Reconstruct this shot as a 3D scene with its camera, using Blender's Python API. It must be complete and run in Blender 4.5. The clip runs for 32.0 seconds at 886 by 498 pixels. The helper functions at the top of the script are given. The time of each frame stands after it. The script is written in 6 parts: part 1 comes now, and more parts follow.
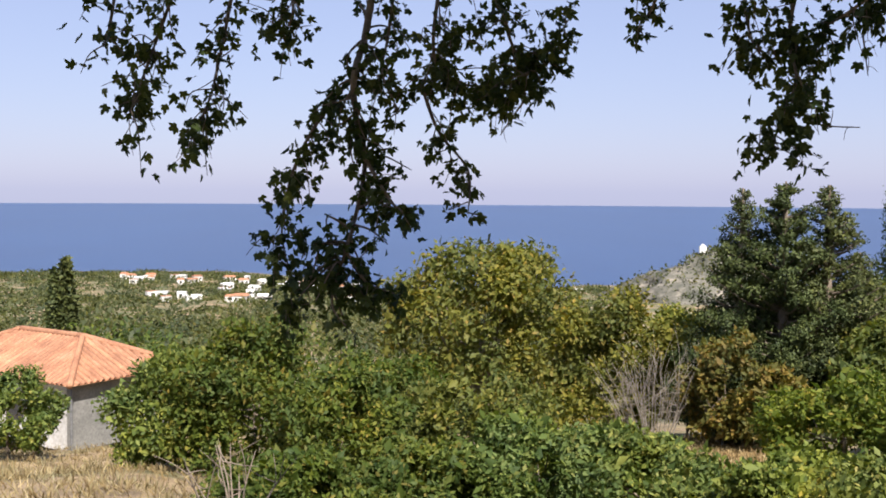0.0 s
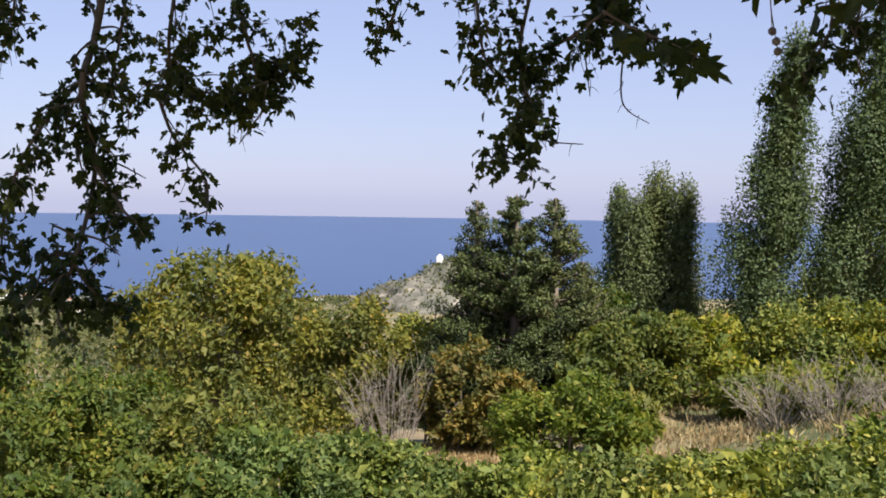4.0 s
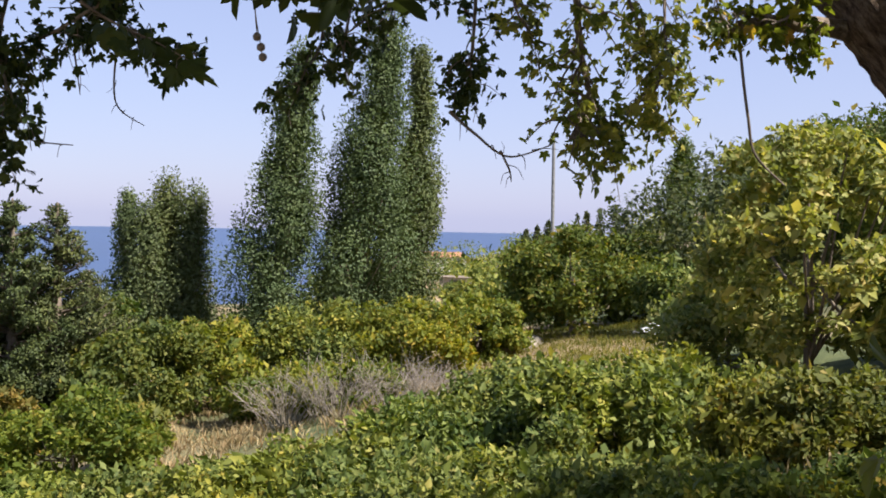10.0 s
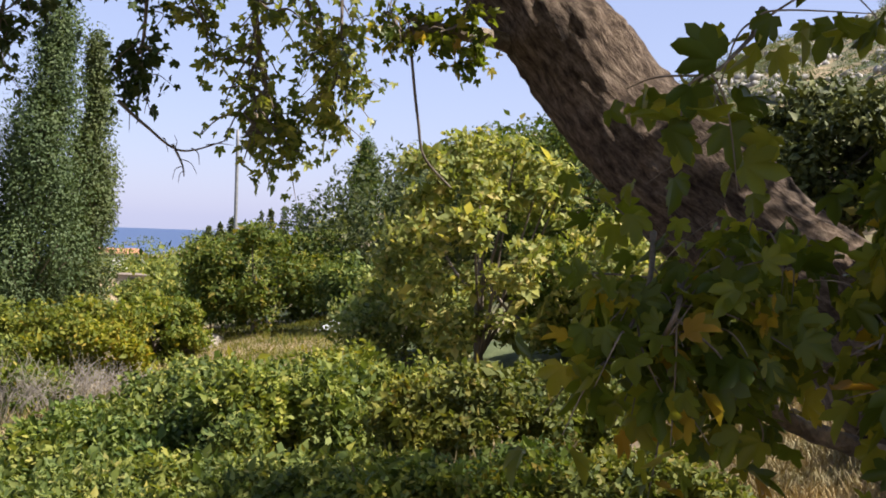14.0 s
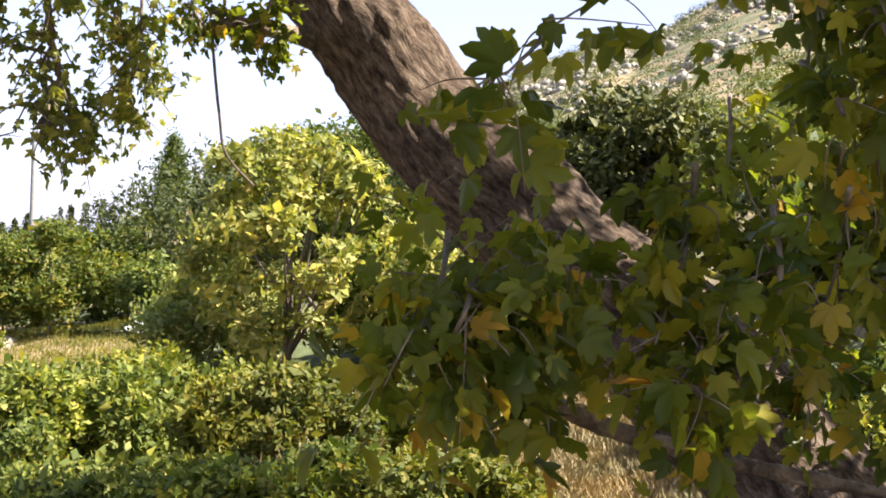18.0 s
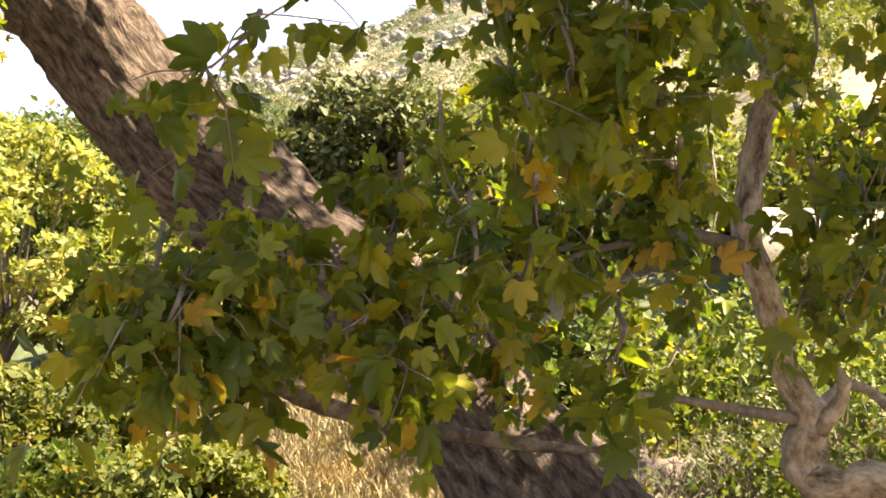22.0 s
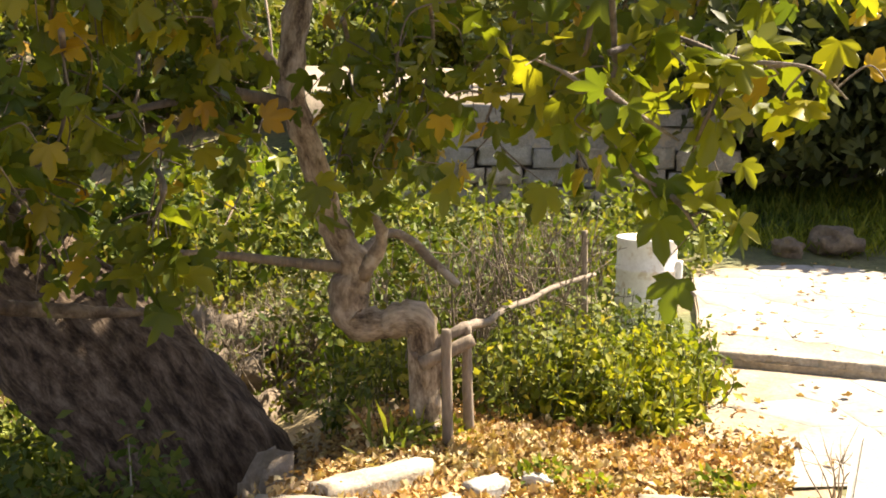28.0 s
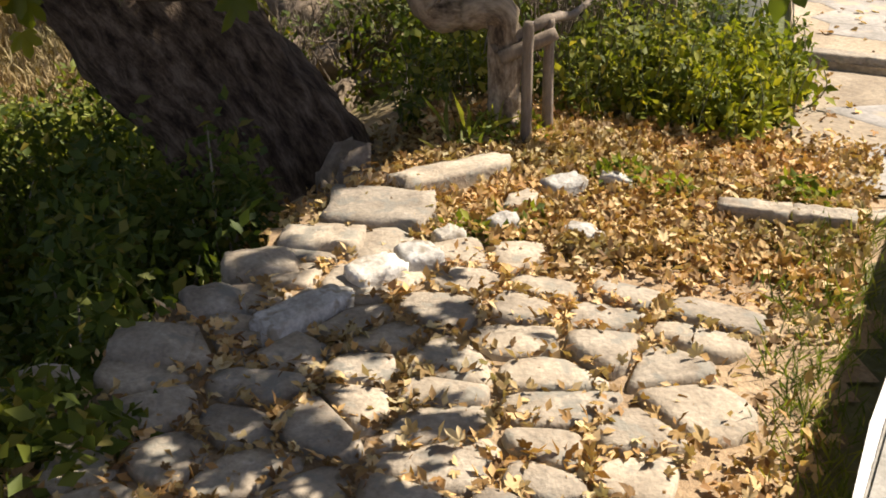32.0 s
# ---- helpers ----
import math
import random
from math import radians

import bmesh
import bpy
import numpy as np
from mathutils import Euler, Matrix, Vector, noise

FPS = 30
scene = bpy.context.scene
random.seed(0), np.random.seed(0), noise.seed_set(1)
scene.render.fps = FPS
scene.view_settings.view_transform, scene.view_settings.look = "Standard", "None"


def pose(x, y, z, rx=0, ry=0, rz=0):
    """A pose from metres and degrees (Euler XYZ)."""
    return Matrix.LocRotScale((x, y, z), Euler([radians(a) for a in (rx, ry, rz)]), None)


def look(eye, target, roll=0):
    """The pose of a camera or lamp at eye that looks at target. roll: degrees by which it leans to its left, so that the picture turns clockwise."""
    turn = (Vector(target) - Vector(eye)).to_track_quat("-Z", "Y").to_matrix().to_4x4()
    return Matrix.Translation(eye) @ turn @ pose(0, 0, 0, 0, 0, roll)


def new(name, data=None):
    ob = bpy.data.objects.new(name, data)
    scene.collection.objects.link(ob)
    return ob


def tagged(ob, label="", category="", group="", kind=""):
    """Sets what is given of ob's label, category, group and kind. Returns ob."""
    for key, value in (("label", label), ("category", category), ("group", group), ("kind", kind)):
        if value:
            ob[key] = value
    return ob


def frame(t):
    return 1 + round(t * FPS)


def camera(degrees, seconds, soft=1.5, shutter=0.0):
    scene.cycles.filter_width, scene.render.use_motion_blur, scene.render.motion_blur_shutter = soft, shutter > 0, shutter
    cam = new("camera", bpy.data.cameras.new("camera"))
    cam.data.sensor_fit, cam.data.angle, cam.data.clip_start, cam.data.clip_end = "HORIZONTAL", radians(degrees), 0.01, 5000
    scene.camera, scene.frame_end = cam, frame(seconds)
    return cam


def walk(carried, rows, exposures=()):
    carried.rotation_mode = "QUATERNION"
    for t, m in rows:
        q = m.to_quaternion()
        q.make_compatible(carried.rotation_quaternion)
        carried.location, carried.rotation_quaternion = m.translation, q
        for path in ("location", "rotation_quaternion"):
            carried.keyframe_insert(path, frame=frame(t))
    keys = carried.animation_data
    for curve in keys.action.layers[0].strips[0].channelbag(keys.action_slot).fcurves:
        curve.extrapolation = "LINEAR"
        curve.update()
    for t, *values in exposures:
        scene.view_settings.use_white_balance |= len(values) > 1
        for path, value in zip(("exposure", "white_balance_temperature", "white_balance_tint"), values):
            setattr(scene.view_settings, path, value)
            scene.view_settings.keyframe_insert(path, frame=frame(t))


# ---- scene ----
cam = camera(45.0, 32.0, soft=1.8)


# a hand-held turn almost on the spot
PATH = [
    (0.0, pose(0.436, 0.116, 1.600, 86.91, -0.36, 4.94)),
    (0.5, pose(0.439, 0.119, 1.600, 87.07, -0.52, 3.21)),
    (1.0, pose(0.440, 0.123, 1.600, 87.16, -0.70, 1.41)),
    (1.5, pose(0.439, 0.127, 1.600, 87.26, -0.79, -0.32)),
    (2.0, pose(0.436, 0.132, 1.600, 87.32, -0.96, -1.90)),
    (2.5, pose(0.435, 0.135, 1.601, 87.36, -0.87, -3.51)),
    (4.5, pose(0.437, 0.130, 1.600, 87.73, -0.78, -11.00)),
    (5.0, pose(0.441, 0.126, 1.601, 87.81, -0.57, -13.27)),
    (5.5, pose(0.455, 0.120, 1.602, 87.87, -0.52, -15.49)),
    (6.0, pose(0.475, 0.115, 1.604, 87.96, -0.42, -17.74)),
    (6.5, pose(0.492, 0.124, 1.606, 88.02, -0.37, -19.99)),
    (7.0, pose(0.503, 0.144, 1.605, 88.10, -0.34, -22.26)),
    (7.5, pose(0.512, 0.168, 1.601, 88.21, -0.43, -24.44)),
    (8.0, pose(0.528, 0.182, 1.599, 88.28, -0.61, -26.56)),
    (8.5, pose(0.546, 0.189, 1.598, 88.31, -0.72, -28.58)),
    (9.0, pose(0.559, 0.202, 1.597, 88.32, -0.83, -30.56)),
    (9.5, pose(0.576, 0.211, 1.600, 88.34, -0.99, -32.56)),
    (10.0, pose(0.599, 0.226, 1.599, 88.37, -1.05, -34.53)),
    (10.5, pose(0.623, 0.247, 1.598, 88.39, -1.15, -36.52)),
    (11.0, pose(0.645, 0.261, 1.596, 88.37, -1.24, -38.53)),
    (11.5, pose(0.665, 0.265, 1.598, 88.38, -1.37, -40.53)),
    (12.0, pose(0.681, 0.268, 1.597, 88.38, -1.29, -42.60)),
    (12.5, pose(0.688, 0.276, 1.596, 88.38, -1.35, -44.74)),
    (13.0, pose(0.695, 0.263, 1.595, 88.41, -1.42, -46.91)),
    (13.5, pose(0.694, 0.244, 1.600, 88.53, -1.74, -49.10)),
    (14.0, pose(0.694, 0.217, 1.602, 88.72, -2.09, -51.29)),
    (14.5, pose(0.686, 0.198, 1.599, 88.87, -2.20, -53.48)),
    (15.0, pose(0.684, 0.179, 1.603, 89.05, -2.50, -55.64)),
    (15.5, pose(0.693, 0.160, 1.604, 89.17, -2.69, -57.73)),
    (17.5, pose(0.721, 0.185, 1.605, 89.09, -2.41, -61.17)),
    (18.0, pose(0.733, 0.175, 1.603, 89.09, -2.57, -61.32)),
    (18.5, pose(0.741, 0.151, 1.607, 88.96, -2.84, -61.07)),
    (19.0, pose(0.736, 0.141, 1.612, 88.93, -2.69, -61.74)),
    (19.5, pose(0.722, 0.133, 1.611, 88.90, -2.28, -63.55)),
    (20.0, pose(0.699, 0.116, 1.609, 88.90, -2.02, -65.82)),
    (20.5, pose(0.677, 0.090, 1.607, 88.96, -1.89, -68.16)),
    (21.0, pose(0.657, 0.070, 1.604, 88.98, -1.56, -70.54)),
    (21.5, pose(0.638, 0.054, 1.602, 88.98, -1.25, -72.94)),
    (22.0, pose(0.629, 0.049, 1.601, 88.96, -1.28, -75.36)),
    (22.5, pose(0.626, 0.039, 1.596, 89.02, -1.28, -77.61)),
    (23.0, pose(0.616, 0.028, 1.595, 88.98, -1.18, -79.89)),
    (23.5, pose(0.605, 0.022, 1.593, 88.91, -1.21, -82.17)),
    (24.0, pose(0.596, 0.016, 1.589, 88.84, -1.29, -84.43)),
    (24.5, pose(0.584, 0.003, 1.589, 88.69, -1.33, -86.61)),
    (25.0, pose(0.582, -0.018, 1.590, 88.51, -1.45, -88.68)),
    (25.5, pose(0.583, -0.038, 1.596, 88.29, -1.18, -90.71)),
    (27.5, pose(0.581, -0.085, 1.602, 84.69, -0.65, -97.62)),
    (28.0, pose(0.581, -0.082, 1.603, 81.91, -0.96, -97.73)),
    (28.5, pose(0.591, -0.081, 1.608, 78.90, -0.81, -97.63)),
    (29.0, pose(0.611, -0.080, 1.609, 75.97, -0.59, -97.61)),
    (29.5, pose(0.630, -0.081, 1.607, 73.42, -0.61, -97.57)),
    (30.0, pose(0.645, -0.081, 1.605, 71.24, -0.70, -97.49)),
    (30.5, pose(0.650, -0.077, 1.603, 69.48, -0.79, -97.10)),
    (31.0, pose(0.657, -0.070, 1.595, 68.02, -0.92, -96.32)),
    (31.5, pose(0.671, -0.065, 1.586, 66.75, -1.08, -95.02)),
    (32.0, pose(0.690, -0.062, 1.579, 65.47, -1.43, -93.64)),
]
EXPOSURE = [(0.0, 0.9, 6300, 14), (5.0, 0.92, 6300, 14), (10.0, 1.03, 6300, 14), (15.5, 1.26, 6350, 14), (17.0, 1.75, 6600, 14), (19.5, 2.05, 6900, 14), (22.0, 2.55, 7700, 13), (25.5, 2.85, 7900, 13), (28.0, 1.95, 7700, 13), (30.0, 1.0, 7200, 14), (32.0, 0.96, 7100, 14)]
walk(cam, PATH, EXPOSURE)

# ---------------------------------------------------------------- light
SUN_AZ, SUN_EL = -156.0, 50.0
world = bpy.data.worlds.new("sky")
scene.world = world
world.use_nodes = True
wn = world.node_tree
sky = wn.nodes.new("ShaderNodeTexSky")
sky.sky_type = "NISHITA"
sky.sun_disc = False
sky.sun_elevation = radians(SUN_EL)
sky.sun_rotation = radians(-SUN_AZ)
sky.altitude = 100
sky.air_density, sky.dust_density, sky.ozone_density = 1.0, 0.7, 1.2
back = wn.nodes["Background"]
back.inputs["Strength"].default_value = 0.07
# sea haze: the clear sky veiled evenly by a pale lavender-blue
haze = wn.nodes.new("ShaderNodeMix")
haze.data_type = "RGBA"
haze.inputs[0].default_value = 0.62
haze.inputs[7].default_value = (4.15, 4.45, 6.85, 1)
wn.links.new(sky.outputs[0], haze.inputs[6])
# the veil thins towards the zenith
where = wn.nodes.new("ShaderNodeTexCoord")
split = wn.nodes.new("ShaderNodeSeparateXYZ")
wn.links.new(where.outputs["Generated"], split.inputs[0])
thin = wn.nodes.new("ShaderNodeMapRange")
thin.inputs[1].default_value, thin.inputs[2].default_value = 0.0, 0.75
thin.inputs[3].default_value, thin.inputs[4].default_value = 0.66, 0.12
wn.links.new(split.outputs["Z"], thin.inputs[0])
wn.links.new(thin.outputs[0], haze.inputs[0])
wn.links.new(haze.outputs[2], back.inputs[0])

sun_data = bpy.data.lights.new("sun", "SUN")
sun_data.energy = 5.0
sun_data.angle = radians(0.53)
sun_data.color = (1.0, 0.95, 0.86)
sun_lamp = new("sun", sun_data)
sun_dir = Vector((-math.sin(radians(SUN_AZ)) * math.cos(radians(SUN_EL)),
                  math.cos(radians(SUN_AZ)) * math.cos(radians(SUN_EL)), math.sin(radians(SUN_EL))))
sun_lamp.matrix_world = look(sun_dir * 60, (0, 0, 0))

# ---------------------------------------------------------------- small helpers
rng = np.random.default_rng(7)
EYE_W, EYE_N, EYE_E = (0.45, 0.13), (0.69, 0.22), (0.6, -0.07)


def polar(az, d, eye=(0.0, 0.0)):
    """Plan position at a bearing (degrees, left positive) and distance."""
    a = radians(az)
    return eye[0] - math.sin(a) * d, eye[1] + math.cos(a) * d


def spot(az, el, d, eye=EYE_E):
    """A point by bearing, elevation and plan distance from the standing place."""
    x, y = polar(az, d, eye)
    return Vector((x, y, 1.6 + d * math.tan(radians(el))))


def raw_mesh(name, verts, faces, mats, smooth=False, index=None):
    """A mesh from numpy arrays: verts (n,3), faces (m,k)."""
    verts = np.asarray(verts, dtype=np.float32)
    faces = np.asarray(faces, dtype=np.int32)
    me = bpy.data.meshes.new(name)
    m, k = faces.shape
    me.vertices.add(len(verts))
    me.vertices.foreach_set("co", verts.ravel())
    me.loops.add(m * k)
    me.loops.foreach_set("vertex_index", faces.ravel())
    me.polygons.add(m)
    me.polygons.foreach_set("loop_start", np.arange(0, m * k, k, dtype=np.int32))
    if smooth:
        me.polygons.foreach_set("use_smooth", np.ones(m, dtype=bool))
    for mt in (mats if isinstance(mats, (list, tuple)) else [mats]):
        me.materials.append(mt)
    if index is not None:
        me.polygons.foreach_set("material_index", np.asarray(index, dtype=np.int32))
    me.update()
    me.validate()
    return me


def raw_part(name, verts, faces, mat, parent=None, label="", smooth=False, index=None):
    ob = new(name, raw_mesh(name, verts, faces, mat, smooth, index))
    if parent is not None:
        ob.parent = parent
    if label:
        tagged(ob, label)
    return ob


def part(name, bm, mat, parent=None, label="", smooth=False):
    """Links a bmesh as one mesh object under a thing or a part."""
    me = bpy.data.meshes.new(name)
    if smooth:
        for f in bm.faces:
            f.smooth = True
    bm.to_mesh(me)
    bm.free()
    me.materials.append(mat)
    ob = new(name, me)
    if parent is not None:
        ob.parent = parent
    if label:
        tagged(ob, label)
    return ob


def thing(name, label, category, group="", kind=""):
    return tagged(new(name), label, category, group, kind)


def tube(points, radii, sides=9, bump=0.0, seed=0, caps=True):
    """A tapered, slightly lumpy limb along points; returns verts and quads."""
    pts = [Vector(p) for p in points]
    fine, fr = [], []
    n = len(pts)
    for i in range(n - 1):
        p0, p1, p2, p3 = pts[max(i - 1, 0)], pts[i], pts[i + 1], pts[min(i + 2, n - 1)]
        steps = max(2, min(10, int((p2 - p1).length / max(radii[i], 0.01) * 0.8)))
        for s in range(steps):
            t = s / steps
            fine.append(0.5 * ((2 * p1) + (p2 - p0) * t + (2 * p0 - 5 * p1 + 4 * p2 - p3) * t * t
                               + (3 * p1 - p0 - 3 * p2 + p3) * t ** 3))
            fr.append(radii[i] * (1 - t) + radii[i + 1] * t)
    fine.append(pts[-1])
    fr.append(radii[-1])
    verts, faces = [], []
    up = Vector((0.31, 0.27, 0.91))
    for i, (p, r) in enumerate(zip(fine, fr)):
        d = (fine[min(i + 1, len(fine) - 1)] - fine[max(i - 1, 0)]).normalized()
        side = d.cross(up)
        if side.length < 0.05:
            side = d.cross(Vector((1, 0, 0)))
        side.normalize()
        other = side.cross(d)
        for k in range(sides):
            a = 2 * math.pi * k / sides
            w = side * math.cos(a) + other * math.sin(a)
            q = r
            if bump:
                q = r * (1 + bump * noise.noise((p + w * r) * (0.9 / max(r, 0.05)) + Vector((seed, 0, 0))))
            verts.append(p + w * q)
    for i in range(len(fine) - 1):
        for k in range(sides):
            a, b = i * sides + k, i * sides + (k + 1) % sides
            faces.append((a, b, b + sides, a + sides))
    if caps:
        for row, tip, flip in ((0, fine[0], True), (len(fine) - 1, fine[-1], False)):
            c = len(verts)
            verts.append(tip)
            for k in range(sides):
                a, b = row * sides + k, row * sides + (k + 1) % sides
                faces.append((b, a, c, c) if flip else (a, b, c, c))
    return verts, faces


def join_tubes(tubes):
    """Several tubes into one array pair, quads only (caps as slim triangles)."""
    vs, fs, off = [], [], 0
    for v, f in tubes:
        vs += [tuple(p) for p in v]
        fs += [tuple(i + off for i in q) for q in f]
        off += len(v)
    return vs, fs


def limb_part(name, tubes, mat, parent, label=""):
    vs, fs = join_tubes(tubes)
    me = bpy.data.meshes.new(name)
    me.from_pydata(vs, [], [q if q[2] != q[3] else q[:3] for q in fs])
    for p in me.polygons:
        p.use_smooth = True
    me.materials.append(mat)
    ob = new(name, me)
    ob.parent = parent
    if label:
        tagged(ob, label)
    return ob


def box_bm(bm, size, m, bevel=0.0):
    made = bmesh.ops.create_cube(bm, size=1.0, matrix=m @ Matrix.Diagonal((*size, 1)))
    if bevel:
        edges = list({e for v in made["verts"] for e in v.link_edges})
        bmesh.ops.bevel(bm, geom=edges, offset=bevel, segments=2, affect="EDGES")


# leaf outlines: vertices and triangles in a unit square, stem at the origin, tip along +y
LEAF_V = np.array([(0, 0, 0), (0.27, 0.45, 0.07), (0, 1, -0.05), (-0.27, 0.45, 0.07)])
LEAF_F = np.array([(0, 1, 2), (0, 2, 3)])
BLADE_V = np.array([(-0.018, 0, 0), (0.018, 0, 0), (0.011, 0.6, 0.05), (0.0, 1, 0.22)])
BLADE_F = np.array([(0, 1, 2), (0, 2, 3)])


def palmate():
    """A plane-tree leaf: five toothed lobes, a little folded and drooping."""
    tips = [(-78, 0.52), (-42, 0.82), (0, 1.0), (42, 0.82), (78, 0.52)]
    out = [(0.0, -0.04, 0.0)]
    ring = [(-120, 0.26)]
    for i, (a, r) in enumerate(tips):
        ring += [(a - 14, r * 0.8), (a, r), (a + 14, r * 0.8)]
        if i < 4:
            ring.append(((a + tips[i + 1][0]) / 2, 0.54))
    ring.append((120, 0.26))
    for a, r in ring:
        x, y = r * math.sin(radians(a)) * 0.8, r * math.cos(radians(a)) * 0.75 + 0.22
        out.append((x, y, 0.42 * abs(x) - 0.4 * r * r + 0.05 * math.sin(a * 0.11)))
    k = len(ring)
    v = np.array([(0, 0.2, 0.0)] + out[1:])
    f = np.array([(0, i + 1, i) for i in range(1, k)])
    return v, f


PALM_V, PALM_F = palmate()


def leaves(name, pos, size, mat, parent, shape="leaf", normal=None, spread=0.9, droop=0.0, label="", fold=0.0):
    """One mesh of many leaves at pos (n,3), each turned at random about its normal."""
    tv, tf = {"leaf": (LEAF_V, LEAF_F), "blade": (BLADE_V, BLADE_F), "palm": (PALM_V, PALM_F)}[shape]
    n = len(pos)
    size = np.broadcast_to(np.asarray(size, float), (n,))
    if shape == "blade":
        ax_y = np.column_stack([rng.normal(0, spread * 0.4, n), rng.normal(0, spread * 0.4, n), np.ones(n)])
        nz = rng.normal(0, 1, (n, 3)) * (1, 1, 0.2)
    else:
        nz = rng.normal(0, spread, (n, 3)) + (0, 0, 0.8)
        if normal is not None:
            nz = nz + normal
        ax_y = rng.normal(0, 1, (n, 3)) + (0, 0, -droop)
    ax_y /= np.linalg.norm(ax_y, axis=1)[:, None]
    nz -= ax_y * np.sum(nz * ax_y, axis=1)[:, None]
    nz /= np.linalg.norm(nz, axis=1)[:, None] + 1e-9
    ax_x = np.cross(ax_y, nz)
    basis = np.stack([ax_x, ax_y, nz], axis=1) * size[:, None, None]
    verts = np.einsum("kc,ncd->nkd", tv, basis) + np.asarray(pos)[:, None, :]
    faces = (tf[None] + (np.arange(n) * len(tv))[:, None, None]).reshape(-1, 3)
    return raw_part(name, verts.reshape(-1, 3), faces, mat, parent, label)


# ---------------------------------------------------------------- materials
def nodes_of(name):
    m = bpy.data.materials.new(name)
    m.use_nodes = True
    t = m.node_tree
    return m, t, t.nodes["Principled BSDF"]


def node(t, kind, **values):
    n = t.nodes.new(kind)
    for k, v in values.items():
        n.inputs[k.replace("_", " ")].default_value = v
    return n


def ramp(t, fac, stops):
    n = t.nodes.new("ShaderNodeValToRGB")
    els = n.color_ramp.elements
    while len(els) < len(stops):
        els.new(0.5)
    for e, (p, c) in zip(els, stops):
        e.position, e.color = p, (*c, 1)
    t.links.new(fac, n.inputs[0])
    return n.outputs[0]


def coords(t, scale=(1, 1, 1)):
    g = t.nodes.new("ShaderNodeNewGeometry")
    mp = t.nodes.new("ShaderNodeMapping")
    mp.inputs["Scale"].default_value = scale
    t.links.new(g.outputs["Position"], mp.inputs[0])
    return mp.outputs[0]


def noise_of(t, vec, scale, detail=4, rough=0.6):
    n = node(t, "ShaderNodeTexNoise", Scale=scale, Detail=detail, Roughness=rough)
    t.links.new(vec, n.inputs["Vector"])
    return n.outputs["Fac"]


def mix(t, fac, a, b, mode="MIX"):
    n = t.nodes.new("ShaderNodeMix")
    n.data_type, n.blend_type = "RGBA", mode
    if isinstance(fac, (int, float)):
        n.inputs[0].default_value = fac
    else:
        t.links.new(fac, n.inputs[0])
    for s, v in ((6, a), (7, b)):
        if isinstance(v, tuple):
            n.inputs[s].default_value = (*v, 1)
        else:
            t.links.new(v, n.inputs[s])
    return n.outputs[2]


def bump(t, p, height, strength=0.4, dist=0.02):
    b = node(t, "ShaderNodeBump", Strength=strength, Distance=dist)
    t.links.new(height, b.inputs["Height"])
    t.links.new(b.outputs[0], p.inputs["Normal"])


def leaf_mat(name, stops, clear=0.35, gloss=0.62, patch=0.5, patch_tint=(1.25, 1.1, 0.6)):
    """Foliage: colour by leaf, drifting over a few metres, part of the light passing through."""
    m, t, p = nodes_of(name)
    g = t.nodes.new("ShaderNodeNewGeometry")
    c = ramp(t, g.outputs["Random Per Island"], stops)
    drift = ramp(t, noise_of(t, coords(t), patch, 3), [(0.35, (0.72, 0.78, 0.8)), (0.65, patch_tint)])
    c = mix(t, 1.0, c, drift, "MULTIPLY")
    o = t.nodes.new("ShaderNodeObjectInfo")
    c = mix(t, 1.0, c, ramp(t, o.outputs["Random"], [(0.0, (0.78, 0.88, 0.85)), (0.5, (1, 1, 1)), (1.0, (1.12, 1.05, 0.88))]), "MULTIPLY")
    t.links.new(c, p.inputs["Base Color"])
    p.inputs["Roughness"].default_value = gloss
    p.inputs["Specular IOR Level"].default_value = 0.25
    tr = t.nodes.new("ShaderNodeBsdfTranslucent")
    warm = mix(t, 1.0, c, (1.35, 1.35, 0.55), "MULTIPLY")
    t.links.new(warm, tr.inputs[0])
    mx = t.nodes.new("ShaderNodeMixShader")
    mx.inputs[0].default_value = clear
    t.links.new(p.outputs[0], mx.inputs[1])
    t.links.new(tr.outputs[0], mx.inputs[2])
    t.links.new(mx.outputs[0], t.nodes["Material Output"].inputs[0])
    return m


def surface(name, stops, scale=4.0, fine=40.0, rough=0.85, height=0.03, strength=0.5, stretch=(1, 1, 1), spots=None):
    """Rough matter: coarse colour drift, fine grain, relief."""
    m, t, p = nodes_of(name)
    v = coords(t, stretch)
    a = noise_of(t, v, scale, 5)
    b = noise_of(t, v, fine, 4)
    c = ramp(t, a, stops)
    c = mix(t, 0.35, c, ramp(t, b, [(0.3, (0.25, 0.25, 0.25)), (0.7, (1, 1, 1))]), "OVERLAY")
    if spots:
        c = mix(t, ramp(t, noise_of(t, v, spots[1], 3), [(0.55, (0, 0, 0)), (0.63, (1, 1, 1))]), c, spots[0])
    o = t.nodes.new("ShaderNodeObjectInfo")
    c = mix(t, 1.0, c, ramp(t, o.outputs["Random"], [(0.0, (0.82, 0.82, 0.82)), (1.0, (1.12, 1.1, 1.06))]), "MULTIPLY")
    t.links.new(c, p.inputs["Base Color"])
    p.inputs["Roughness"].default_value = rough
    add = t.nodes.new("ShaderNodeMath")
    add.operation = "ADD"
    t.links.new(a, add.inputs[0])
    t.links.new(b, add.inputs[1])
    bump(t, p, add.outputs[0], strength, height)
    return m


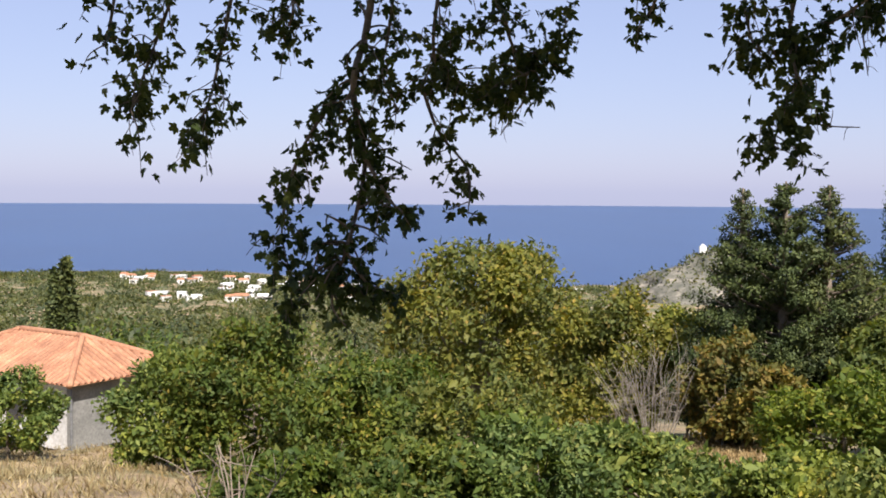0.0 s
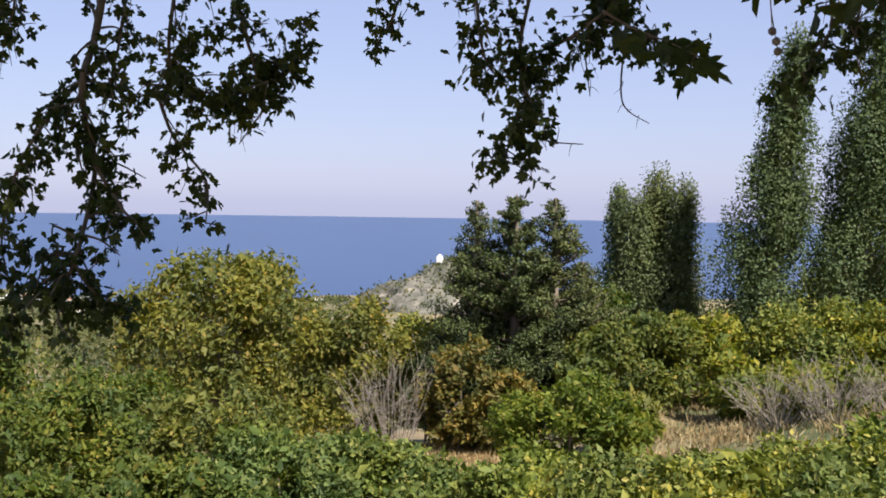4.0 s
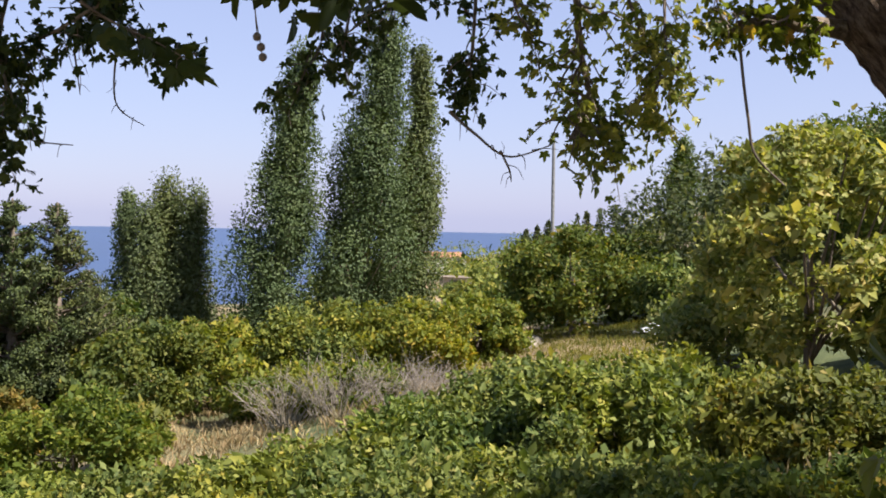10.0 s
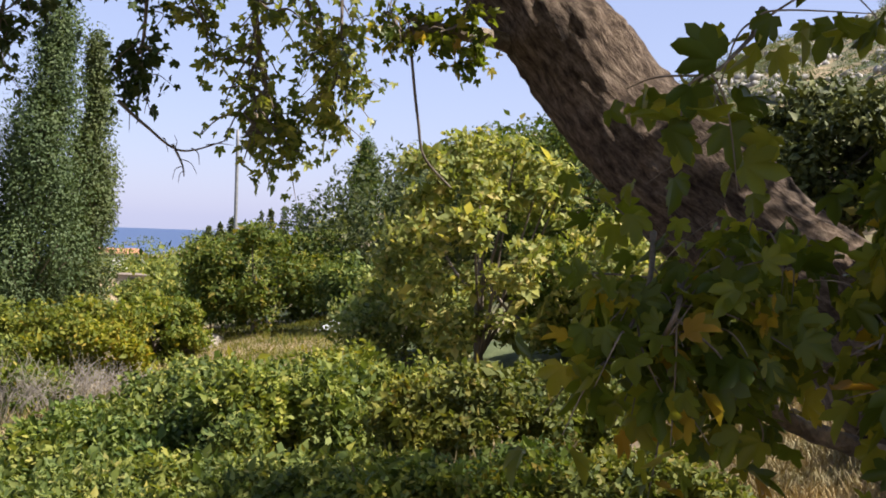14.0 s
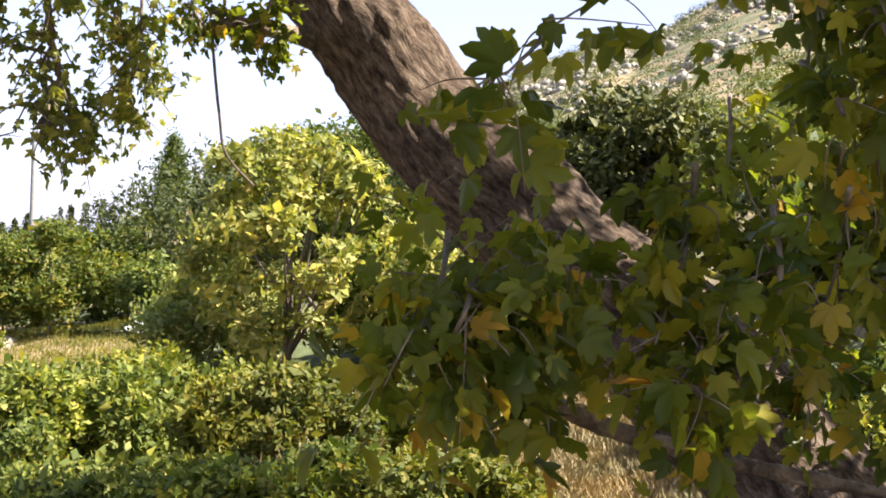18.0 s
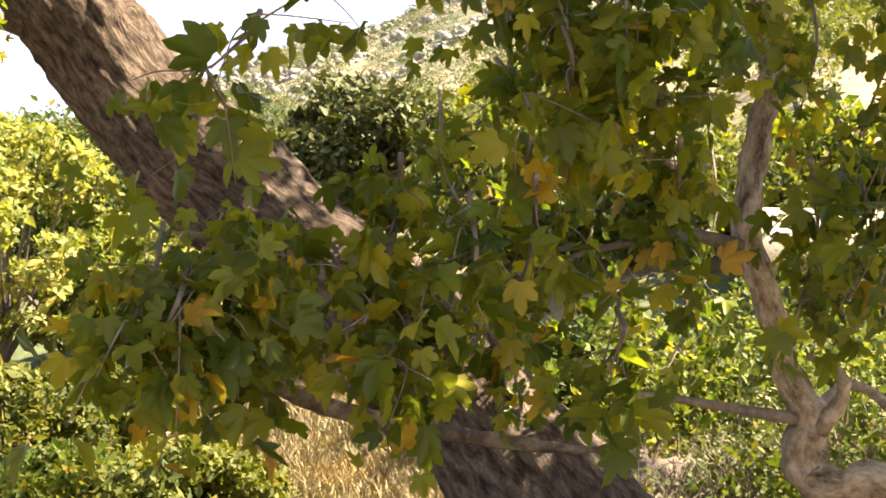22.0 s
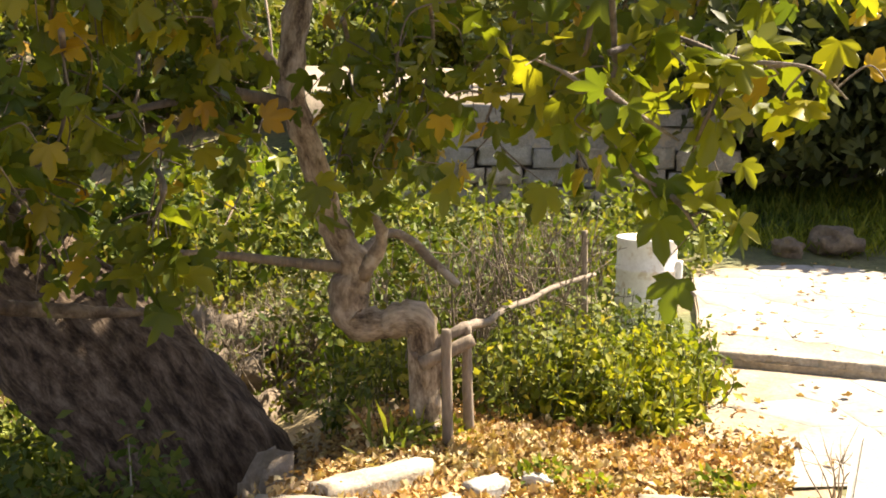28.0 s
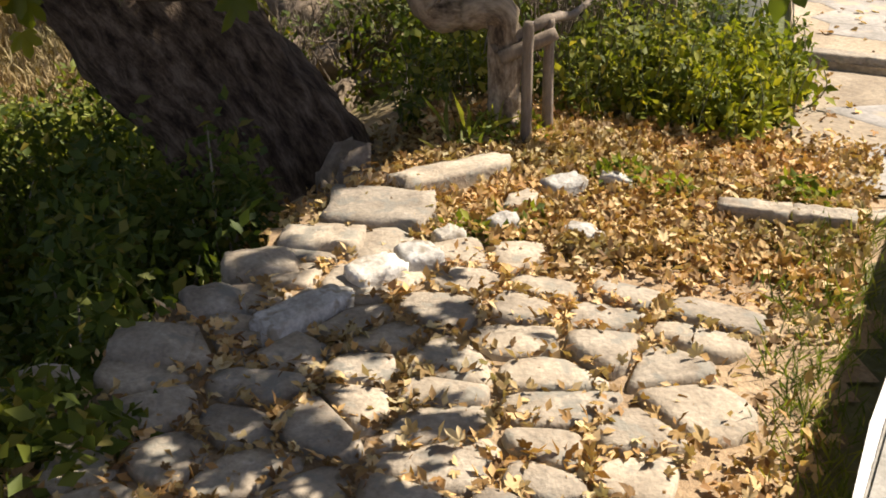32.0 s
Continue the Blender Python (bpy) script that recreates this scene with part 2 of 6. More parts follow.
M_TREE = leaf_mat("foliage_tree", [(0.0, (0.045, 0.075, 0.018)), (0.5, (0.085, 0.125, 0.028)), (0.85, (0.130, 0.160, 0.040)), (1.0, (0.200, 0.170, 0.050))])
M_OLIVE = leaf_mat("foliage_olive", [(0.0, (0.070, 0.090, 0.025)), (0.5, (0.130, 0.150, 0.040)), (0.9, (0.190, 0.190, 0.055)), (1.0, (0.250, 0.190, 0.060))])
M_FIR = leaf_mat("foliage_conifer", [(0.0, (0.034, 0.045, 0.015)), (0.6, (0.075, 0.088, 0.028)), (1.0, (0.125, 0.132, 0.045))], clear=0.12, patch=1.2, patch_tint=(1.2, 1.15, 0.9))
M_POPLAR = leaf_mat("foliage_poplar", [(0.0, (0.085, 0.112, 0.04)), (0.6, (0.115, 0.142, 0.054)), (1.0, (0.145, 0.165, 0.075))], clear=0.25, patch=1.0, patch_tint=(1.1, 1.05, 0.95))
M_SHRUB = leaf_mat("foliage_shrub", [(0.0, (0.058, 0.088, 0.021)), (0.55, (0.15, 0.188, 0.052)), (0.9, (0.265, 0.288, 0.085)), (1.0, (0.37, 0.33, 0.11))])
M_LIME = leaf_mat("foliage_bright", [(0.0, (0.075, 0.108, 0.019)), (0.5, (0.155, 0.19, 0.034)), (0.85, (0.235, 0.245, 0.046)), (1.0, (0.34, 0.27, 0.07))], clear=0.4)
M_GOLD = leaf_mat("foliage_turning", [(0.0, (0.07, 0.082, 0.024)), (0.5, (0.145, 0.14, 0.042)), (1.0, (0.24, 0.165, 0.055))])
M_FIG = leaf_mat("foliage_yellowing", [(0.0, (0.11, 0.14, 0.042)), (0.45, (0.235, 0.27, 0.09)), (0.8, (0.38, 0.385, 0.155)), (1.0, (0.42, 0.36, 0.16))], clear=0.4, patch=0.8, patch_tint=(1.12, 1.06, 0.85))
M_HILL = leaf_mat("foliage_hill", [(0.0, (0.05, 0.065, 0.03)), (0.6, (0.095, 0.112, 0.055)), (1.0, (0.16, 0.16, 0.09))], patch=0.06)
M_PLANE = leaf_mat("plane_leaf", [(0.0, (0.075, 0.105, 0.018)), (0.5, (0.16, 0.185, 0.03)), (0.76, (0.28, 0.27, 0.04)), (0.94, (0.4, 0.33, 0.05)), (1.0, (0.42, 0.18, 0.04))], clear=0.52, gloss=0.36, patch=1.4, patch_tint=(1.25, 1.15, 0.8))
# two copies of plane_leaf: crown shade put into the dark one, sunlight into the pale
M_PLANE_SHADED = leaf_mat("shaded_plane_leaf", [(0.0, (0.03, 0.048, 0.016)), (0.6, (0.06, 0.082, 0.024)), (1.0, (0.11, 0.125, 0.036))], clear=0.3, gloss=0.5, patch=1.4, patch_tint=(1.1, 1.08, 0.9))
M_PLANE_SUNLIT = leaf_mat("sunlit_plane_leaf", [(0.0, (0.1, 0.13, 0.03)), (0.5, (0.24, 0.265, 0.065)), (1.0, (0.4, 0.36, 0.1))], clear=0.4, gloss=0.4, patch=1.4, patch_tint=(1.12, 1.06, 0.85))
M_WEED = leaf_mat("weed_leaf", [(0.0, (0.06, 0.09, 0.016)), (0.5, (0.16, 0.21, 0.03)), (1.0, (0.33, 0.34, 0.07))], clear=0.35)
M_STRAW = leaf_mat("dry_grass_blade", [(0.0, (0.17, 0.11, 0.05)), (0.6, (0.31, 0.235, 0.115)), (1.0, (0.43, 0.35, 0.2))], clear=0.08, patch=0.8, patch_tint=(1.1, 1.0, 0.9))
M_TWIG = surface("dead_twigs", [(0.3, (0.19, 0.16, 0.12)), (0.7, (0.36, 0.31, 0.25))], 3, 30)
M_LITTER = leaf_mat("fallen_leaf", [(0.0, (0.15, 0.078, 0.033)), (0.3, (0.43, 0.245, 0.1)), (0.65, (0.65, 0.43, 0.2)), (1.0, (0.77, 0.58, 0.35))], clear=0.15, gloss=0.7, patch=1.5, patch_tint=(1.1, 1.0, 0.9))
M_BARK = surface("grey_bark", [(0.3, (0.087, 0.065, 0.048)), (0.7, (0.209, 0.165, 0.122))], 6, 45, stretch=(1, 1, 0.35))
M_PBARK = surface("plane_bark", [(0.32, (0.045, 0.03, 0.02)), (0.5, (0.125, 0.09, 0.06)), (0.7, (0.25, 0.19, 0.135))], 7, 17, height=0.04, strength=0.8, spots=((0.3, 0.24, 0.18), 6.0))


def bark_material(name, stops, scale, deep):
    """Furrowed bark: ridges along the limb, grey-brown plates, pale flaked spots."""
    m, t, p = nodes_of(name)
    uv = t.nodes.new("ShaderNodeUVMap")
    uv.uv_map = "grain"
    mp = t.nodes.new("ShaderNodeMapping")
    mp.inputs["Scale"].default_value = (1, 0.5, 1)
    t.links.new(uv.outputs[0], mp.inputs[0])
    v = mp.outputs[0]
    fur = noise_of(t, v, scale, 6, 0.72)
    fine = noise_of(t, v, 60, 4)
    wide = noise_of(t, coords(t), 1.6, 4)
    c = ramp(t, fur, stops)
    c = mix(t, 1.0, c, ramp(t, wide, [(0.3, (0.65, 0.62, 0.6)), (0.7, (1.2, 1.15, 1.1))]), "MULTIPLY")
    c = mix(t, 0.4, c, ramp(t, fine, [(0.3, (0.3, 0.3, 0.3)), (0.7, (0.9, 0.9, 0.9))]), "OVERLAY")
    t.links.new(c, p.inputs["Base Color"])
    p.inputs["Roughness"].default_value = 0.9
    p.inputs["Specular IOR Level"].default_value = 0.2
    add = t.nodes.new("ShaderNodeMath")
    add.operation = "MULTIPLY_ADD"
    t.links.new(fine, add.inputs[0])
    add.inputs[1].default_value = 0.3
    t.links.new(fur, add.inputs[2])
    bump(t, p, add.outputs[0], 1.0, deep)
    return m


M_FURROW = bark_material("furrowed_bark", [(0.36, (0.024, 0.016, 0.011)), (0.47, (0.078, 0.055, 0.038)), (0.64, (0.2, 0.155, 0.115))], 11, 0.035)
M_PEEL = bark_material("peeling_pale_bark", [(0.36, (0.07, 0.05, 0.034)), (0.46, (0.22, 0.17, 0.115)), (0.6, (0.42, 0.35, 0.26))], 12, 0.015)
M_LBARK = surface("pale_bark", [(0.3, (0.125, 0.092, 0.062)), (0.6, (0.233, 0.179, 0.125)), (0.75, (0.333, 0.275, 0.208))], 8, 60, height=0.012, strength=0.7, spots=((0.375, 0.317, 0.242), 9.0))
M_WOOD = surface("weathered_wood", [(0.3, (0.12, 0.09, 0.064)), (0.7, (0.26, 0.21, 0.16))], 9, 80, stretch=(1, 1, 0.25), height=0.006)
M_STONE = surface("limestone", [(0.3, (0.21, 0.172, 0.128)), (0.55, (0.325, 0.278, 0.215)), (0.75, (0.45, 0.395, 0.315))], 7, 55, height=0.012, spots=((0.250, 0.233, 0.192), 11.0))
M_WSTONE = surface("whitewashed_stone", [(0.35, (0.27, 0.24, 0.2)), (0.5, (0.42, 0.4, 0.36)), (0.72, (0.6, 0.585, 0.55))], 7, 50, height=0.015, spots=((0.3, 0.26, 0.2), 10.0))
M_ROCK = surface("hill_rock", [(0.3, (0.17, 0.155, 0.13)), (0.7, (0.33, 0.305, 0.27))], 0.3, 2.5, height=0.3)
M_CONC = surface("pale_concrete", [(0.3, (0.21, 0.195, 0.17)), (0.55, (0.285, 0.265, 0.24)), (0.75, (0.35, 0.335, 0.305))], 2.2, 30, height=0.006, spots=((0.400, 0.328, 0.240), 5.0))
M_WHITE = surface("white_limewash", [(0.3, (0.7, 0.69, 0.66)), (0.7, (0.82, 0.81, 0.79))], 5, 50, height=0.005, spots=((0.5, 0.48, 0.43), 16.0))
M_WALLTOP = surface("rough_cement", [(0.3, (0.2, 0.19, 0.165)), (0.7, (0.31, 0.295, 0.265))], 9, 70, height=0.006)
M_PLASTER = surface("house_plaster", [(0.3, (0.478, 0.452, 0.409)), (0.7, (0.643, 0.626, 0.591))], 0.8, 8, height=0.02)
M_TILE = surface("clay_tile", [(0.3, (0.25, 0.11, 0.06)), (0.55, (0.36, 0.175, 0.095)), (0.8, (0.45, 0.25, 0.15))], 1.5, 12, height=0.01)
# house plaster again, with the right side's shade put into the grey
M_SHADEWALL = surface("shaded_plaster", [(0.3, (0.17, 0.165, 0.15)), (0.7, (0.27, 0.26, 0.235))], 1.2, 12, height=0.02)
M_DRUM = surface("drum_paint", [(0.35, (0.74, 0.72, 0.68)), (0.7, (0.82, 0.81, 0.78))], 4, 40, rough=0.5, height=0.003, spots=((0.62, 0.55, 0.46), 9.0))
M_STEEL = surface("dull_metal", [(0.3, (0.13, 0.13, 0.13)), (0.7, (0.22, 0.22, 0.215))], 4, 30, rough=0.5, height=0.002)
M_DARK = surface("dark_opening", [(0.3, (0.02, 0.02, 0.02)), (0.7, (0.05, 0.045, 0.04))], 4, 30)


def ground_material():
    """Soil, stubble and thin green, drifting over metres."""
    m, t, p = nodes_of("hillside_soil")
    v = coords(t)
    big = noise_of(t, v, 0.09, 5)
    mid = noise_of(t, v, 0.9, 5)
    fine = noise_of(t, v, 14.0, 4)
    earth = ramp(t, mid, [(0.3, (0.13, 0.09, 0.05)), (0.55, (0.27, 0.19, 0.1)), (0.75, (0.36, 0.28, 0.16))])
    green = ramp(t, mid, [(0.3, (0.04, 0.055, 0.016)), (0.7, (0.1, 0.115, 0.04))])
    c = mix(t, ramp(t, big, [(0.42, (0, 0, 0)), (0.58, (1, 1, 1))]), earth, green)
    c = mix(t, 0.5, c, ramp(t, fine, [(0.3, (0.3, 0.3, 0.3)), (0.7, (1, 1, 1))]), "OVERLAY")
    t.links.new(c, p.inputs["Base Color"])
    p.inputs["Roughness"].default_value = 0.95
    bump(t, p, fine, 0.6, 0.05)
    return m


def sea_material():
    m, t, p = nodes_of("sea_water")
    v = coords(t, (1, 0.35, 1))
    c = ramp(t, noise_of(t, v, 0.004, 4), [(0.3, (0.008, 0.036, 0.115)), (0.7, (0.013, 0.05, 0.145))])
    t.links.new(c, p.inputs["Base Color"])
    p.inputs["Roughness"].default_value = 0.3
    p.inputs["Specular IOR Level"].default_value = 0.42
    bump(t, p, noise_of(t, v, 0.25, 4), 0.35, 0.5)
    return m


M_GROUND, M_SEA = ground_material(), sea_material()
M_BANK = surface("bank_earth", [(0.3, (0.080, 0.060, 0.040)), (0.55, (0.160, 0.120, 0.080)), (0.75, (0.256, 0.200, 0.136))], 4, 30, height=0.05)
M_SILVER = leaf_mat("foliage_silver", [(0.0, (0.089, 0.104, 0.059)), (0.6, (0.163, 0.178, 0.111)), (1.0, (0.252, 0.259, 0.185))], clear=0.2)

# ---------------------------------------------------------------- terrain
RINGS = [0, 2.6, 3.5, 5.5, 10, 20, 40, 70, 120, 250, 500, 700, 900]
LAND = {
    180: [0, 0, 0, 0, 0.2, 1, 5, 11, 22, 50, 100, 120, 130],
    70: [0, -0.1, -0.8, -1.3, -2.2, -4, -8, -12, -17, -26, -46, -57, -63],
    24: [0, -0.1, -0.9, -1.2, -2.0, -3.9, -7.9, -13, -20, -33, -48, -53, -63],
    5: [0, -0.1, -0.9, -1.4, -2.5, -5, -9, -14, -20, -33, -51, -62, -64],
    -11: [0, -0.1, -0.9, -1.3, -2.4, -4.6, -7.3, -13, -20, -33, -50, -58.5, -63],
    -22: [0, -0.1, -0.9, -1.2, -2.0, -3.5, -5.4, -9, -14, -28, -48, -59, -63],
    -33: [0, -0.1, -0.9, -1.2, -1.8, -2.9, -4.4, -5.2, -5.5, -9, -40, -58, -63],
    -43: [0, -0.1, -0.9, -1.2, -1.7, -2.5, -3.0, -3.5, -3.2, -3, -20, -50, -63],
    -52: [0, -0.1, -0.9, -1.2, -1.6, -2.1, -1.8, 0, 5, 12, 20, 10, -20],
    -60: [0, -0.1, -0.8, -1.1, -1.5, -1.8, -0.5, 3, 8, 18, 58, 60, 40],
    -70: [0, 0, -0.7, -0.95, -1.2, -1.0, 1, 5, 11, 30, 92, 118, 110],
    -79: [0, 0, -0.3, -0.8, -0.9, -0.3, 2.5, 7, 15, 42, 124, 150, 150],
    -88: [0, 0, 0, -0.35, -0.5, 0.6, 4, 12, 24, 52, 110, 130, 120],
    -96: [0, 0, 0, -0.08, -0.2, 1.2, 6, 14, 25, 55, 115, 130, 120],
    -112: [0, 0, 0, 0, 0, 0.8, 6, 14, 25, 55, 115, 130, 120],
    -180: [0, 0, 0, 0, 0.2, 1, 5, 11, 22, 50, 100, 120, 130],
}
LAND_AZ = np.array(sorted(LAND))
LAND_Z = np.array([LAND[a] for a in sorted(LAND)], float)


def ground_z(x, y):
    az = math.degrees(math.atan2(-x, y))
    d = math.hypot(x, y)
    i = int(np.clip(np.searchsorted(LAND_AZ, az) - 1, 0, len(LAND_AZ) - 2))
    f = (az - LAND_AZ[i]) / (LAND_AZ[i + 1] - LAND_AZ[i])
    f = f * f * (3 - 2 * f)
    z = (1 - f) * np.interp(d, RINGS, LAND_Z[i]) + f * np.interp(d, RINGS, LAND_Z[i + 1])
    if d > 4:
        z += min(d, 120) * 0.008 * noise.noise(Vector((x, y, 0)) * (1.6 / (2 + 0.12 * d)))
    return float(z)


def build_ground():
    dist = [0.0]
    d = 0.5
    while d < 900:
        dist.append(d)
        d *= 1.055
        d += 0.02
    dist += [1000, 1400, 2200, 3300, 4800]
    azs = list(np.arange(-180, -130, 5.0)) + list(np.arange(-130, 40, 0.75)) + list(np.arange(40, 180, 5.0))
    verts, faces = [], []
    for d in dist:
        for a in azs:
            x, y = polar(a, d)
            verts.append((x, y, ground_z(x, y) if d <= 900 else (-70 if -45 < a < 100 else ground_z(x / d * 900, y / d * 900))))
    n = len(azs)
    for i in range(len(dist) - 1):
        for k in range(n):
            a, b = i * n + k, i * n + (k + 1) % n
            faces.append((a, b, b + n, a + n))
    ob = raw_part("ground", verts, faces, M_GROUND, smooth=True)
    tagged(ob, "dry hillside of soil, stubble and thin grass falling to the coast", "ground", kind="structure")


build_ground()


def build_sea():
    bm = bmesh.new()
    bmesh.ops.create_circle(bm, cap_ends=True, segments=160, radius=4900)
    ob = part("sea", bm, M_SEA)
    ob.location = (0, 0, -60)
    tagged(ob, "deep blue sea under a hazy horizon", "water", kind="structure")


build_sea()


# ---------------------------------------------------------------- plants
def clump_points(centers, radii, n, flat=0.8, shell=0.55):
    """Leaf places in ragged clumps; also the direction outwards."""
    k = len(centers)
    pick = rng.choice(k, n, p=radii ** 2 / np.sum(radii ** 2))
    v = rng.normal(0, 1, (n, 3))
    v /= np.linalg.norm(v, axis=1)[:, None]
    r = shell + (1 - shell) * rng.random(n) ** 0.6
    r = np.minimum(r * (1 + 0.13 * rng.normal(0, 1, n)), 1.06)
    pos = centers[pick] + v * (radii[pick] * r)[:, None] * (1, 1, flat)
    return pos, v


def crown_centres(w, h, base, count, seed, top_round=1.0, dome=0.0):
    """Clump centres in an uneven egg-shaped crown, denser at its skin."""
    r = np.random.default_rng(seed)
    out = []
    while len(out) < count:
        v = r.normal(0, 1, 3)
        v /= np.linalg.norm(v)
        q = 0.45 + 0.42 * r.random() ** 0.5
        p = v * q * (w / 2, w / 2, h / 2)
        if p[2] < -h * 0.47:
            continue
        if base < 0.15 * h:
            p[:2] *= 1.12 - 0.3 * p[2] / h
        out.append(p + (0, 0, base + h / 2))
    return np.array(out)


def tree(name, label, category, az, d, height, width, mat, eye=EYE_W, crown_base=0.25, clumps=26, n=5000, leaf=0.2,
         trunk_r=0.12, seed=1, group="", z=None, lean=(0, 0), clump_size=0.2, bark=None, flat=0.75, top=None, kind=""):
    """A tree or tall bush: trunk with limbs, and a crown of ragged clumps of leaves."""
    x, y = polar(az, d, eye)
    gz = ground_z(x, y) if z is None else z
    if top is not None:
        height = 1.6 + d * math.tan(radians(top)) - gz
    ob = thing(name, label, category, group, kind)
    ob.location = (x, y, gz - 0.05)
    r = np.random.default_rng(seed)
    cb = crown_base * height
    cs = crown_centres(width, height - cb, cb, clumps, seed)
    cs[:, 0] += lean[0] * cs[:, 2] / height
    cs[:, 1] += lean[1] * cs[:, 2] / height
    rad = width * clump_size * (0.7 + 0.6 * r.random(clumps))
    mid = Vector((lean[0] * 0.5, lean[1] * 0.5, cb + (height - cb) * 0.45))
    tubes = [tube([(0, 0, -0.2), (0.05 * r.normal(), 0.05 * r.normal(), cb * 0.6), mid * 0.75, mid],
                  [trunk_r * 1.3, trunk_r, trunk_r * 0.8, trunk_r * 0.5], 7, 0.15, seed)]
    for c in cs[: min(clumps, 12)]:
        s = Vector((0, 0, cb * 0.8)).lerp(mid, r.random())
        e = Vector(c)
        tubes.append(tube([s, s.lerp(e, 0.5) + Vector((0, 0, -0.05 * height)), e], [trunk_r * 0.45, trunk_r * 0.3, trunk_r * 0.1], 5))
    limb_part("trunk", tubes, bark or M_BARK, ob)
    pos, v = clump_points(cs, rad, n, flat)
    # a few broad inner leaves close the heart of each clump
    k = n // 7
    inner = cs[rng.integers(0, clumps, k)] + rng.normal(0, 0.3, (k, 3)) * width * clump_size
    pos = np.vstack([pos, inner])
    v = np.vstack([v, np.zeros((k, 3))])
    size = np.concatenate([leaf * (0.8 + 0.8 * rng.random(n)), leaf * 2.2 * (0.8 + 0.6 * rng.random(k))])
    leaves("crown", pos, size, mat, ob, normal=v * (1.3 if d > 24 else 0.6), spread=0.55 if d > 24 else 0.95)
    return ob


def bush(label, az, d, top, width, mat, n=4000, leaf=0.13, seed=1, group="hillside bushes", eye=EYE_W, clumps=34, base=0.02, name="bush", clump_size=0.155, category="bush", flat=0.8):
    """A rounded bush whose top shows at the elevation `top`."""
    return tree(name, label, category, az, d, 1, width, mat, eye, base, clumps, n, leaf, 0.05, seed, group, None, (0, 0), clump_size, None, flat, top)


def fir(label, az, d, top, width, seed, eye=EYE_W, n=9000):
    """A dark conifer with heavy, uneven, upswept boughs."""
    x, y = polar(az, d, eye)
    gz = ground_z(x, y)
    h = 1.6 + d * math.tan(radians(top)) - gz
    ob = thing("conifer_tree", label, "tree")
    ob.location = (x, y, gz - 0.05)
    r = np.random.default_rng(seed)
    tubes = [tube([(0, 0, -0.2), (0, 0, h * 0.5), (0, 0, h * 0.97)], [0.28, 0.18, 0.03], 8, 0.1, seed)]
    cs, rad = [], []
    for i in range(170):
        t = ((i + r.random()) / 170) ** 1.3
        z = h * (0.04 + 0.92 * t)
        reach = width / 2 * (1 - t ** 1.9) * (0.5 + 0.6 * r.random()) + 0.14
        a = r.random() * 6.283
        e = Vector((math.cos(a) * reach, math.sin(a) * reach, z + 0.16 * reach))
        s = Vector((0, 0, z - 0.3 * reach))
        tubes.append(tube([s, s.lerp(e, 0.5) - Vector((0, 0, 0.1 * reach)), e], [0.06, 0.04, 0.01], 5))
        for q in (0.45, 0.75, 1.0):
            cs.append(s.lerp(e, q))
            rad.append((0.28 + 0.32 * r.random()) * (1.25 - 0.9 * t))
    limb_part("trunk", tubes, M_BARK, ob)
    cs, rad = np.array(cs), np.array(rad)
    n = int(n * 3.2)
    pos, v = clump_points(cs, rad, n, 0.6, 0.25)
    leaves("crown", pos, 0.125 * (0.7 + 0.6 * rng.random(n)), M_FIR, ob, normal=v * 1.3, spread=0.45)
    return ob


def poplar(label, az, d, top, width, seed, lean=0.0, n=9000, eye=EYE_W, base=0.06, leaf=0.165, mat=None, name="poplar_tree", group="poplars on the slope"):
    """A tall narrow tree: steep limbs and feathery upright sprays."""
    x, y = polar(az, d, eye)
    gz = ground_z(x, y)
    h = 1.6 + d * math.tan(radians(top)) - gz
    ob = thing(name, label, "tree", group)
    ob.location = (x, y, gz - 0.05)
    r = np.random.default_rng(seed)
    right = np.array((math.cos(radians(az)), math.sin(radians(az)), 0))
    tubes = [tube([(0, 0, -0.2), tuple(right * lean * 0.4) [:2] + (h * 0.5,), tuple(right * lean)[:2] + (h * 0.97,)], [0.2, 0.13, 0.02], 7, 0.1, seed)]
    cs, rad = [], []
    k = 110
    for i in range(k):
        t = (i + r.random()) / k
        z = h * (base + (0.98 - base) * t)
        reach = width / 2 * (min(1.0, 0.6 + 1.6 * t) if t < 0.3 else 0.9 * (1 - ((t - 0.3) / 0.7) ** 1.5) + 0.08) * (0.25 + 0.65 * r.random() ** 1.2)
        a = r.random() * 6.283
        c = right * lean * (z / h) ** 1.3
        e = Vector((c[0] + math.cos(a) * reach, c[1] + math.sin(a) * reach, z))
        s = Vector((c[0] * 0.9, c[1] * 0.9, z - 0.16 * h))
        if s.z > 0:
            tubes.append(tube([s, s.lerp(e, 0.5), e], [0.045, 0.03, 0.01], 5))
        cs.append(e)
        rad.append(width * (0.17 + 0.1 * r.random()) * (1 if t < 0.6 else 0.75))
    limb_part("trunk", tubes, M_LBARK, ob)
    cs, rad = np.array(cs), np.array(rad)
    n = int(n * 2.3)
    pos, v = clump_points(cs, rad * (0.5 + 0.9 * r.random(k)), n, 1.7, 0.35)
    leaves("crown", pos, leaf * (0.7 + 0.6 * rng.random(n)), mat or M_POPLAR, ob, normal=v * 1.4, spread=0.5, droop=0.4)
    return ob


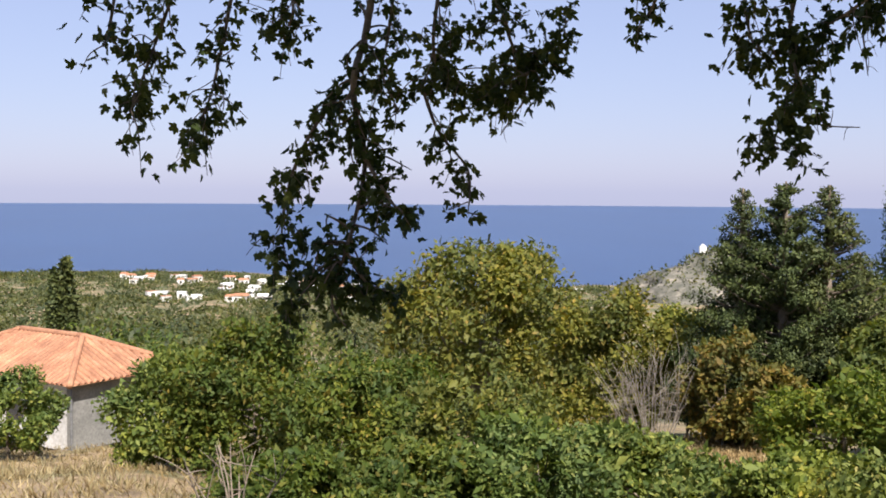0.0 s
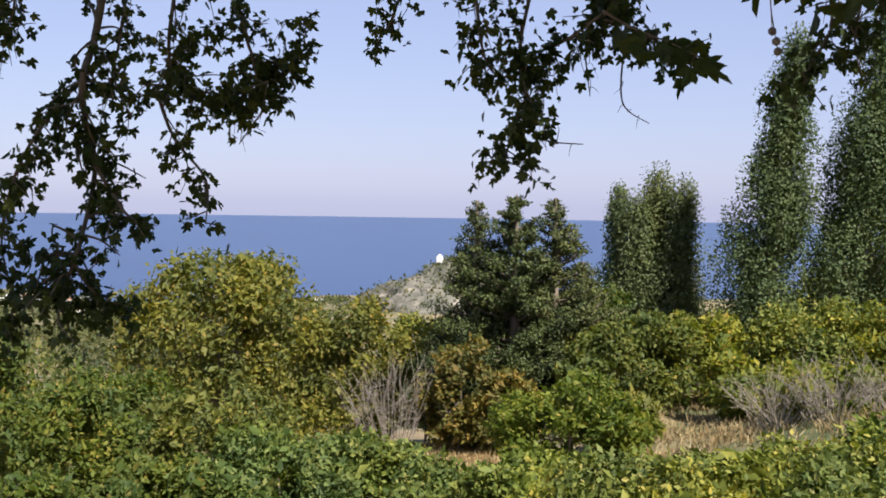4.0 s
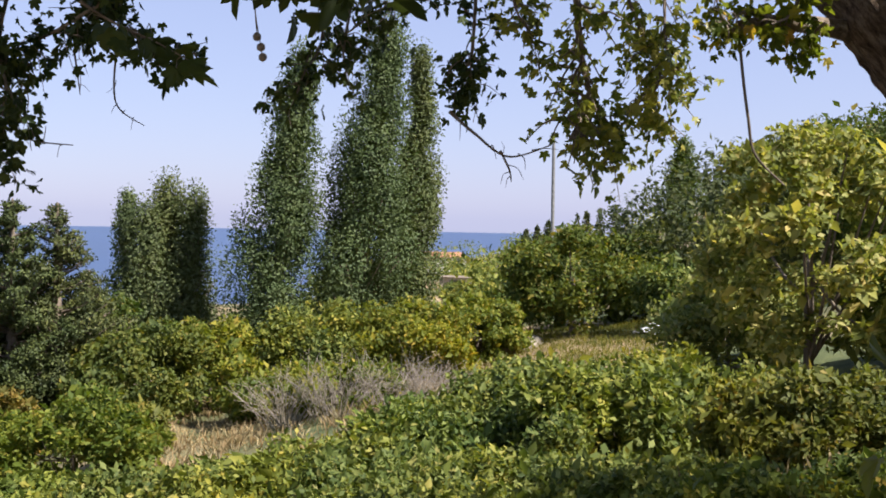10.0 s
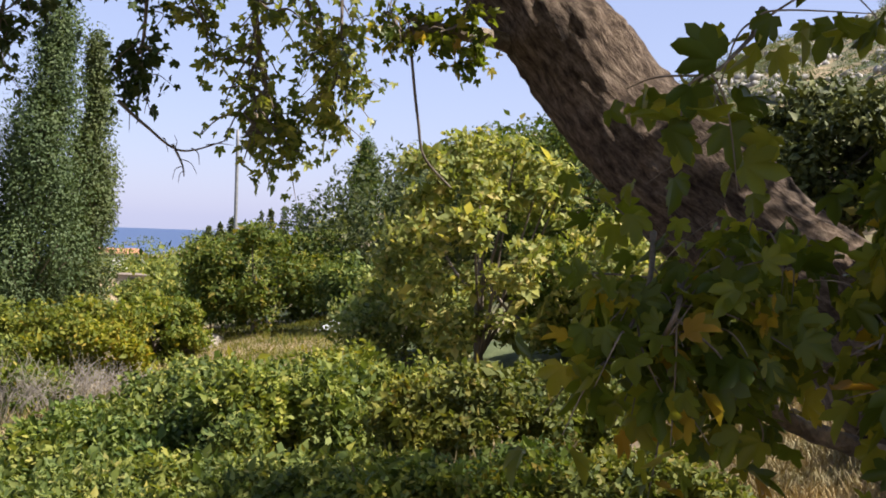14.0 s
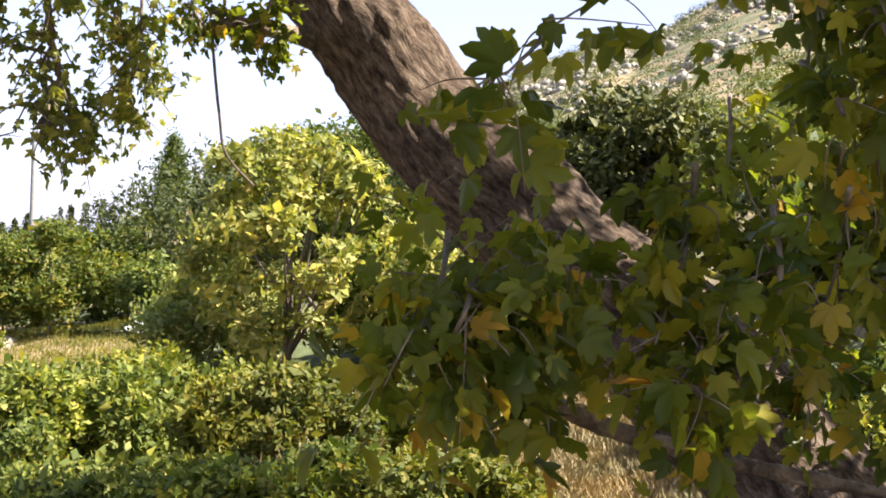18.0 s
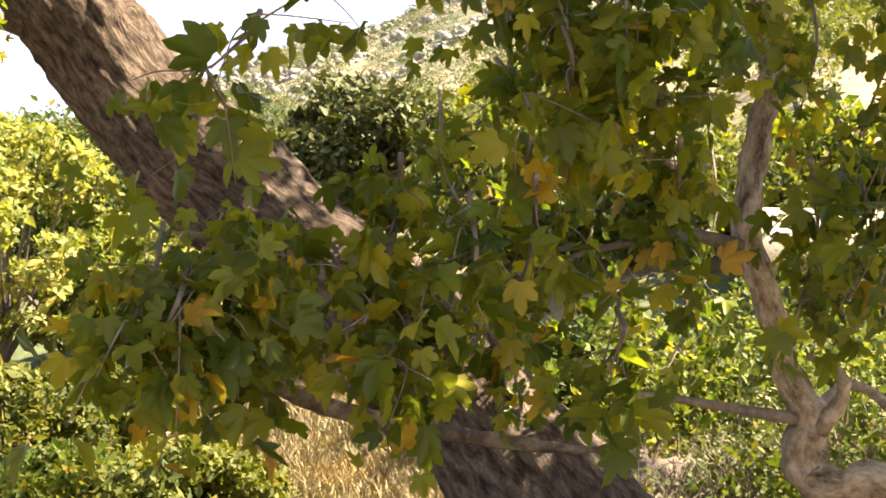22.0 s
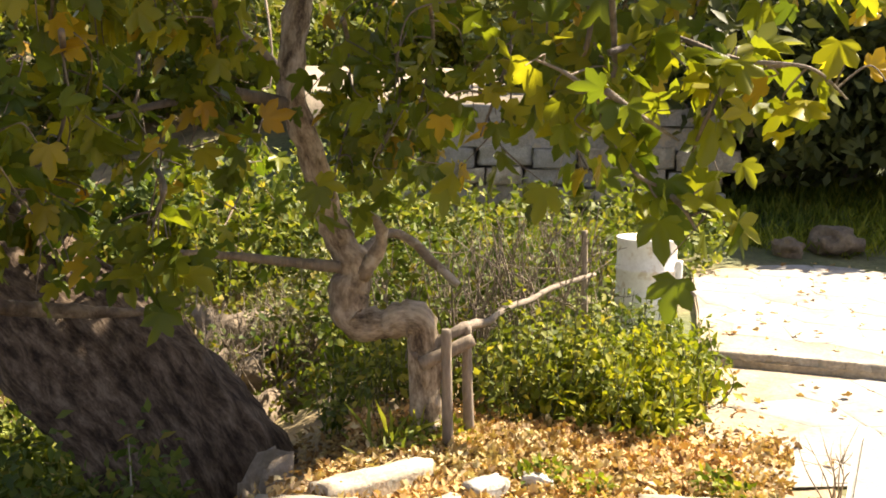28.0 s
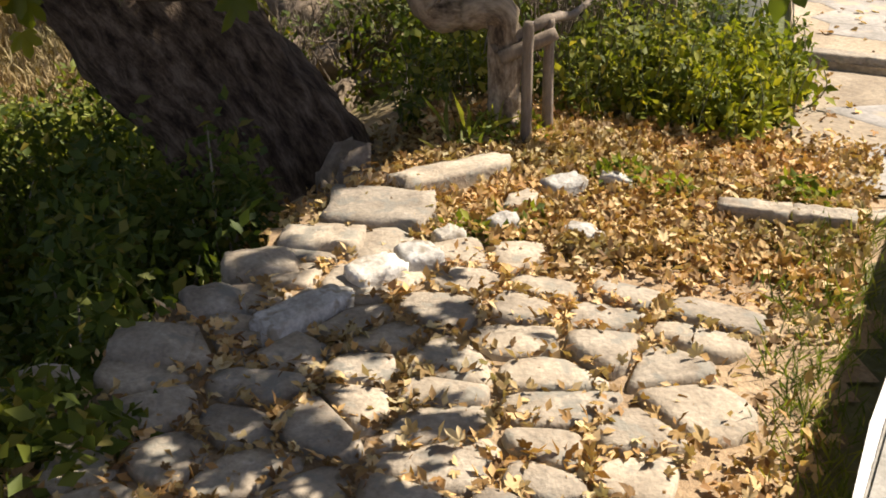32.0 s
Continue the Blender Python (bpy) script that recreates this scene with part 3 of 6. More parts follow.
def cypress(az, d, top, width, seed, eye=EYE_W, n=1500, group="far cypresses"):
    x, y = polar(az, d, eye)
    gz = ground_z(x, y)
    h = 1.6 + d * math.tan(radians(top)) - gz
    ob = thing("cypress_tree", "dark slender cypress tree on the ridge", "tree", group)
    ob.location = (x, y, gz - 0.1)
    limb_part("trunk", [tube([(0, 0, 0), (0, 0, h * 0.9)], [width * 0.12, 0.02], 6)], M_BARK, ob)
    t = rng.random(n)
    a = rng.random(n) * 6.283
    rr = width / 2 * np.sin(np.clip(0.12 + 0.88 * t, 0, 1) * math.pi) ** 0.7 * (0.7 + 0.3 * rng.random(n))
    pos = np.column_stack([np.cos(a) * rr, np.sin(a) * rr, h * (0.04 + 0.96 * t)])
    leaves("crown", pos, width * 0.35 * (0.6 + 0.6 * rng.random(n)), M_FIR, ob, normal=np.column_stack([np.cos(a), np.sin(a), 0 * a]))
    return ob


# far slope and coast: main trees
tree("walnut_tree", "broad olive-green tree with a ragged sunlit crown", "tree", 2.8, 46, 10, 9.6, M_OLIVE, top=-2.0, crown_base=0.2, clumps=70, n=14000, leaf=0.2, trunk_r=0.2, seed=11, clump_size=0.11)
fir("dark green conifer with heavy uneven boughs", -12.8, 38, 1.1, 6.4, 21, n=26000)
fir("dark flat-topped conifer with heavy boughs", -14.9, 38.6, 0.9, 5.0, 24, n=16000)
fir("dark pointed conifer beside a larger one", -10.7, 39, 0.75, 4.0, 22, n=14000)
fir("dark conifer bough mass beside the larger tree", -16.4, 41, -2.6, 4.8, 23, n=12000)
poplar("slim young poplar with green leaves", -18.2, 56, 1.0, 2.8, 31, n=9000, base=0.02, group="young poplars")
poplar("broad young poplar with green leaves", -20.2, 56, 1.5, 4.4, 32, n=15000, base=0.02, group="young poplars")
poplar("leafy young poplar with green leaves", -21.6, 55, 1.0, 3.8, 37, n=12000, base=0.02, group="young poplars")
poplar("low young poplar with green leaves", -19.2, 55, 0.2, 3.6, 38, n=11000, base=0.02, group="young poplars")
poplar("tall slim poplar leaning to one side", -25.3, 50, 8.8, 3.9, 33, lean=1.7, n=20000)
poplar("tall dense poplar in full leaf", -29.8, 51, 9.8, 4.9, 34, lean=1.6, n=26000)
poplar("tall slim poplar with silvery leaves", -32.9, 53, 9.0, 2.9, 35, lean=0.4, n=16000)
tree("orange_tree", "round dark green fruit tree on a short trunk", "tree", -41.6, 44, 5, 5.0, M_TREE, top=0.2, crown_base=0.1, clumps=46, n=11000, leaf=0.15, seed=41, clump_size=0.14)
tree("fig_tree", "tall yellow-green tree with sparse turning leaves", "tree", -53.4, 25, 6, 5.4, M_FIG, eye=EYE_N, top=6.0, crown_base=0.02, clumps=150, n=10000, leaf=0.15, seed=42, clump_size=0.062)
tree("oak_tree", "dense green tree on the hill shoulder", "tree", -58.5, 44, 6, 9.5, M_TREE, eye=EYE_N, top=7.0, crown_base=0.08, clumps=70, n=14000, leaf=0.17, seed=43, clump_size=0.12)
tree("fig_tree", "dark green fig tree below the rocky hill", "tree", -71.8, 27, 6, 4.6, M_FIR, eye=EYE_N, top=8.4, crown_base=0.3, clumps=60, n=12000, leaf=0.17, seed=44, clump_size=0.13)

BUSHES = [
    (-39.3, 49, -2.9, 4.0, M_TREE, 4500, 0.15, "dark green bush behind the fruit tree"),
    (-44.6, 50, -0.4, 5.0, M_TREE, 7000, 0.15, "dark green bush behind the fruit tree"),
    (-47.6, 42, -1.6, 4.6, M_SHRUB, 6500, 0.14, "green bush at the orchard edge"),
    (-36.0, 84, -3.5, 5.0, M_SHRUB, 4000, 0.2, "green bush in front of a hut"),
    (-38.4, 70, -2.9, 4.5, M_SHRUB, 4000, 0.2, "green bush along the ridge"),
    (-57.5, 10.5, -11.5, 2.2, M_TREE, 7000, 0.07, "dark leafy shrub in deep shade"),
    (-62.0, 10.0, -11.0, 2.0, M_OLIVE, 6000, 0.07, "grey-green shrub in deep shade"),
    (-51.5, 11.0, -12.2, 2.2, M_SHRUB, 7000, 0.075, "low leafy shrub in half shade"),
    (27.3, 37, -8.6, 3.4, M_SHRUB, 5000, 0.12, "dark leafy bush against the house wall"),
    # az, d, top, width, material, leaves, leaf size, words
    (19.0, 31, -8.2, 4.6, M_SHRUB, 6000, 0.13, "dark green bush beside the dry path"),
    (15.0, 30, -6.7, 5.4, M_TREE, 8000, 0.13, "tall green bush with glossy leaves"),
    (10.5, 26, -9.0, 4.2, M_TREE, 7000, 0.12, "dense green bush on the slope"),
    (3.2, 29, -9.2, 5.0, M_OLIVE, 8000, 0.13, "yellow-green rounded bush on the slope"),
    (8.0, 36, -8.3, 4.6, M_TREE, 6000, 0.14, "grey-green bush under taller trees"),
    (-4.4, 41, -5.0, 6.4, M_OLIVE, 8000, 0.16, "olive-green spreading bush on the slope"),
    (-8.2, 43, -5.3, 4.6, M_SHRUB, 6500, 0.16, "green bush in front of the headland"),
    (-0.5, 21, -11.8, 4.2, M_SHRUB, 9000, 0.11, "light green leafy bush on the bank"),
    (6.5, 20, -13.4, 3.6, M_TREE, 8000, 0.11, "green leafy bush on the bank"),
    (-5.2, 20, -12.6, 3.6, M_SHRUB, 8000, 0.11, "light green bush with small leaves"),
    (12.5, 19, -13.8, 3.6, M_TREE, 7000, 0.11, "dark bush beside bare branches"),
    (-10.0, 34.5, -6.6, 3.0, M_GOLD, 3500, 0.14, "small tree with turning orange leaves"),
    (-12.3, 33.5, -8.4, 2.6, M_GOLD, 2600, 0.13, "low bush with brown and yellow leaves"),
    (-15.9, 22, -8.6, 3.4, M_LIME, 8000, 0.1, "leafy green bush on the bank"),
    (-14.6, 18, -13.4, 3.0, M_SHRUB, 8000, 0.1, "low green bush below the terrace"),
    (-19.0, 36, -5.8, 5.0, M_OLIVE, 6500, 0.15, "yellow-green bush on the slope"),
    (-17.6, 45, -4.0, 5.0, M_TREE, 6000, 0.16, "green bush below young poplars"),
    (-22.6, 38, -5.3, 4.2, M_LIME, 5500, 0.14, "light green bush on the slope"),
    (-25.5, 33, -7.2, 3.6, M_LIME, 5500, 0.13, "pale green scrub with dry grass"),
    (-17.9, 27, -9.6, 2.8, M_OLIVE, 4500, 0.12, "yellowing scrub on the bank"),
    (-28.5, 38, -4.6, 5.0, M_SHRUB, 7000, 0.14, "green bush at the foot of poplars"),
    (-33.0, 37, -4.2, 5.0, M_LIME, 7500, 0.14, "bright yellow-green bush below poplars"),
    (-36.6, 41, -3.9, 3.8, M_LIME, 5500, 0.14, "yellow-green bush near a dry terrace"),
    (-29.5, 29, -7.6, 3.4, M_LIME, 5000, 0.12, "leafy scrub on the bank"),
    (-24.0, 17, -13.6, 3.4, M_SHRUB, 8000, 0.1, "low green bush below the terrace"),
    (-19.5, 15, -13.6, 3.0, M_SHRUB, 7000, 0.09, "low green bush below the terrace"),
    (-30.0, 16, -12.2, 3.6, M_SHRUB, 9000, 0.1, "leafy green bush below the terrace"),
    (-36.0, 18, -9.6, 4.0, M_SHRUB, 11000, 0.1, "broad leafy green bush"),
    (-41.5, 19, -7.4, 4.6, M_SHRUB, 13000, 0.1, "broad leafy green bush"),
    (-44.0, 17, -7.3, 3.6, M_SHRUB, 9000, 0.1, "leafy green bush at the orchard edge"),
    (-47.0, 18, -7.0, 4.0, M_SHRUB, 11000, 0.1, "broad leafy green bush"),
    (-40.0, 13, -13.2, 3.4, M_SHRUB, 10000, 0.085, "low leafy bush in half shade"),
    (-46.5, 12.5, -12.4, 3.0, M_SHRUB, 9000, 0.085, "low leafy bush in half shade"),
    (-34.0, 13, -14.2, 3.0, M_SHRUB, 8000, 0.085, "low leafy bush in half shade"),
    (-53.5, 14, -7.0, 2.6, M_OLIVE, 7000, 0.09, "grey-green twiggy shrub on the bank"),
    (-57.5, 15, -6.0, 2.8, M_OLIVE, 7000, 0.09, "grey-green shrub among dry stems"),
    (-49.5, 28, -2.4, 4.4, M_FIG, 7000, 0.13, "yellow-green bush with sunlit leaves"),
    (-59.0, 26, -1.0, 5.0, M_LIME, 7500, 0.13, "green bush on the hill foot"),
    (-63.5, 24, 1.5, 5.0, M_FIG, 7500, 0.13, "green bush on the hill foot"),
    (-66.3, 32, 5.0, 4.0, M_OLIVE, 6500, 0.15, "olive bush on the hillside"),
    (-69.0, 19, -4.5, 3.6, M_OLIVE, 6000, 0.1, "grey-green shrub above the dry grass"),
    (-79.0, 24, 6.5, 5.0, M_OLIVE, 7500, 0.15, "olive bush on the hillside"),
    (-84.0, 24, 6.0, 6.0, M_TREE, 7500, 0.15, "green bush above the bank"),
    (-85.0, 12.0, -4.6, 3.0, M_TREE, 8000, 0.085, "dark leafy bush behind the plane trunk"),
    (-80.5, 14.0, -4.4, 3.0, M_TREE, 8000, 0.09, "dark leafy bush on the shaded bank"),
    (-90.0, 22, 5.0, 5.0, M_OLIVE, 6500, 0.15, "olive bush above the bank"),
    (-97.0, 24, 7.0, 6.0, M_LIME, 6500, 0.15, "bright bush above the terrace wall"),
    (-104.0, 23, 7.0, 6.0, M_OLIVE, 6500, 0.15, "bush above the terrace wall"),
]
for i, (az, d, top, w, mt, n, lf, words) in enumerate(BUSHES):
    bush(words, az, d, top, w * (0.92 if d > 24 else 1.0), mt, int(n * 1.35), lf * (1.0 if d > 24 else 0.98), 100 + i, eye=EYE_W if az > -48 else EYE_N,
         clumps=48 if d > 24 else 64, clump_size=0.125 if d > 24 else 0.1)

# ---------------------------------------------------------------- house, town and headland
def at_z(az, d, eye=EYE_W):
    x, y = polar(az, d, eye)
    return Vector((x, y, ground_z(x, y)))


def hip_house():
    """A plastered house with a hipped clay-tile roof, below the dry path."""
    ob = thing("house", "plastered house with a hipped orange tile roof", "house")
    x, y = polar(24.2, 42, EYE_W)
    corner_z = 1.6 - 42 * math.tan(radians(9.85))
    turn = radians(62)
    ob.matrix_world = Matrix.Translation((x, y, corner_z)) @ Matrix.Rotation(turn, 4, "Z")
    # local frame: near corner at the origin, long side runs along +x (away, right), short side along +y (left)
    lx, ly, over, rise, deep = 5.0, 9.0, 0.45, 1.3, 2.6
    bm = bmesh.new()
    # the shade on this wall is painted as its grey colour
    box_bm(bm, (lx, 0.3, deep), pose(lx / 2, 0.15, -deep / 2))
    part("wall", bm, M_SHADEWALL, ob, "plaster wall with its shade put into the grey")
    bm = bmesh.new()
    box_bm(bm, (0.3, ly - 0.32, deep), pose(0.15, ly / 2 + 0.15, -deep / 2))
    part("wall", bm, M_PLASTER, ob, "whitewashed wall")
    for wx, wy, sx, sy in ((lx / 2, ly - 0.15, lx - 0.62, 0.3), (lx - 0.15, ly / 2, 0.3, ly - 0.64)):
        bm = bmesh.new()
        box_bm(bm, (sx, sy, deep), pose(wx, wy, -deep / 2))
        part("wall", bm, M_PLASTER, ob)
    bm = bmesh.new()
    box_bm(bm, (0.08, 1.0, 1.2), pose(-0.02, 3.4, -1.2))
    part("window", bm, M_DARK, ob, "dark window with open shutters")
    bm = bmesh.new()
    box_bm(bm, (0.9, 0.08, 1.1), pose(2.6, -0.02, -1.2))
    part("window", bm, M_DARK, ob)
    # roof planes with rows of round tiles
    a, b, c, d = Vector((-over, -over, 0)), Vector((lx + over, -over, 0)), Vector((lx + over, ly + over, 0)), Vector((-over, ly + over, 0))
    r1, r2 = Vector((lx / 2, lx / 2, rise)), Vector((lx / 2, ly - lx / 2, rise))
    bm = bmesh.new()
    vs = [bm.verts.new(p) for p in (a, b, c, d, r1, r2)]
    for f in ((0, 1, 4), (1, 2, 5, 4), (2, 3, 5), (3, 0, 4, 5), (3, 2, 1, 0)):
        bm.faces.new([vs[i] for i in f])
    roof = part("roof", bm, M_TILE, ob, "hipped roof of orange clay tiles")
    for e0, e1, t0, t1 in ((a, b, r1, r1), (d, a, r2, r1)):
        edge = e1 - e0
        k = int(edge.length / 0.27)
        n = edge.cross(t0 - e0).normalized()
        if n.z < 0:
            n = -n
        for i in range(k):
            p = e0 + edge * ((i + 0.5) / k)
            up = (t0 - e0) - edge * ((t0 - e0).dot(edge) / edge.length_squared)
            s = (p - e0).length
            lim0 = (t0 - e0).dot(edge) / edge.length
            lim1 = (t1 - e0).dot(edge) / edge.length
            q = min(1.0, s / lim0 if lim0 > 0 else 1.0, (edge.length - s) / max(edge.length - lim1, 0.01))
            if q < 0.05:
                continue
            steps = max(2, int(up.length * q / 0.42))
            verts, faces = [], []
            side = edge.normalized()
            for j in range(steps + 1):
                base = p + up * (q * j / steps)
                for m_ in range(5):
                    an = math.pi * m_ / 4
                    verts.append(base + side * math.cos(an) * 0.1 + n * (0.012 + math.sin(an) * (0.085 - 0.02 * (j % 2))))
                if j:
                    o = (j - 1) * 5
                    for m_ in range(4):
                        faces.append((o + m_, o + m_ + 1, o + m_ + 6, o + m_ + 5))
            raw_part("roof_tile", [tuple(v) for v in verts], faces, M_TILE, roof, smooth=True)
    for p0, p1 in ((a, r1), (b, r1), (d, r2), (r1, r2)):
        limb_part("ridge_tile", [tube([p0 + Vector((0, 0, 0.04)), (p0 + p1) / 2 + Vector((0, 0, 0.05)), p1 + Vector((0, 0, 0.05))], [0.13, 0.13, 0.13], 7)], M_TILE, roof)
    limb_part("gutter_pipe", [tube([(-0.12, -0.12, -0.05), (-0.12, -0.12, -deep)], [0.05, 0.05], 6)], M_STEEL, ob)


hip_house()


def small_house(name, label, az, d, el, w, h, roof_mat, wall_mat, eye=EYE_W, deep=None, tall=0.35, group="far houses", flat=False):
    """A far house: walls, openings and a pitched or flat roof."""
    x, y = polar(az, d, eye)
    z = 1.6 + d * math.tan(radians(el))
    ob = thing(name, label, "house", group)
    ob.matrix_world = Matrix.Translation((x, y, z)) @ Matrix.Rotation(radians(az + rng.uniform(-25, 25)), 4, "Z")
    deep = deep or w * 0.7
    bm = bmesh.new()
    box_bm(bm, (w, deep, h + 3), pose(0, 0, h / 2 - 1.5))
    part("wall", bm, wall_mat, ob)
    bm = bmesh.new()
    if flat:
        box_bm(bm, (w * 1.03, deep * 1.03, h * 0.08), pose(0, 0, h * 1.04))
    else:
        vs = [bm.verts.new(v) for v in ((-w * 0.55, -deep * 0.58, h), (w * 0.55, -deep * 0.58, h), (w * 0.55, deep * 0.58, h), (-w * 0.55, deep * 0.58, h), (-w * 0.4, 0, h * (1 + tall)), (w * 0.4, 0, h * (1 + tall)))]
        for f in ((0, 1, 5, 4), (1, 2, 5), (2, 3, 4, 5), (3, 0, 4), (3, 2, 1, 0)):
            bm.faces.new([vs[i] for i in f])
    part("roof", bm, roof_mat, ob)
    k = max(1, int(w / 2.6))
    for i in range(k):
        bm = bmesh.new()
        box_bm(bm, (w / k * 0.35, 0.1, h * 0.42), pose((i + 0.5) / k * w - w / 2, -deep / 2 - 0.02, h * 0.52))
        part("window", bm, M_DARK, ob)
    return ob


town = np.random.default_rng(5)
for i in range(46):
    az = 9.5 + town.random() ** 0.9 * 13
    d = 690 - 230 * town.random() ** 1.6
    p = at_z(az, d)
    el = math.degrees(math.atan2(p.z - 1.6, d))
    w = 3 + 4.2 * town.random()
    small_house("far_house", "small white coastal house far below the slope", az, d, el, w, 1.9 + 1.2 * town.random(), M_TILE if town.random() < 0.45 else M_WHITE, M_WHITE, group="coastal town", flat=town.random() < 0.4)
small_house("far_house", "long white building far below the slope", 16.7, 590, -5.75, 24, 4.5, M_WHITE, M_WHITE, group="coastal town", flat=True)
small_house("far_house", "white building on the distant shore", -2.6, 640, -5.45, 14, 3.2, M_WHITE, M_WHITE, group="coastal town", flat=True)
small_house("house", "house with orange tile roof behind the bushes", -34.5, 150, -2.75, 6.5, 1.9, M_TILE, M_PLASTER, group="houses on the ridge")
small_house("stone_hut", "small grey stone hut among bushes", -35.4, 95, -3.7, 2.8, 1.0, M_WOOD, M_STONE, group="houses on the ridge", tall=0.12)
small_house("stone_hut", "pale stone building on the ridge", -37.0, 150, -2.7, 5.0, 1.2, M_WALLTOP, M_STONE, group="houses on the ridge", tall=0.1)


def headland():
    """The rocky cone above the shore with a white chapel on its top."""
    ob = thing("rocky_headland", "grey rocky headland with pale cliffs above the sea", "hill")
    cx, cy = polar(-9.6, 560, EYE_W)
    n, m = 40, 26
    verts, faces = [], []
    for i in range(m + 1):
        t = i / m
        for k in range(n):
            a = 2 * math.pi * k / n
            r = 62 * (1 - t) ** 0.85
            p = Vector((math.cos(a) * r * 1.15, math.sin(a) * r, 36 * t))
            q = noise.noise(p * 0.05) * 7 + noise.noise(p * 0.17) * 3 + noise.noise(p * 0.4) * 1.2
            p += Vector((math.cos(a), math.sin(a), 0.4)) * q * min(1, 3 * (1 - t))
            verts.append((cx + p.x, cy + p.y, -62 + p.z))
    for i in range(m):
        for k in range(n):
            a, b = i * n + k, i * n + (k + 1) % n
            faces.append((a, b, b + n, a + n))
    raw_part("rock", verts, faces, M_CLIFF, ob)
    pos = np.array(verts)[rng.integers(0, n * m, 5000)] + rng.normal(0, 1.6, (5000, 3)) * (1, 1, 0.4)
    leaves("scrub", pos, 1.3 + 1.3 * rng.random(5000), M_HILL, ob, label="dark scrub between the rocks")
    ch = thing("chapel", "tiny white chapel on the headland top", "chapel")
    x, y = polar(-8.75, 556, EYE_W)
    bm = bmesh.new()
    box_bm(bm, (3.4, 2.8, 3.4), pose(x, y, -27.0), 0.2)
    part("wall", bm, M_WHITE, ch)
    bm = bmesh.new()
    bmesh.ops.create_uvsphere(bm, u_segments=12, v_segments=8, radius=1.2, matrix=pose(x, y, -25.4))
    part("dome", bm, M_WHITE, ch)


M_CLIFF = surface("cliff_rock", [(0.36, (0.08, 0.08, 0.06)), (0.54, (0.15, 0.14, 0.11)), (0.68, (0.36, 0.31, 0.25))], 0.09, 0.6, height=1.0)
headland()


# ---------------------------------------------------------------- far woods and scrub
def woods(name, label, az0, az1, d0, d1, count, mat, size, height, seed, leaf, per=60, keep=None):
    """Many small crowns over a stretch of hillside, as one mass."""
    r = np.random.default_rng(seed)
    cs, rad = [], []
    while len(cs) < count:
        az = r.uniform(az0, az1)
        d = math.sqrt(r.uniform(d0 * d0, d1 * d1))
        if keep and not keep(az, d):
            continue
        x, y = polar(az, d)
        s = size * (0.6 + 0.9 * r.random() ** 2)
        cs.append((x, y, ground_z(x, y) + height * s / size * 0.45 * (0.6 + 0.8 * r.random())))
        rad.append(s)
    cs, rad = np.array(cs), np.array(rad)
    pos, v = clump_points(cs, rad, count * per, height / (2 * size), 0.6)
    ob = leaves(name, pos, leaf * (0.6 + 0.8 * rng.random(len(pos))), mat, None, normal=v * 1.0, spread=0.6)
    tagged(ob, label, "woods", kind="stuff")


woods("far_woods", "olive groves and scrub on the slope below", -1, 45, 75, 300, 420, M_HILL, 3.4, 5.0, 51, 0.9, 110)
woods("far_woods", "scrub and fields on the coastal plain", -4, 45, 300, 880, 1700, M_HILL, 7.0, 1.8, 52, 1.6, 50, keep=lambda a, d: ground_z(*polar(a, d)) > -58.5)
woods("near_woods", "dense green trees behind the house", 6, 32, 50, 80, 90, M_TREE, 2.4, 4.6, 53, 0.3, 330)
woods("slope_woods", "bushes on the slope below the firs", -18, 8, 50, 130, 160, M_OLIVE, 2.3, 3.4, 54, 0.35, 220)
woods("ridge_woods", "low green trees along the ridge", -46, -18, 56, 160, 210, M_SHRUB, 2.2, 3.0, 55, 0.36, 200, keep=lambda a, d: d < 130 or a < -38)
woods("hill_woods", "dense green scrub covering the hillside", -66, -44, 48, 140, 150, M_HILL, 3.0, 4.4, 56, 0.3, 1300, keep=lambda a, d: a < -51 or d < 62)
woods("hill_woods", "sparse scrub on the upper hillside", -96, -56, 90, 520, 1300, M_HILL, 3.8, 3.0, 57, 0.6, 100)
woods("hill_woods", "scrub on the bank above the terrace", -112, -66, 40, 130, 150, M_OLIVE, 2.4, 3.4, 58, 0.3, 700)
woods("hill_woods", "trees closing the view behind the terrace", -178, -112, 24, 60, 120, M_TREE, 2.8, 5.0, 59, 0.5, 130)


def outcrops():
    """Pale limestone crags on the upper hillside."""
    r = np.random.default_rng(61)
    bm = bmesh.new()
    bmesh.ops.create_icosphere(bm, subdivisions=1, radius=1)
    base = np.array([tuple(v.co) for v in bm.verts])
    tri = np.array([[v.index for v in f.verts] for f in bm.faces])
    bm.free()
    verts, faces = [], []
    for i in range(5200):
        az, d = r.uniform(-96, -58), 250 + 320 * r.random() ** 0.7
        x, y = polar(az, d)
        if noise.noise(Vector((x, y, 0)) * 0.025) < -0.12:
            continue
        s = 0.5 + 2.2 * r.random() ** 2.8
        p = (base + r.normal(0, 0.2, base.shape)) * (s * 1.2, s * 0.8, s * 0.7)
        faces.append(tri + len(verts) * len(base))
        verts.append(p + (x, y, ground_z(x, y) + 0.15 * s))
    ob = raw_part("hill_rocks", np.vstack(verts), np.vstack(faces), M_ROCK)
    tagged(ob, "pale limestone outcrops on the hilltop", "rocks", kind="stuff")


outcrops()

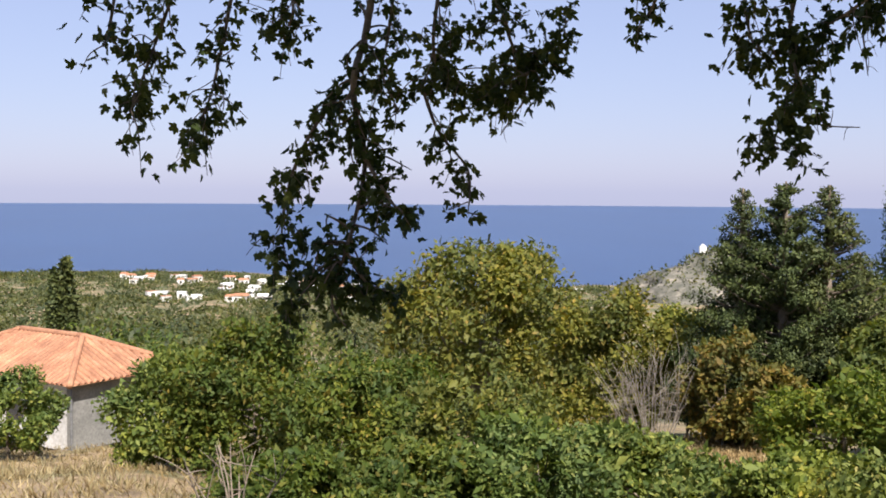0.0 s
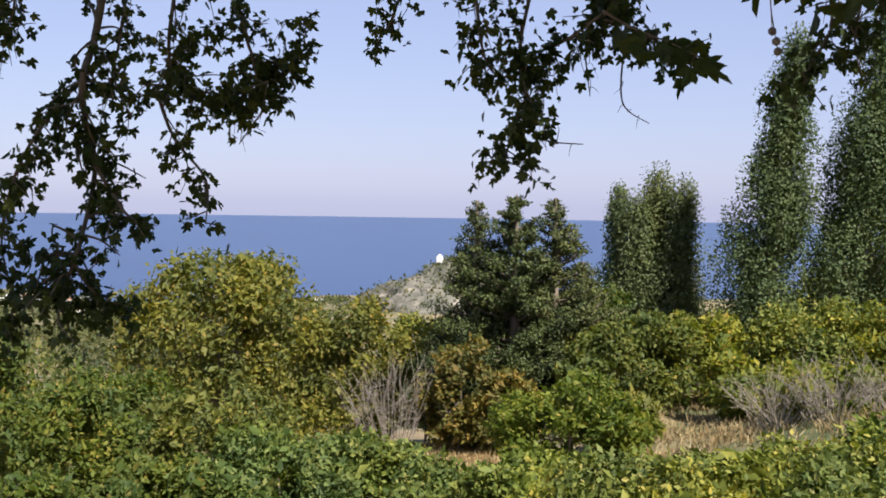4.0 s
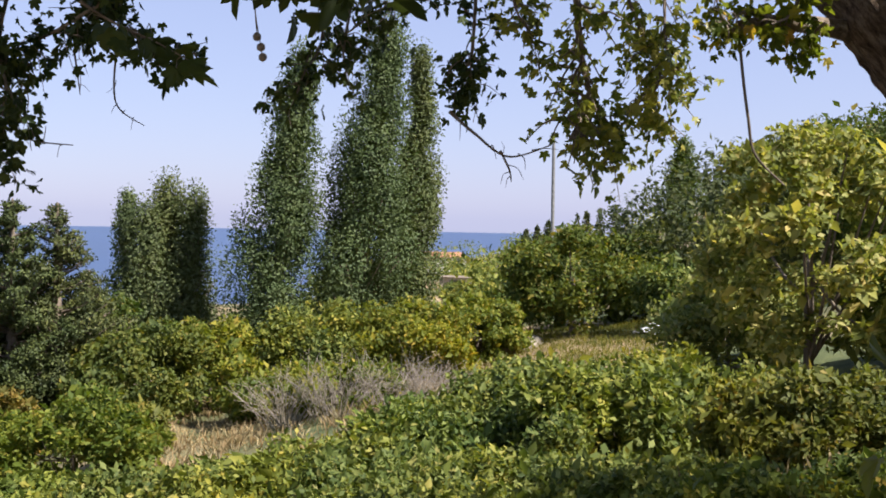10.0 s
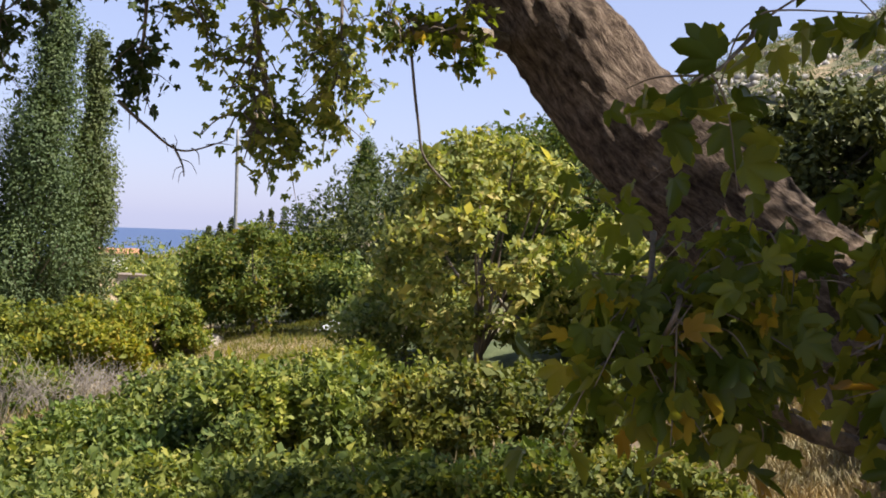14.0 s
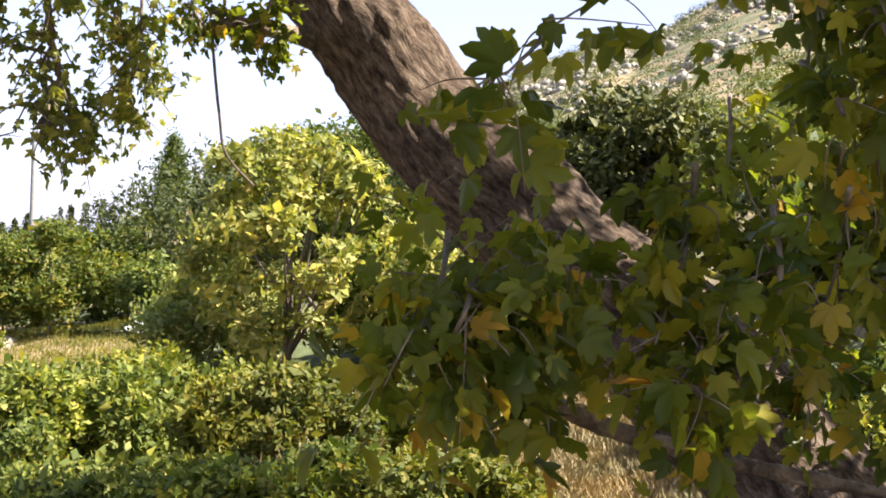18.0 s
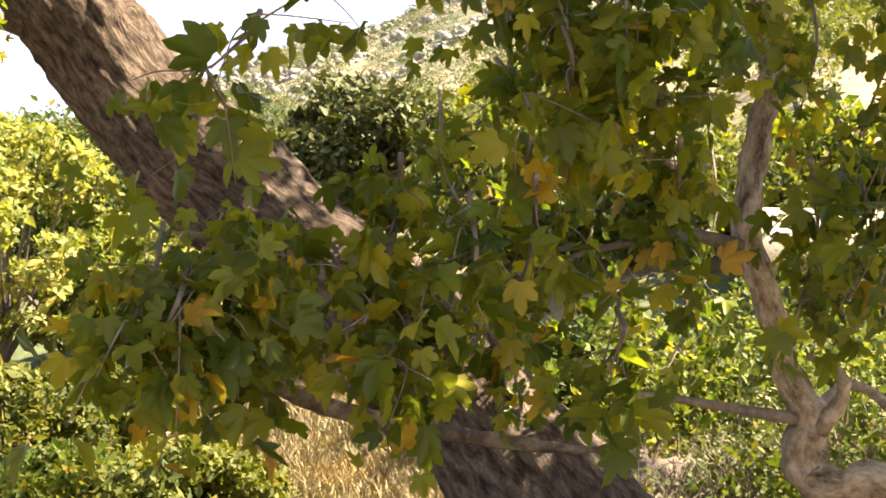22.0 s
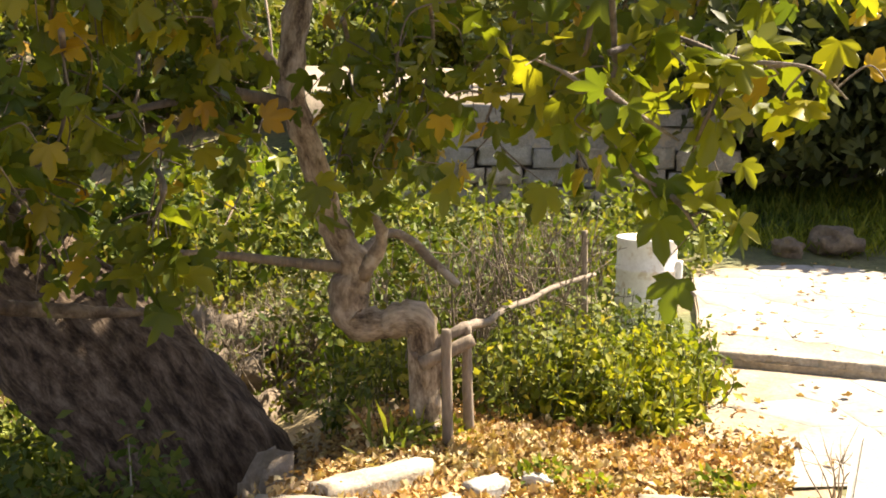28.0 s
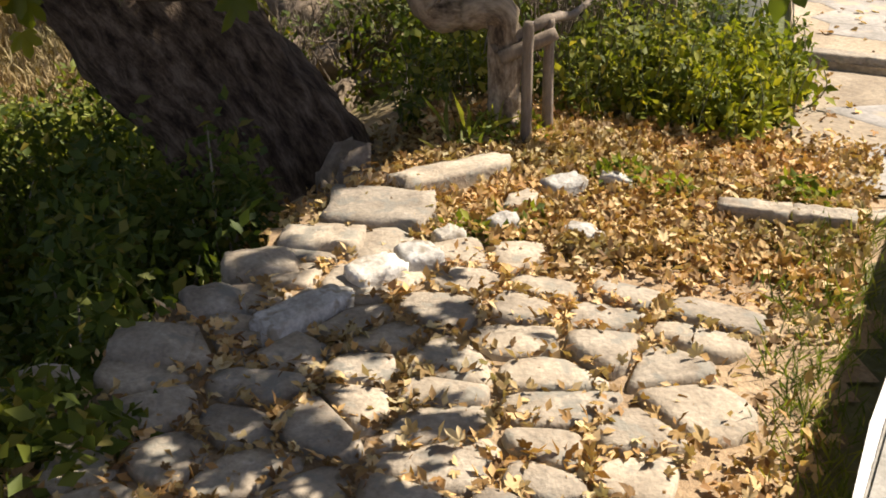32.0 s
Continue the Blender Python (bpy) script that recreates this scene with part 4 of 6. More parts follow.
cypress(24.4, 150, -3.5, 2.6, 71, n=2500)
cypress(25.0, 150, -4.0, 1.8, 72)
for i, (az, top) in enumerate(((-39.6, -0.3), (-39.0, -0.5), (-40.2, 0.0), (-42.2, 0.5), (-42.9, 0.7), (-43.7, 0.9), (-44.2, 0.6), (-48.3, 2.6), (-48.9, 2.9), (-49.5, 3.1), (-50.1, 3.0))):
    cypress(az, 120, top, 1.1, 80 + i, n=700)
cypress(-41.7, 128, 0.4, 0.9, 95, n=500)
poplar("slender poplar on the ridge", -47.1, 118, 4.2, 4.2, 36, n=4000, leaf=0.35, group="ridge poplars", mat=M_TREE)


def utility_pole():
    ob = thing("utility_pole", "thin grey utility pole behind the fruit tree", "pole")
    b = at_z(-40.45, 66)
    limb_part("pole", [tube([b - Vector((0, 0, 0.3)), spot(-40.4, 4.6, 66, EYE_W)], [0.13, 0.09], 8)], M_STEEL, ob)


utility_pole()


def boulder(name, label, p, size, mat, seed, turn=0.0, group="", parent=None, rough=0.13, flat_top=0.0):
    """An irregular stone resting on p."""
    r = np.random.default_rng(seed)
    bm = bmesh.new()
    bmesh.ops.create_icosphere(bm, subdivisions=3, radius=1.0)
    off = Vector(r.normal(0, 9, 3))
    for v in bm.verts:
        c = v.co.copy()
        sq = 0.65 * c + 0.35 * Vector([math.copysign(abs(q) ** 0.5, q) for q in c])
        k = 1 + rough * noise.noise(c * 1.3 + off) + rough * 0.5 * noise.noise(c * 3.4 + off)
        w = sq * k
        if flat_top:
            w.z = min(w.z, flat_top + 0.05 * noise.noise(c * 2 + off))
        v.co = Vector((w.x * size[0] / 2, w.y * size[1] / 2, (w.z + 0.8) * size[2] / 2))
    ob = part(name, bm, mat, parent, smooth=True)
    ob.matrix_world = Matrix.Translation(p) @ Matrix.Rotation(radians(turn), 4, "Z")
    if label:
        tagged(ob, label, "stone", group)
    return ob


boulder("limestone_boulder", "pale boulder on the dry terrace edge", at_z(-38.8, 42) - Vector((0, 0, 0.2)), (2.2, 1.4, 1.0), M_STONE, 1)
def tarpaulin():
    """A white sheet thrown over a small heap."""
    p = at_z(-45.9, 40)
    bm = bmesh.new()
    bmesh.ops.create_grid(bm, x_segments=24, y_segments=16, size=1.0)
    for v in bm.verts:
        r2 = v.co.x ** 2 + v.co.y ** 2
        v.co.z = 0.75 * math.exp(-1.6 * r2) + 0.16 * noise.noise(v.co * 3) + 0.06 * noise.noise(v.co * 8)
        v.co.x *= 1.0 + 0.2 * noise.noise(v.co * 2)
        v.co *= 0.55
    bmesh.ops.solidify(bm, geom=bm.faces[:], thickness=0.02)
    ob = part("white_sheet", bm, M_WHITE, smooth=True)
    ob.location = p + Vector((0, 0, 0.12))
    tagged(ob, "crumpled white sheet over a heap by the bushes", "sheet")


tarpaulin()


# ---------------------------------------------------------------- dead twigs and dry grass
def dead_bush(label, az, d, spread, height, count, seed, mat=None, eye=EYE_W, thick=0.02, group="bare bushes"):
    """Bare branching stems fanning up from one foot."""
    mat = mat or M_TWIG
    b = at_z(az, d, eye)
    ob = thing("bare_bush", label, "bush", group)
    ob.location = b
    r = np.random.default_rng(seed)
    tubes = []
    for i in range(count):
        a = r.uniform(0, 6.283)
        foot = Vector((math.cos(a), math.sin(a), 0)) * spread * 0.22 * r.random()
        out = Vector((math.cos(a), math.sin(a), 0)) * spread * 0.5 * (0.3 + 0.7 * r.random())
        h = height * (0.55 + 0.45 * r.random())
        m1 = foot + out * 0.35 + Vector((0, 0, h * 0.5)) + Vector(r.normal(0, 0.05 * height, 3))
        tip = foot + out + Vector((0, 0, h))
        tubes.append(tube([foot, m1, tip], [thick, thick * 0.7, thick * 0.25], 4, caps=False))
        for k in range(3):
            s = m1.lerp(tip, r.random() * 0.7)
            e = s + Vector(r.normal(0, 0.16 * height, 3)) + Vector((0, 0, 0.2 * height))
            tubes.append(tube([s, s.lerp(e, 0.5) + Vector(r.normal(0, 0.02 * height, 3)), e], [thick * 0.5, thick * 0.35, thick * 0.15], 4, caps=False))
    tagged(limb_part("twig_tangle", tubes, mat, ob), kind="stuff")


dead_bush("bare pale branches rising from a dry bush", 15.9, 16, 1.7, 1.3, 8, 301, M_WOOD, thick=0.022)
dead_bush("grey leafless bush with many fine twigs", -6.2, 34, 2.8, 3.4, 46, 302, thick=0.016)
for i, (az, d, w, h) in enumerate(((-26.6, 28, 3.2, 1.7), (-29.3, 27.5, 3.4, 1.8), (-32.0, 28, 3.2, 1.6), (-34.3, 29, 2.8, 1.4))):
    dead_bush("tangle of dead grey brambles on the bank", az, d, w, h * 0.85, 56, 310 + i, thick=0.014, group="dead brambles")


def grass(name, label, az0, az1, d0, d1, count, height, mat, seed, eye=(0.0, 0.0), clumpy=0.0, z=None):
    r = np.random.default_rng(seed)
    n0 = count // 14 if clumpy else count
    az = r.uniform(az0, az1, n0)
    d = np.sqrt(r.uniform(d0 * d0, d1 * d1, n0))
    x, y = eye[0] - np.sin(np.radians(az)) * d, eye[1] + np.cos(np.radians(az)) * d
    if clumpy:
        x, y = np.repeat(x, 14) + r.normal(0, clumpy, n0 * 14), np.repeat(y, 14) + r.normal(0, clumpy, n0 * 14)
    pos = np.array([(a, b, ground_z(a, b) if z is None else z) for a, b in zip(x, y)])
    ob = leaves(name, pos, height * (0.5 + 0.7 * rng.random(len(pos))), mat, None, "blade", spread=1.6)
    tagged(ob, label, "grass", kind="stuff")


grass("dry_grass", "tufts of dry straw grass on the slope", 14, 34, 14, 42, 9000, 0.3, M_STRAW, 401, clumpy=0.2)
grass("dry_grass", "dry yellow grass on the bank by the trunk", -77, -64, 8.0, 25, 52000, 0.22, M_STRAW, 402, clumpy=0.16)
grass("dry_grass", "dry yellow stubble between bushes", -13, -8.5, 26, 38, 6000, 0.3, M_STRAW, 403, clumpy=0.2)
grass("dry_grass", "dry grass on the bank between bushes", -38, -18, 22, 44, 12000, 0.36, M_STRAW, 404, clumpy=0.25)
grass("green_grass", "fresh grass in the shade beyond the path", -124, -106, 11.8, 16, 12000, 0.22, M_WEED, 405, clumpy=0.15)
grass("dry_grass", "green and dry grass under the fruit tree", -49, -36, 33, 50, 14000, 0.26, M_OLIVE, 411, clumpy=0.25)
grass("dry_reeds", "tall dry stems among the shrubs", -60, -50, 11, 14, 900, 0.7, M_STRAW, 406, clumpy=0.15)

# ---------------------------------------------------------------- terrace and path
def gp(az, el, z=0.0):
    return spot(az, el, (1.6 - z) / math.tan(radians(-el)))


def slab(name, corners, z0, z1, mat, label, kind="structure", seed=0):
    """A flat slab over a plan outline, with a slightly uneven edge and top."""
    bm = bmesh.new()
    pts = []
    n = len(corners)
    for i in range(n):
        a, b = Vector(corners[i][:2]), Vector(corners[(i + 1) % n][:2])
        k = max(1, int((b - a).length / 0.25))
        for j in range(k):
            p = a.lerp(b, j / k)
            q = noise.noise(Vector((p.x * 3, p.y * 3, seed))) * 0.025
            pts.append((p.x + q, p.y - q))
    top = [bm.verts.new((x, y, z1)) for x, y in pts]
    low = [bm.verts.new((x, y, z0)) for x, y in pts]
    f = bm.faces.new(top)
    for i in range(len(pts)):
        j = (i + 1) % len(pts)
        bm.faces.new((top[j], top[i], low[i], low[j]))
    bmesh.ops.recalc_face_normals(bm, faces=bm.faces[:])
    bmesh.ops.bevel(bm, geom=list(f.edges), offset=0.015, segments=2, affect="EDGES")
    ob = part(name, bm, mat)
    tagged(ob, label, "paving", kind=kind)
    return ob


M_SAND = surface("sandy_dirt", [(0.3, (0.2, 0.155, 0.105)), (0.55, (0.29, 0.235, 0.165)), (0.75, (0.36, 0.305, 0.23))], 2.5, 40, height=0.01)
slab("path_lower", [gp(-112.6, -18.6), gp(-112.2, -16.5), gp(-111.8, -13.45), gp(-124, -13.3), gp(-128, -17), gp(-121.6, -16.0)], -0.2, 0.012, M_SAND, "sunlit pale concrete path slab strewn with leaves", seed=1)
slab("path_upper", [gp(-111.9, -13.2, 0.06), gp(-111.6, -11), gp(-111.2, -9.3), gp(-116.8, -8.0), gp(-123, -6.9), gp(-128, -8), gp(-125, -13.1, 0.06)], -0.2, 0.07, M_SAND, "raised pale concrete path slab in dappled shade", seed=2)


def path_edging():
    """Row of flat stones along the step between the two slabs."""
    ob = thing("path_step", "row of flat stones edging the path step", "step")
    for i in range(9):
        a0 = -112.9 - i * 1.3
        boulder("stone", "", gp(a0 - 0.6, -13.32, 0.03) - Vector((0, 0, 0.02)), (0.28, 0.14, 0.13), M_STONE, 500 + i, a0 + 3, parent=ob, rough=0.1, flat_top=0.6)


path_edging()


def cobble_cells(poly_ok, x0, x1, y0, y1, pitch, seed, squash=0.72, turn=0.5):
    """Relaxed irregular cells: plan outlines of fitted cobbles."""
    r = np.random.default_rng(seed)
    c, s = math.cos(turn), math.sin(turn)
    pts = []
    for i in range(int((x1 - x0) * 1.6 / pitch)):
        for j in range(int((y1 - y0) * 1.6 / (pitch * squash))):
            u = (i + 0.5 * (j % 2) + r.uniform(-0.42, 0.42)) * pitch - (x1 - x0) * 0.3
            v = (j + r.uniform(-0.42, 0.42)) * pitch * squash - (y1 - y0) * 0.3
            pts.append((u, v))
    pts = np.array(pts)
    cells = []
    for k, p in enumerate(pts):
        w = (x0 + 0.0 + c * p[0] - s * p[1], y0 + s * p[0] + c * p[1])
        if not poly_ok(*w):
            continue
        dist = np.sum((pts - p) ** 2, axis=1)
        near = np.argsort(dist)[1:15]
        poly = [(p[0] - 1, p[1] - 1), (p[0] + 1, p[1] - 1), (p[0] + 1, p[1] + 1), (p[0] - 1, p[1] + 1)]
        for q in pts[near]:
            mx, my = (p + q) / 2
            nx, ny = q - p
            out = []
            for a in range(len(poly)):
                A, B = poly[a], poly[(a + 1) % len(poly)]
                da, db = (A[0] - mx) * nx + (A[1] - my) * ny, (B[0] - mx) * nx + (B[1] - my) * ny
                if da <= 0:
                    out.append(A)
                if da * db < 0:
                    t = da / (da - db)
                    out.append((A[0] + (B[0] - A[0]) * t, A[1] + (B[1] - A[1]) * t))
            poly = out
            if len(poly) < 3:
                break
        if len(poly) < 3:
            continue
        cells.append([(x0 + c * a - s * b, y0 + s * a + c * b) for a, b in poly])
    return cells


def cobble(outline, z, seed, parent, mat, h=0.0, name="cobble"):
    """One rounded stone over its outline, top proud and domed, edge sunk in the joint."""
    r = np.random.default_rng(seed)
    c = np.mean(outline, axis=0)
    pts = [np.array(p) for p in outline]
    for _ in range(2 if name == "cobble" else 0):
        nxt = []
        for i in range(len(pts)):
            a, b = pts[i], pts[(i + 1) % len(pts)]
            nxt += [a * 0.82 + b * 0.18, a * 0.18 + b * 0.82]
        pts = nxt
    pts = np.array(pts[::2] if len(pts) > 16 else pts)
    shrink = 0.85 + 0.12 * r.random() ** 0.6 if not h else 0.988
    k = len(pts)
    tilt = r.normal(0, 0.002 if h else 0.03, 2)
    h = h or 0.014 + 0.016 * r.random()
    verts, faces = [], []
    for q, dz in ((1.0, -0.4), (0.985, 0.25), (0.92, 0.8), (0.72, 0.97)):
        for p in pts:
            o = (p - c) * shrink * q
            verts.append((c[0] + o[0], c[1] + o[1], z + h * dz * 1.2 + o @ tilt + 0.004 * noise.noise(Vector((p[0] * 9, p[1] * 9, seed)))))
    verts.append((c[0], c[1], z + h * 1.2))
    for ring in range(3):
        for i in range(k):
            j = (i + 1) % k
            faces.append((ring * k + i, ring * k + j, (ring + 1) * k + j, (ring + 1) * k + i))
    me = bpy.data.meshes.new(name)
    me.from_pydata(verts, [], faces + [(3 * k + i, 3 * k + (i + 1) % k, 4 * k) for i in range(k)])
    for p in me.polygons:
        p.use_smooth = True
    me.materials.append(mat)
    ob = new(name, me)
    ob.parent = parent


def wall_side(x, y):
    """Distance to the left of the white wall's foot line."""
    a, b = gp(-118.6, -36.5), gp(-121.3, -19.9)
    return ((b.x - a.x) * (y - a.y) - (b.y - a.y) * (x - a.x)) / math.hypot(b.x - a.x, b.y - a.y)


EDGE = [(-30, 2.4), (-70, 2.4), (-75.5, 3.0), (-81, 3.25), (-86, 3.95), (-90.5, 4.4), (-97, 4.6), (-110, 4.5), (-130, 4.5), (-190, 4.5)]


def on_terrace(x, y, inset=0.0):
    dx, dy = x - EYE_E[0], y - EYE_E[1]
    az = math.degrees(math.atan2(-dx, dy))
    if az > 0:
        az -= 360
    d = math.hypot(dx, dy)
    lim = float(np.interp(-az, [-a for a, _ in EDGE], [q for _, q in EDGE]))
    return d < lim - inset and wall_side(x, y) > 0.05


CELLS = []


def terrace():
    ob = thing("terrace", "old terrace of packed soil under cobbles and leaves", "paving", kind="structure")
    # bed: a fine grid clipped to the terrace
    n = 70
    verts, faces, idx = [], [], {}
    for i in range(n):
        for j in range(n):
            x, y = -1.2 + i * 0.1, -4.6 + j * 0.1
            if on_terrace(x, y, -0.08):
                idx[i, j] = len(verts)
                verts.append((x, y, 0.008 + 0.012 * noise.noise(Vector((x * 2.3, y * 2.3, 4)))))
    for (i, j), a in idx.items():
        if (i + 1, j) in idx and (i + 1, j + 1) in idx and (i, j + 1) in idx:
            faces.append((a, idx[i + 1, j], idx[i + 1, j + 1], idx[i, j + 1]))
    raw_part("bed", verts, faces, M_BED, ob, smooth=True)
    pave = part_holder("cobble_paving", ob)

    def inside(x, y):
        dx, dy = x - EYE_E[0], y - EYE_E[1]
        d = math.hypot(dx, dy)
        az = math.degrees(math.atan2(-dx, dy))
        far = 3.6 if az > -100 else 3.4
        return on_terrace(x, y, 0.12) and d < far + 0.25 * noise.noise(Vector((x, y, 7))) and d > 1.3 and -118 < az < -62 and wall_side(x, y) > 0.42

    CELLS.extend(cobble_cells(inside, 0.6, 5.2, -3.2, 1.6, 0.18, 9, 1.5, -0.44))
    for i, cell in enumerate(CELLS):
        cobble(cell, 0.012, 900 + i, pave, M_STONE)


def part_holder(name, parent):
    """A thin bed under the stones, which carries them."""
    bm = bmesh.new()
    bmesh.ops.create_grid(bm, x_segments=1, y_segments=1, size=0.4, matrix=pose(2.6, -0.6, -0.02))
    return part(name, bm, M_BED, parent)


M_LROCK = surface("pale_rock", [(0.3, (0.17, 0.13, 0.09)), (0.6, (0.3, 0.24, 0.18))], 8, 40, height=0.02)
M_BED = surface("packed_soil", [(0.3, (0.17, 0.115, 0.065)), (0.55, (0.28, 0.2, 0.12)), (0.75, (0.38, 0.29, 0.19))], 5, 60, height=0.02)
terrace()



def block(name, label, x, y, top, size, mat, turn, seed, group="terrace edge stones", cut=0.7, low=-0.16):
    """A roughly squared stone bedded in the ground, its upper face worn and tilted."""
    r = np.random.default_rng(seed)
    bm = bmesh.new()
    bmesh.ops.create_cube(bm, size=2.0)
    bmesh.ops.subdivide_edges(bm, edges=bm.edges[:], cuts=7, use_grid_fill=True)
    off = Vector(r.normal(0, 9, 3))
    lean = r.normal(0, 0.05, 2)
    deep = top - low
    for v in bm.verts:
        c = v.co.copy()
        ball = c.normalized() * 1.15
        w = c * cut + ball * (1 - cut)
        k = 1 + 0.13 * noise.noise(c * 0.9 + off) + 0.07 * noise.noise(c * 2.6 + off)
        w = Vector((w.x * k, w.y * k, w.z))
        x1, y1 = w.x * size[0] / 2, w.y * size[1] / 2
        z1 = low + deep * (w.z + 1) / 2 + x1 * lean[0] + y1 * lean[1] + 0.012 * noise.noise(c * 2.2 + off * 2) + 0.006 * noise.noise(c * 6 + off)
        v.co = Vector((x1, y1, z1))
    ob = part(name, bm, mat, smooth=True)
    ob.matrix_world = Matrix.Translation((x, y, 0)) @ Matrix.Rotation(radians(turn), 4, "Z")
    return tagged(ob, label, "stone", group) if label else ob


STONES = [
    # x, y, top, length, depth, material, turn, squareness, words
    (4.56, -0.38, 0.081, 0.55, 0.17, M_STONE, -60, 0.85, "long limestone kerb among fallen leaves"),
    (4.22, -0.10, 0.068, 0.40, 0.34, M_STONE, -100, 0.85, "broad flat limestone slab on the terrace edge"),
    (4.17, -1.44, 0.081, 0.27, 0.11, M_STONE, -113, 0.92, "squared stone kerb half buried in leaves"),
    (4.11, -1.68, 0.074, 0.24, 0.11, M_STONE, -107, 0.92, "squared stone kerb half buried in leaves"),
    (4.16, -1.93, 0.043, 0.18, 0.1, M_STONE, -98, 0.8, "small stone beside the grass strip"),
    (3.44, 0.13, 0.075, 0.36, 0.11, M_WSTONE, -44, 0.7, "long whitewashed kerb stone in dappled shade"),
    (3.70, -0.08, 0.081, 0.19, 0.13, M_WSTONE, -56, 0.7, "whitewashed kerb stone among leaves"),
    (3.80, -0.22, 0.081, 0.15, 0.14, M_WSTONE, -69, 0.7, "whitewashed kerb stone among leaves"),
    (3.27, 0.53, 0.062, 0.26, 0.22, M_STONE, -100, 0.45, "rounded grey boulder on the terrace edge"),
    (3.52, 0.40, 0.062, 0.20, 0.17, M_STONE, -71, 0.45, "rounded grey boulder on the terrace edge"),
    (3.78, 0.28, 0.062, 0.26, 0.20, M_STONE, -78, 0.5, "flat grey boulder on the terrace edge"),
    (3.98, 0.10, 0.062, 0.31, 0.22, M_STONE, -99, 0.6, "flat grey boulder below the plane trunk"),
    (3.10, 0.80, 0.037, 0.24, 0.20, M_STONE, -50, 0.45, "grey boulder at the dark bank"),
    (2.85, 0.98, 0.025, 0.22, 0.19, M_STONE, -40, 0.45, "grey boulder at the dark bank"),
    (4.44, -0.80, 0.08, 0.19, 0.11, M_WSTONE, -61, 0.75, "whitewashed stone sticking out of leaves"),
    (4.49, -1.01, 0.074, 0.13, 0.07, M_WSTONE, -117, 0.7, "whitewashed stone sticking out of leaves"),
    (4.09, -0.52, 0.074, 0.13, 0.09, M_WSTONE, -53, 0.5, "small white stone among leaves"),
    (4.00, -0.33, 0.062, 0.12, 0.08, M_WSTONE, -62, 0.5, "small white stone among leaves"),
    (4.02, -0.80, 0.056, 0.16, 0.09, M_WSTONE, -133, 0.6, "small white stone among leaves"),
    (4.30, -0.62, 0.05, 0.2, 0.13, M_STONE, -30, 0.6, "flat stone among fallen leaves"),
]
STONES = [(EYE_E[0] + (q[0] - EYE_E[0]) * 1.055, EYE_E[1] + (q[1] - EYE_E[1]) * 1.055, *q[2:]) for q in STONES]
for i, (x, y, top, a, b, mt, turn, cut, words) in enumerate(STONES):
    name = "kerb_stone" if "kerb" in words else ("boulder" if "boulder" in words else "loose_stone")
    block(name, words, x, y, top, (a, b), mt, turn, 600 + i, cut=cut, low=-0.12 if on_terrace(x, y, 0.1) else -0.4)
boulder("boulder", "pale ragged rock against the plane trunk", spot(-88.3, -21.5, 4.45) - Vector((0, 0, 0.22)), (0.2, 0.26, 0.46), M_LROCK, 640, -60, "terrace edge stones", rough=0.9)


def white_wall():
    """Low whitewashed wall with a rough cement top."""
    ob = thing("white_wall", "low whitewashed wall with a rough grey top", "wall", kind="structure")
    a, b = gp(-116.0, -44, 0.35), gp(-120.0, -16.2, 0.35)
    far = (b - a).normalized()
    right = Vector((far.y, -far.x, 0))
    turn = math.atan2(far.y, far.x)
    a = a - far * 2.5
    length = (b - a).length
    mid = (a + b) / 2 + right * 0.24
    bm = bmesh.new()
    box_bm(bm, (length, 0.46, 0.5), Matrix.Translation((mid.x, mid.y, 0.09)) @ Matrix.Rotation(turn, 4, "Z"))
    bmesh.ops.subdivide_edges(bm, edges=bm.edges[:], cuts=12, use_grid_fill=True)
    for v in bm.verts:
        v.co += Vector((0, 0, 0.012)) * noise.noise(v.co * 4) + right * 0.012 * noise.noise(v.co * 3)
    part("body", bm, M_WHITE, ob)
    bm = bmesh.new()
    top = (a + b) / 2 + right * 0.249
    box_bm(bm, (length - 0.05, 0.44, 0.03), Matrix.Translation((top.x, top.y, 0.338)) @ Matrix.Rotation(turn, 4, "Z"), 0.01)
    bmesh.ops.subdivide_edges(bm, edges=bm.edges[:], cuts=6, use_grid_fill=True)
    for v in bm.verts:
        v.co += Vector((0, 0, 0.006)) * noise.noise(v.co * 6) + right * 0.012 * noise.noise(v.co * 7)
    part("coping", bm, M_WALLTOP, ob, "rough grey cement top")


white_wall()


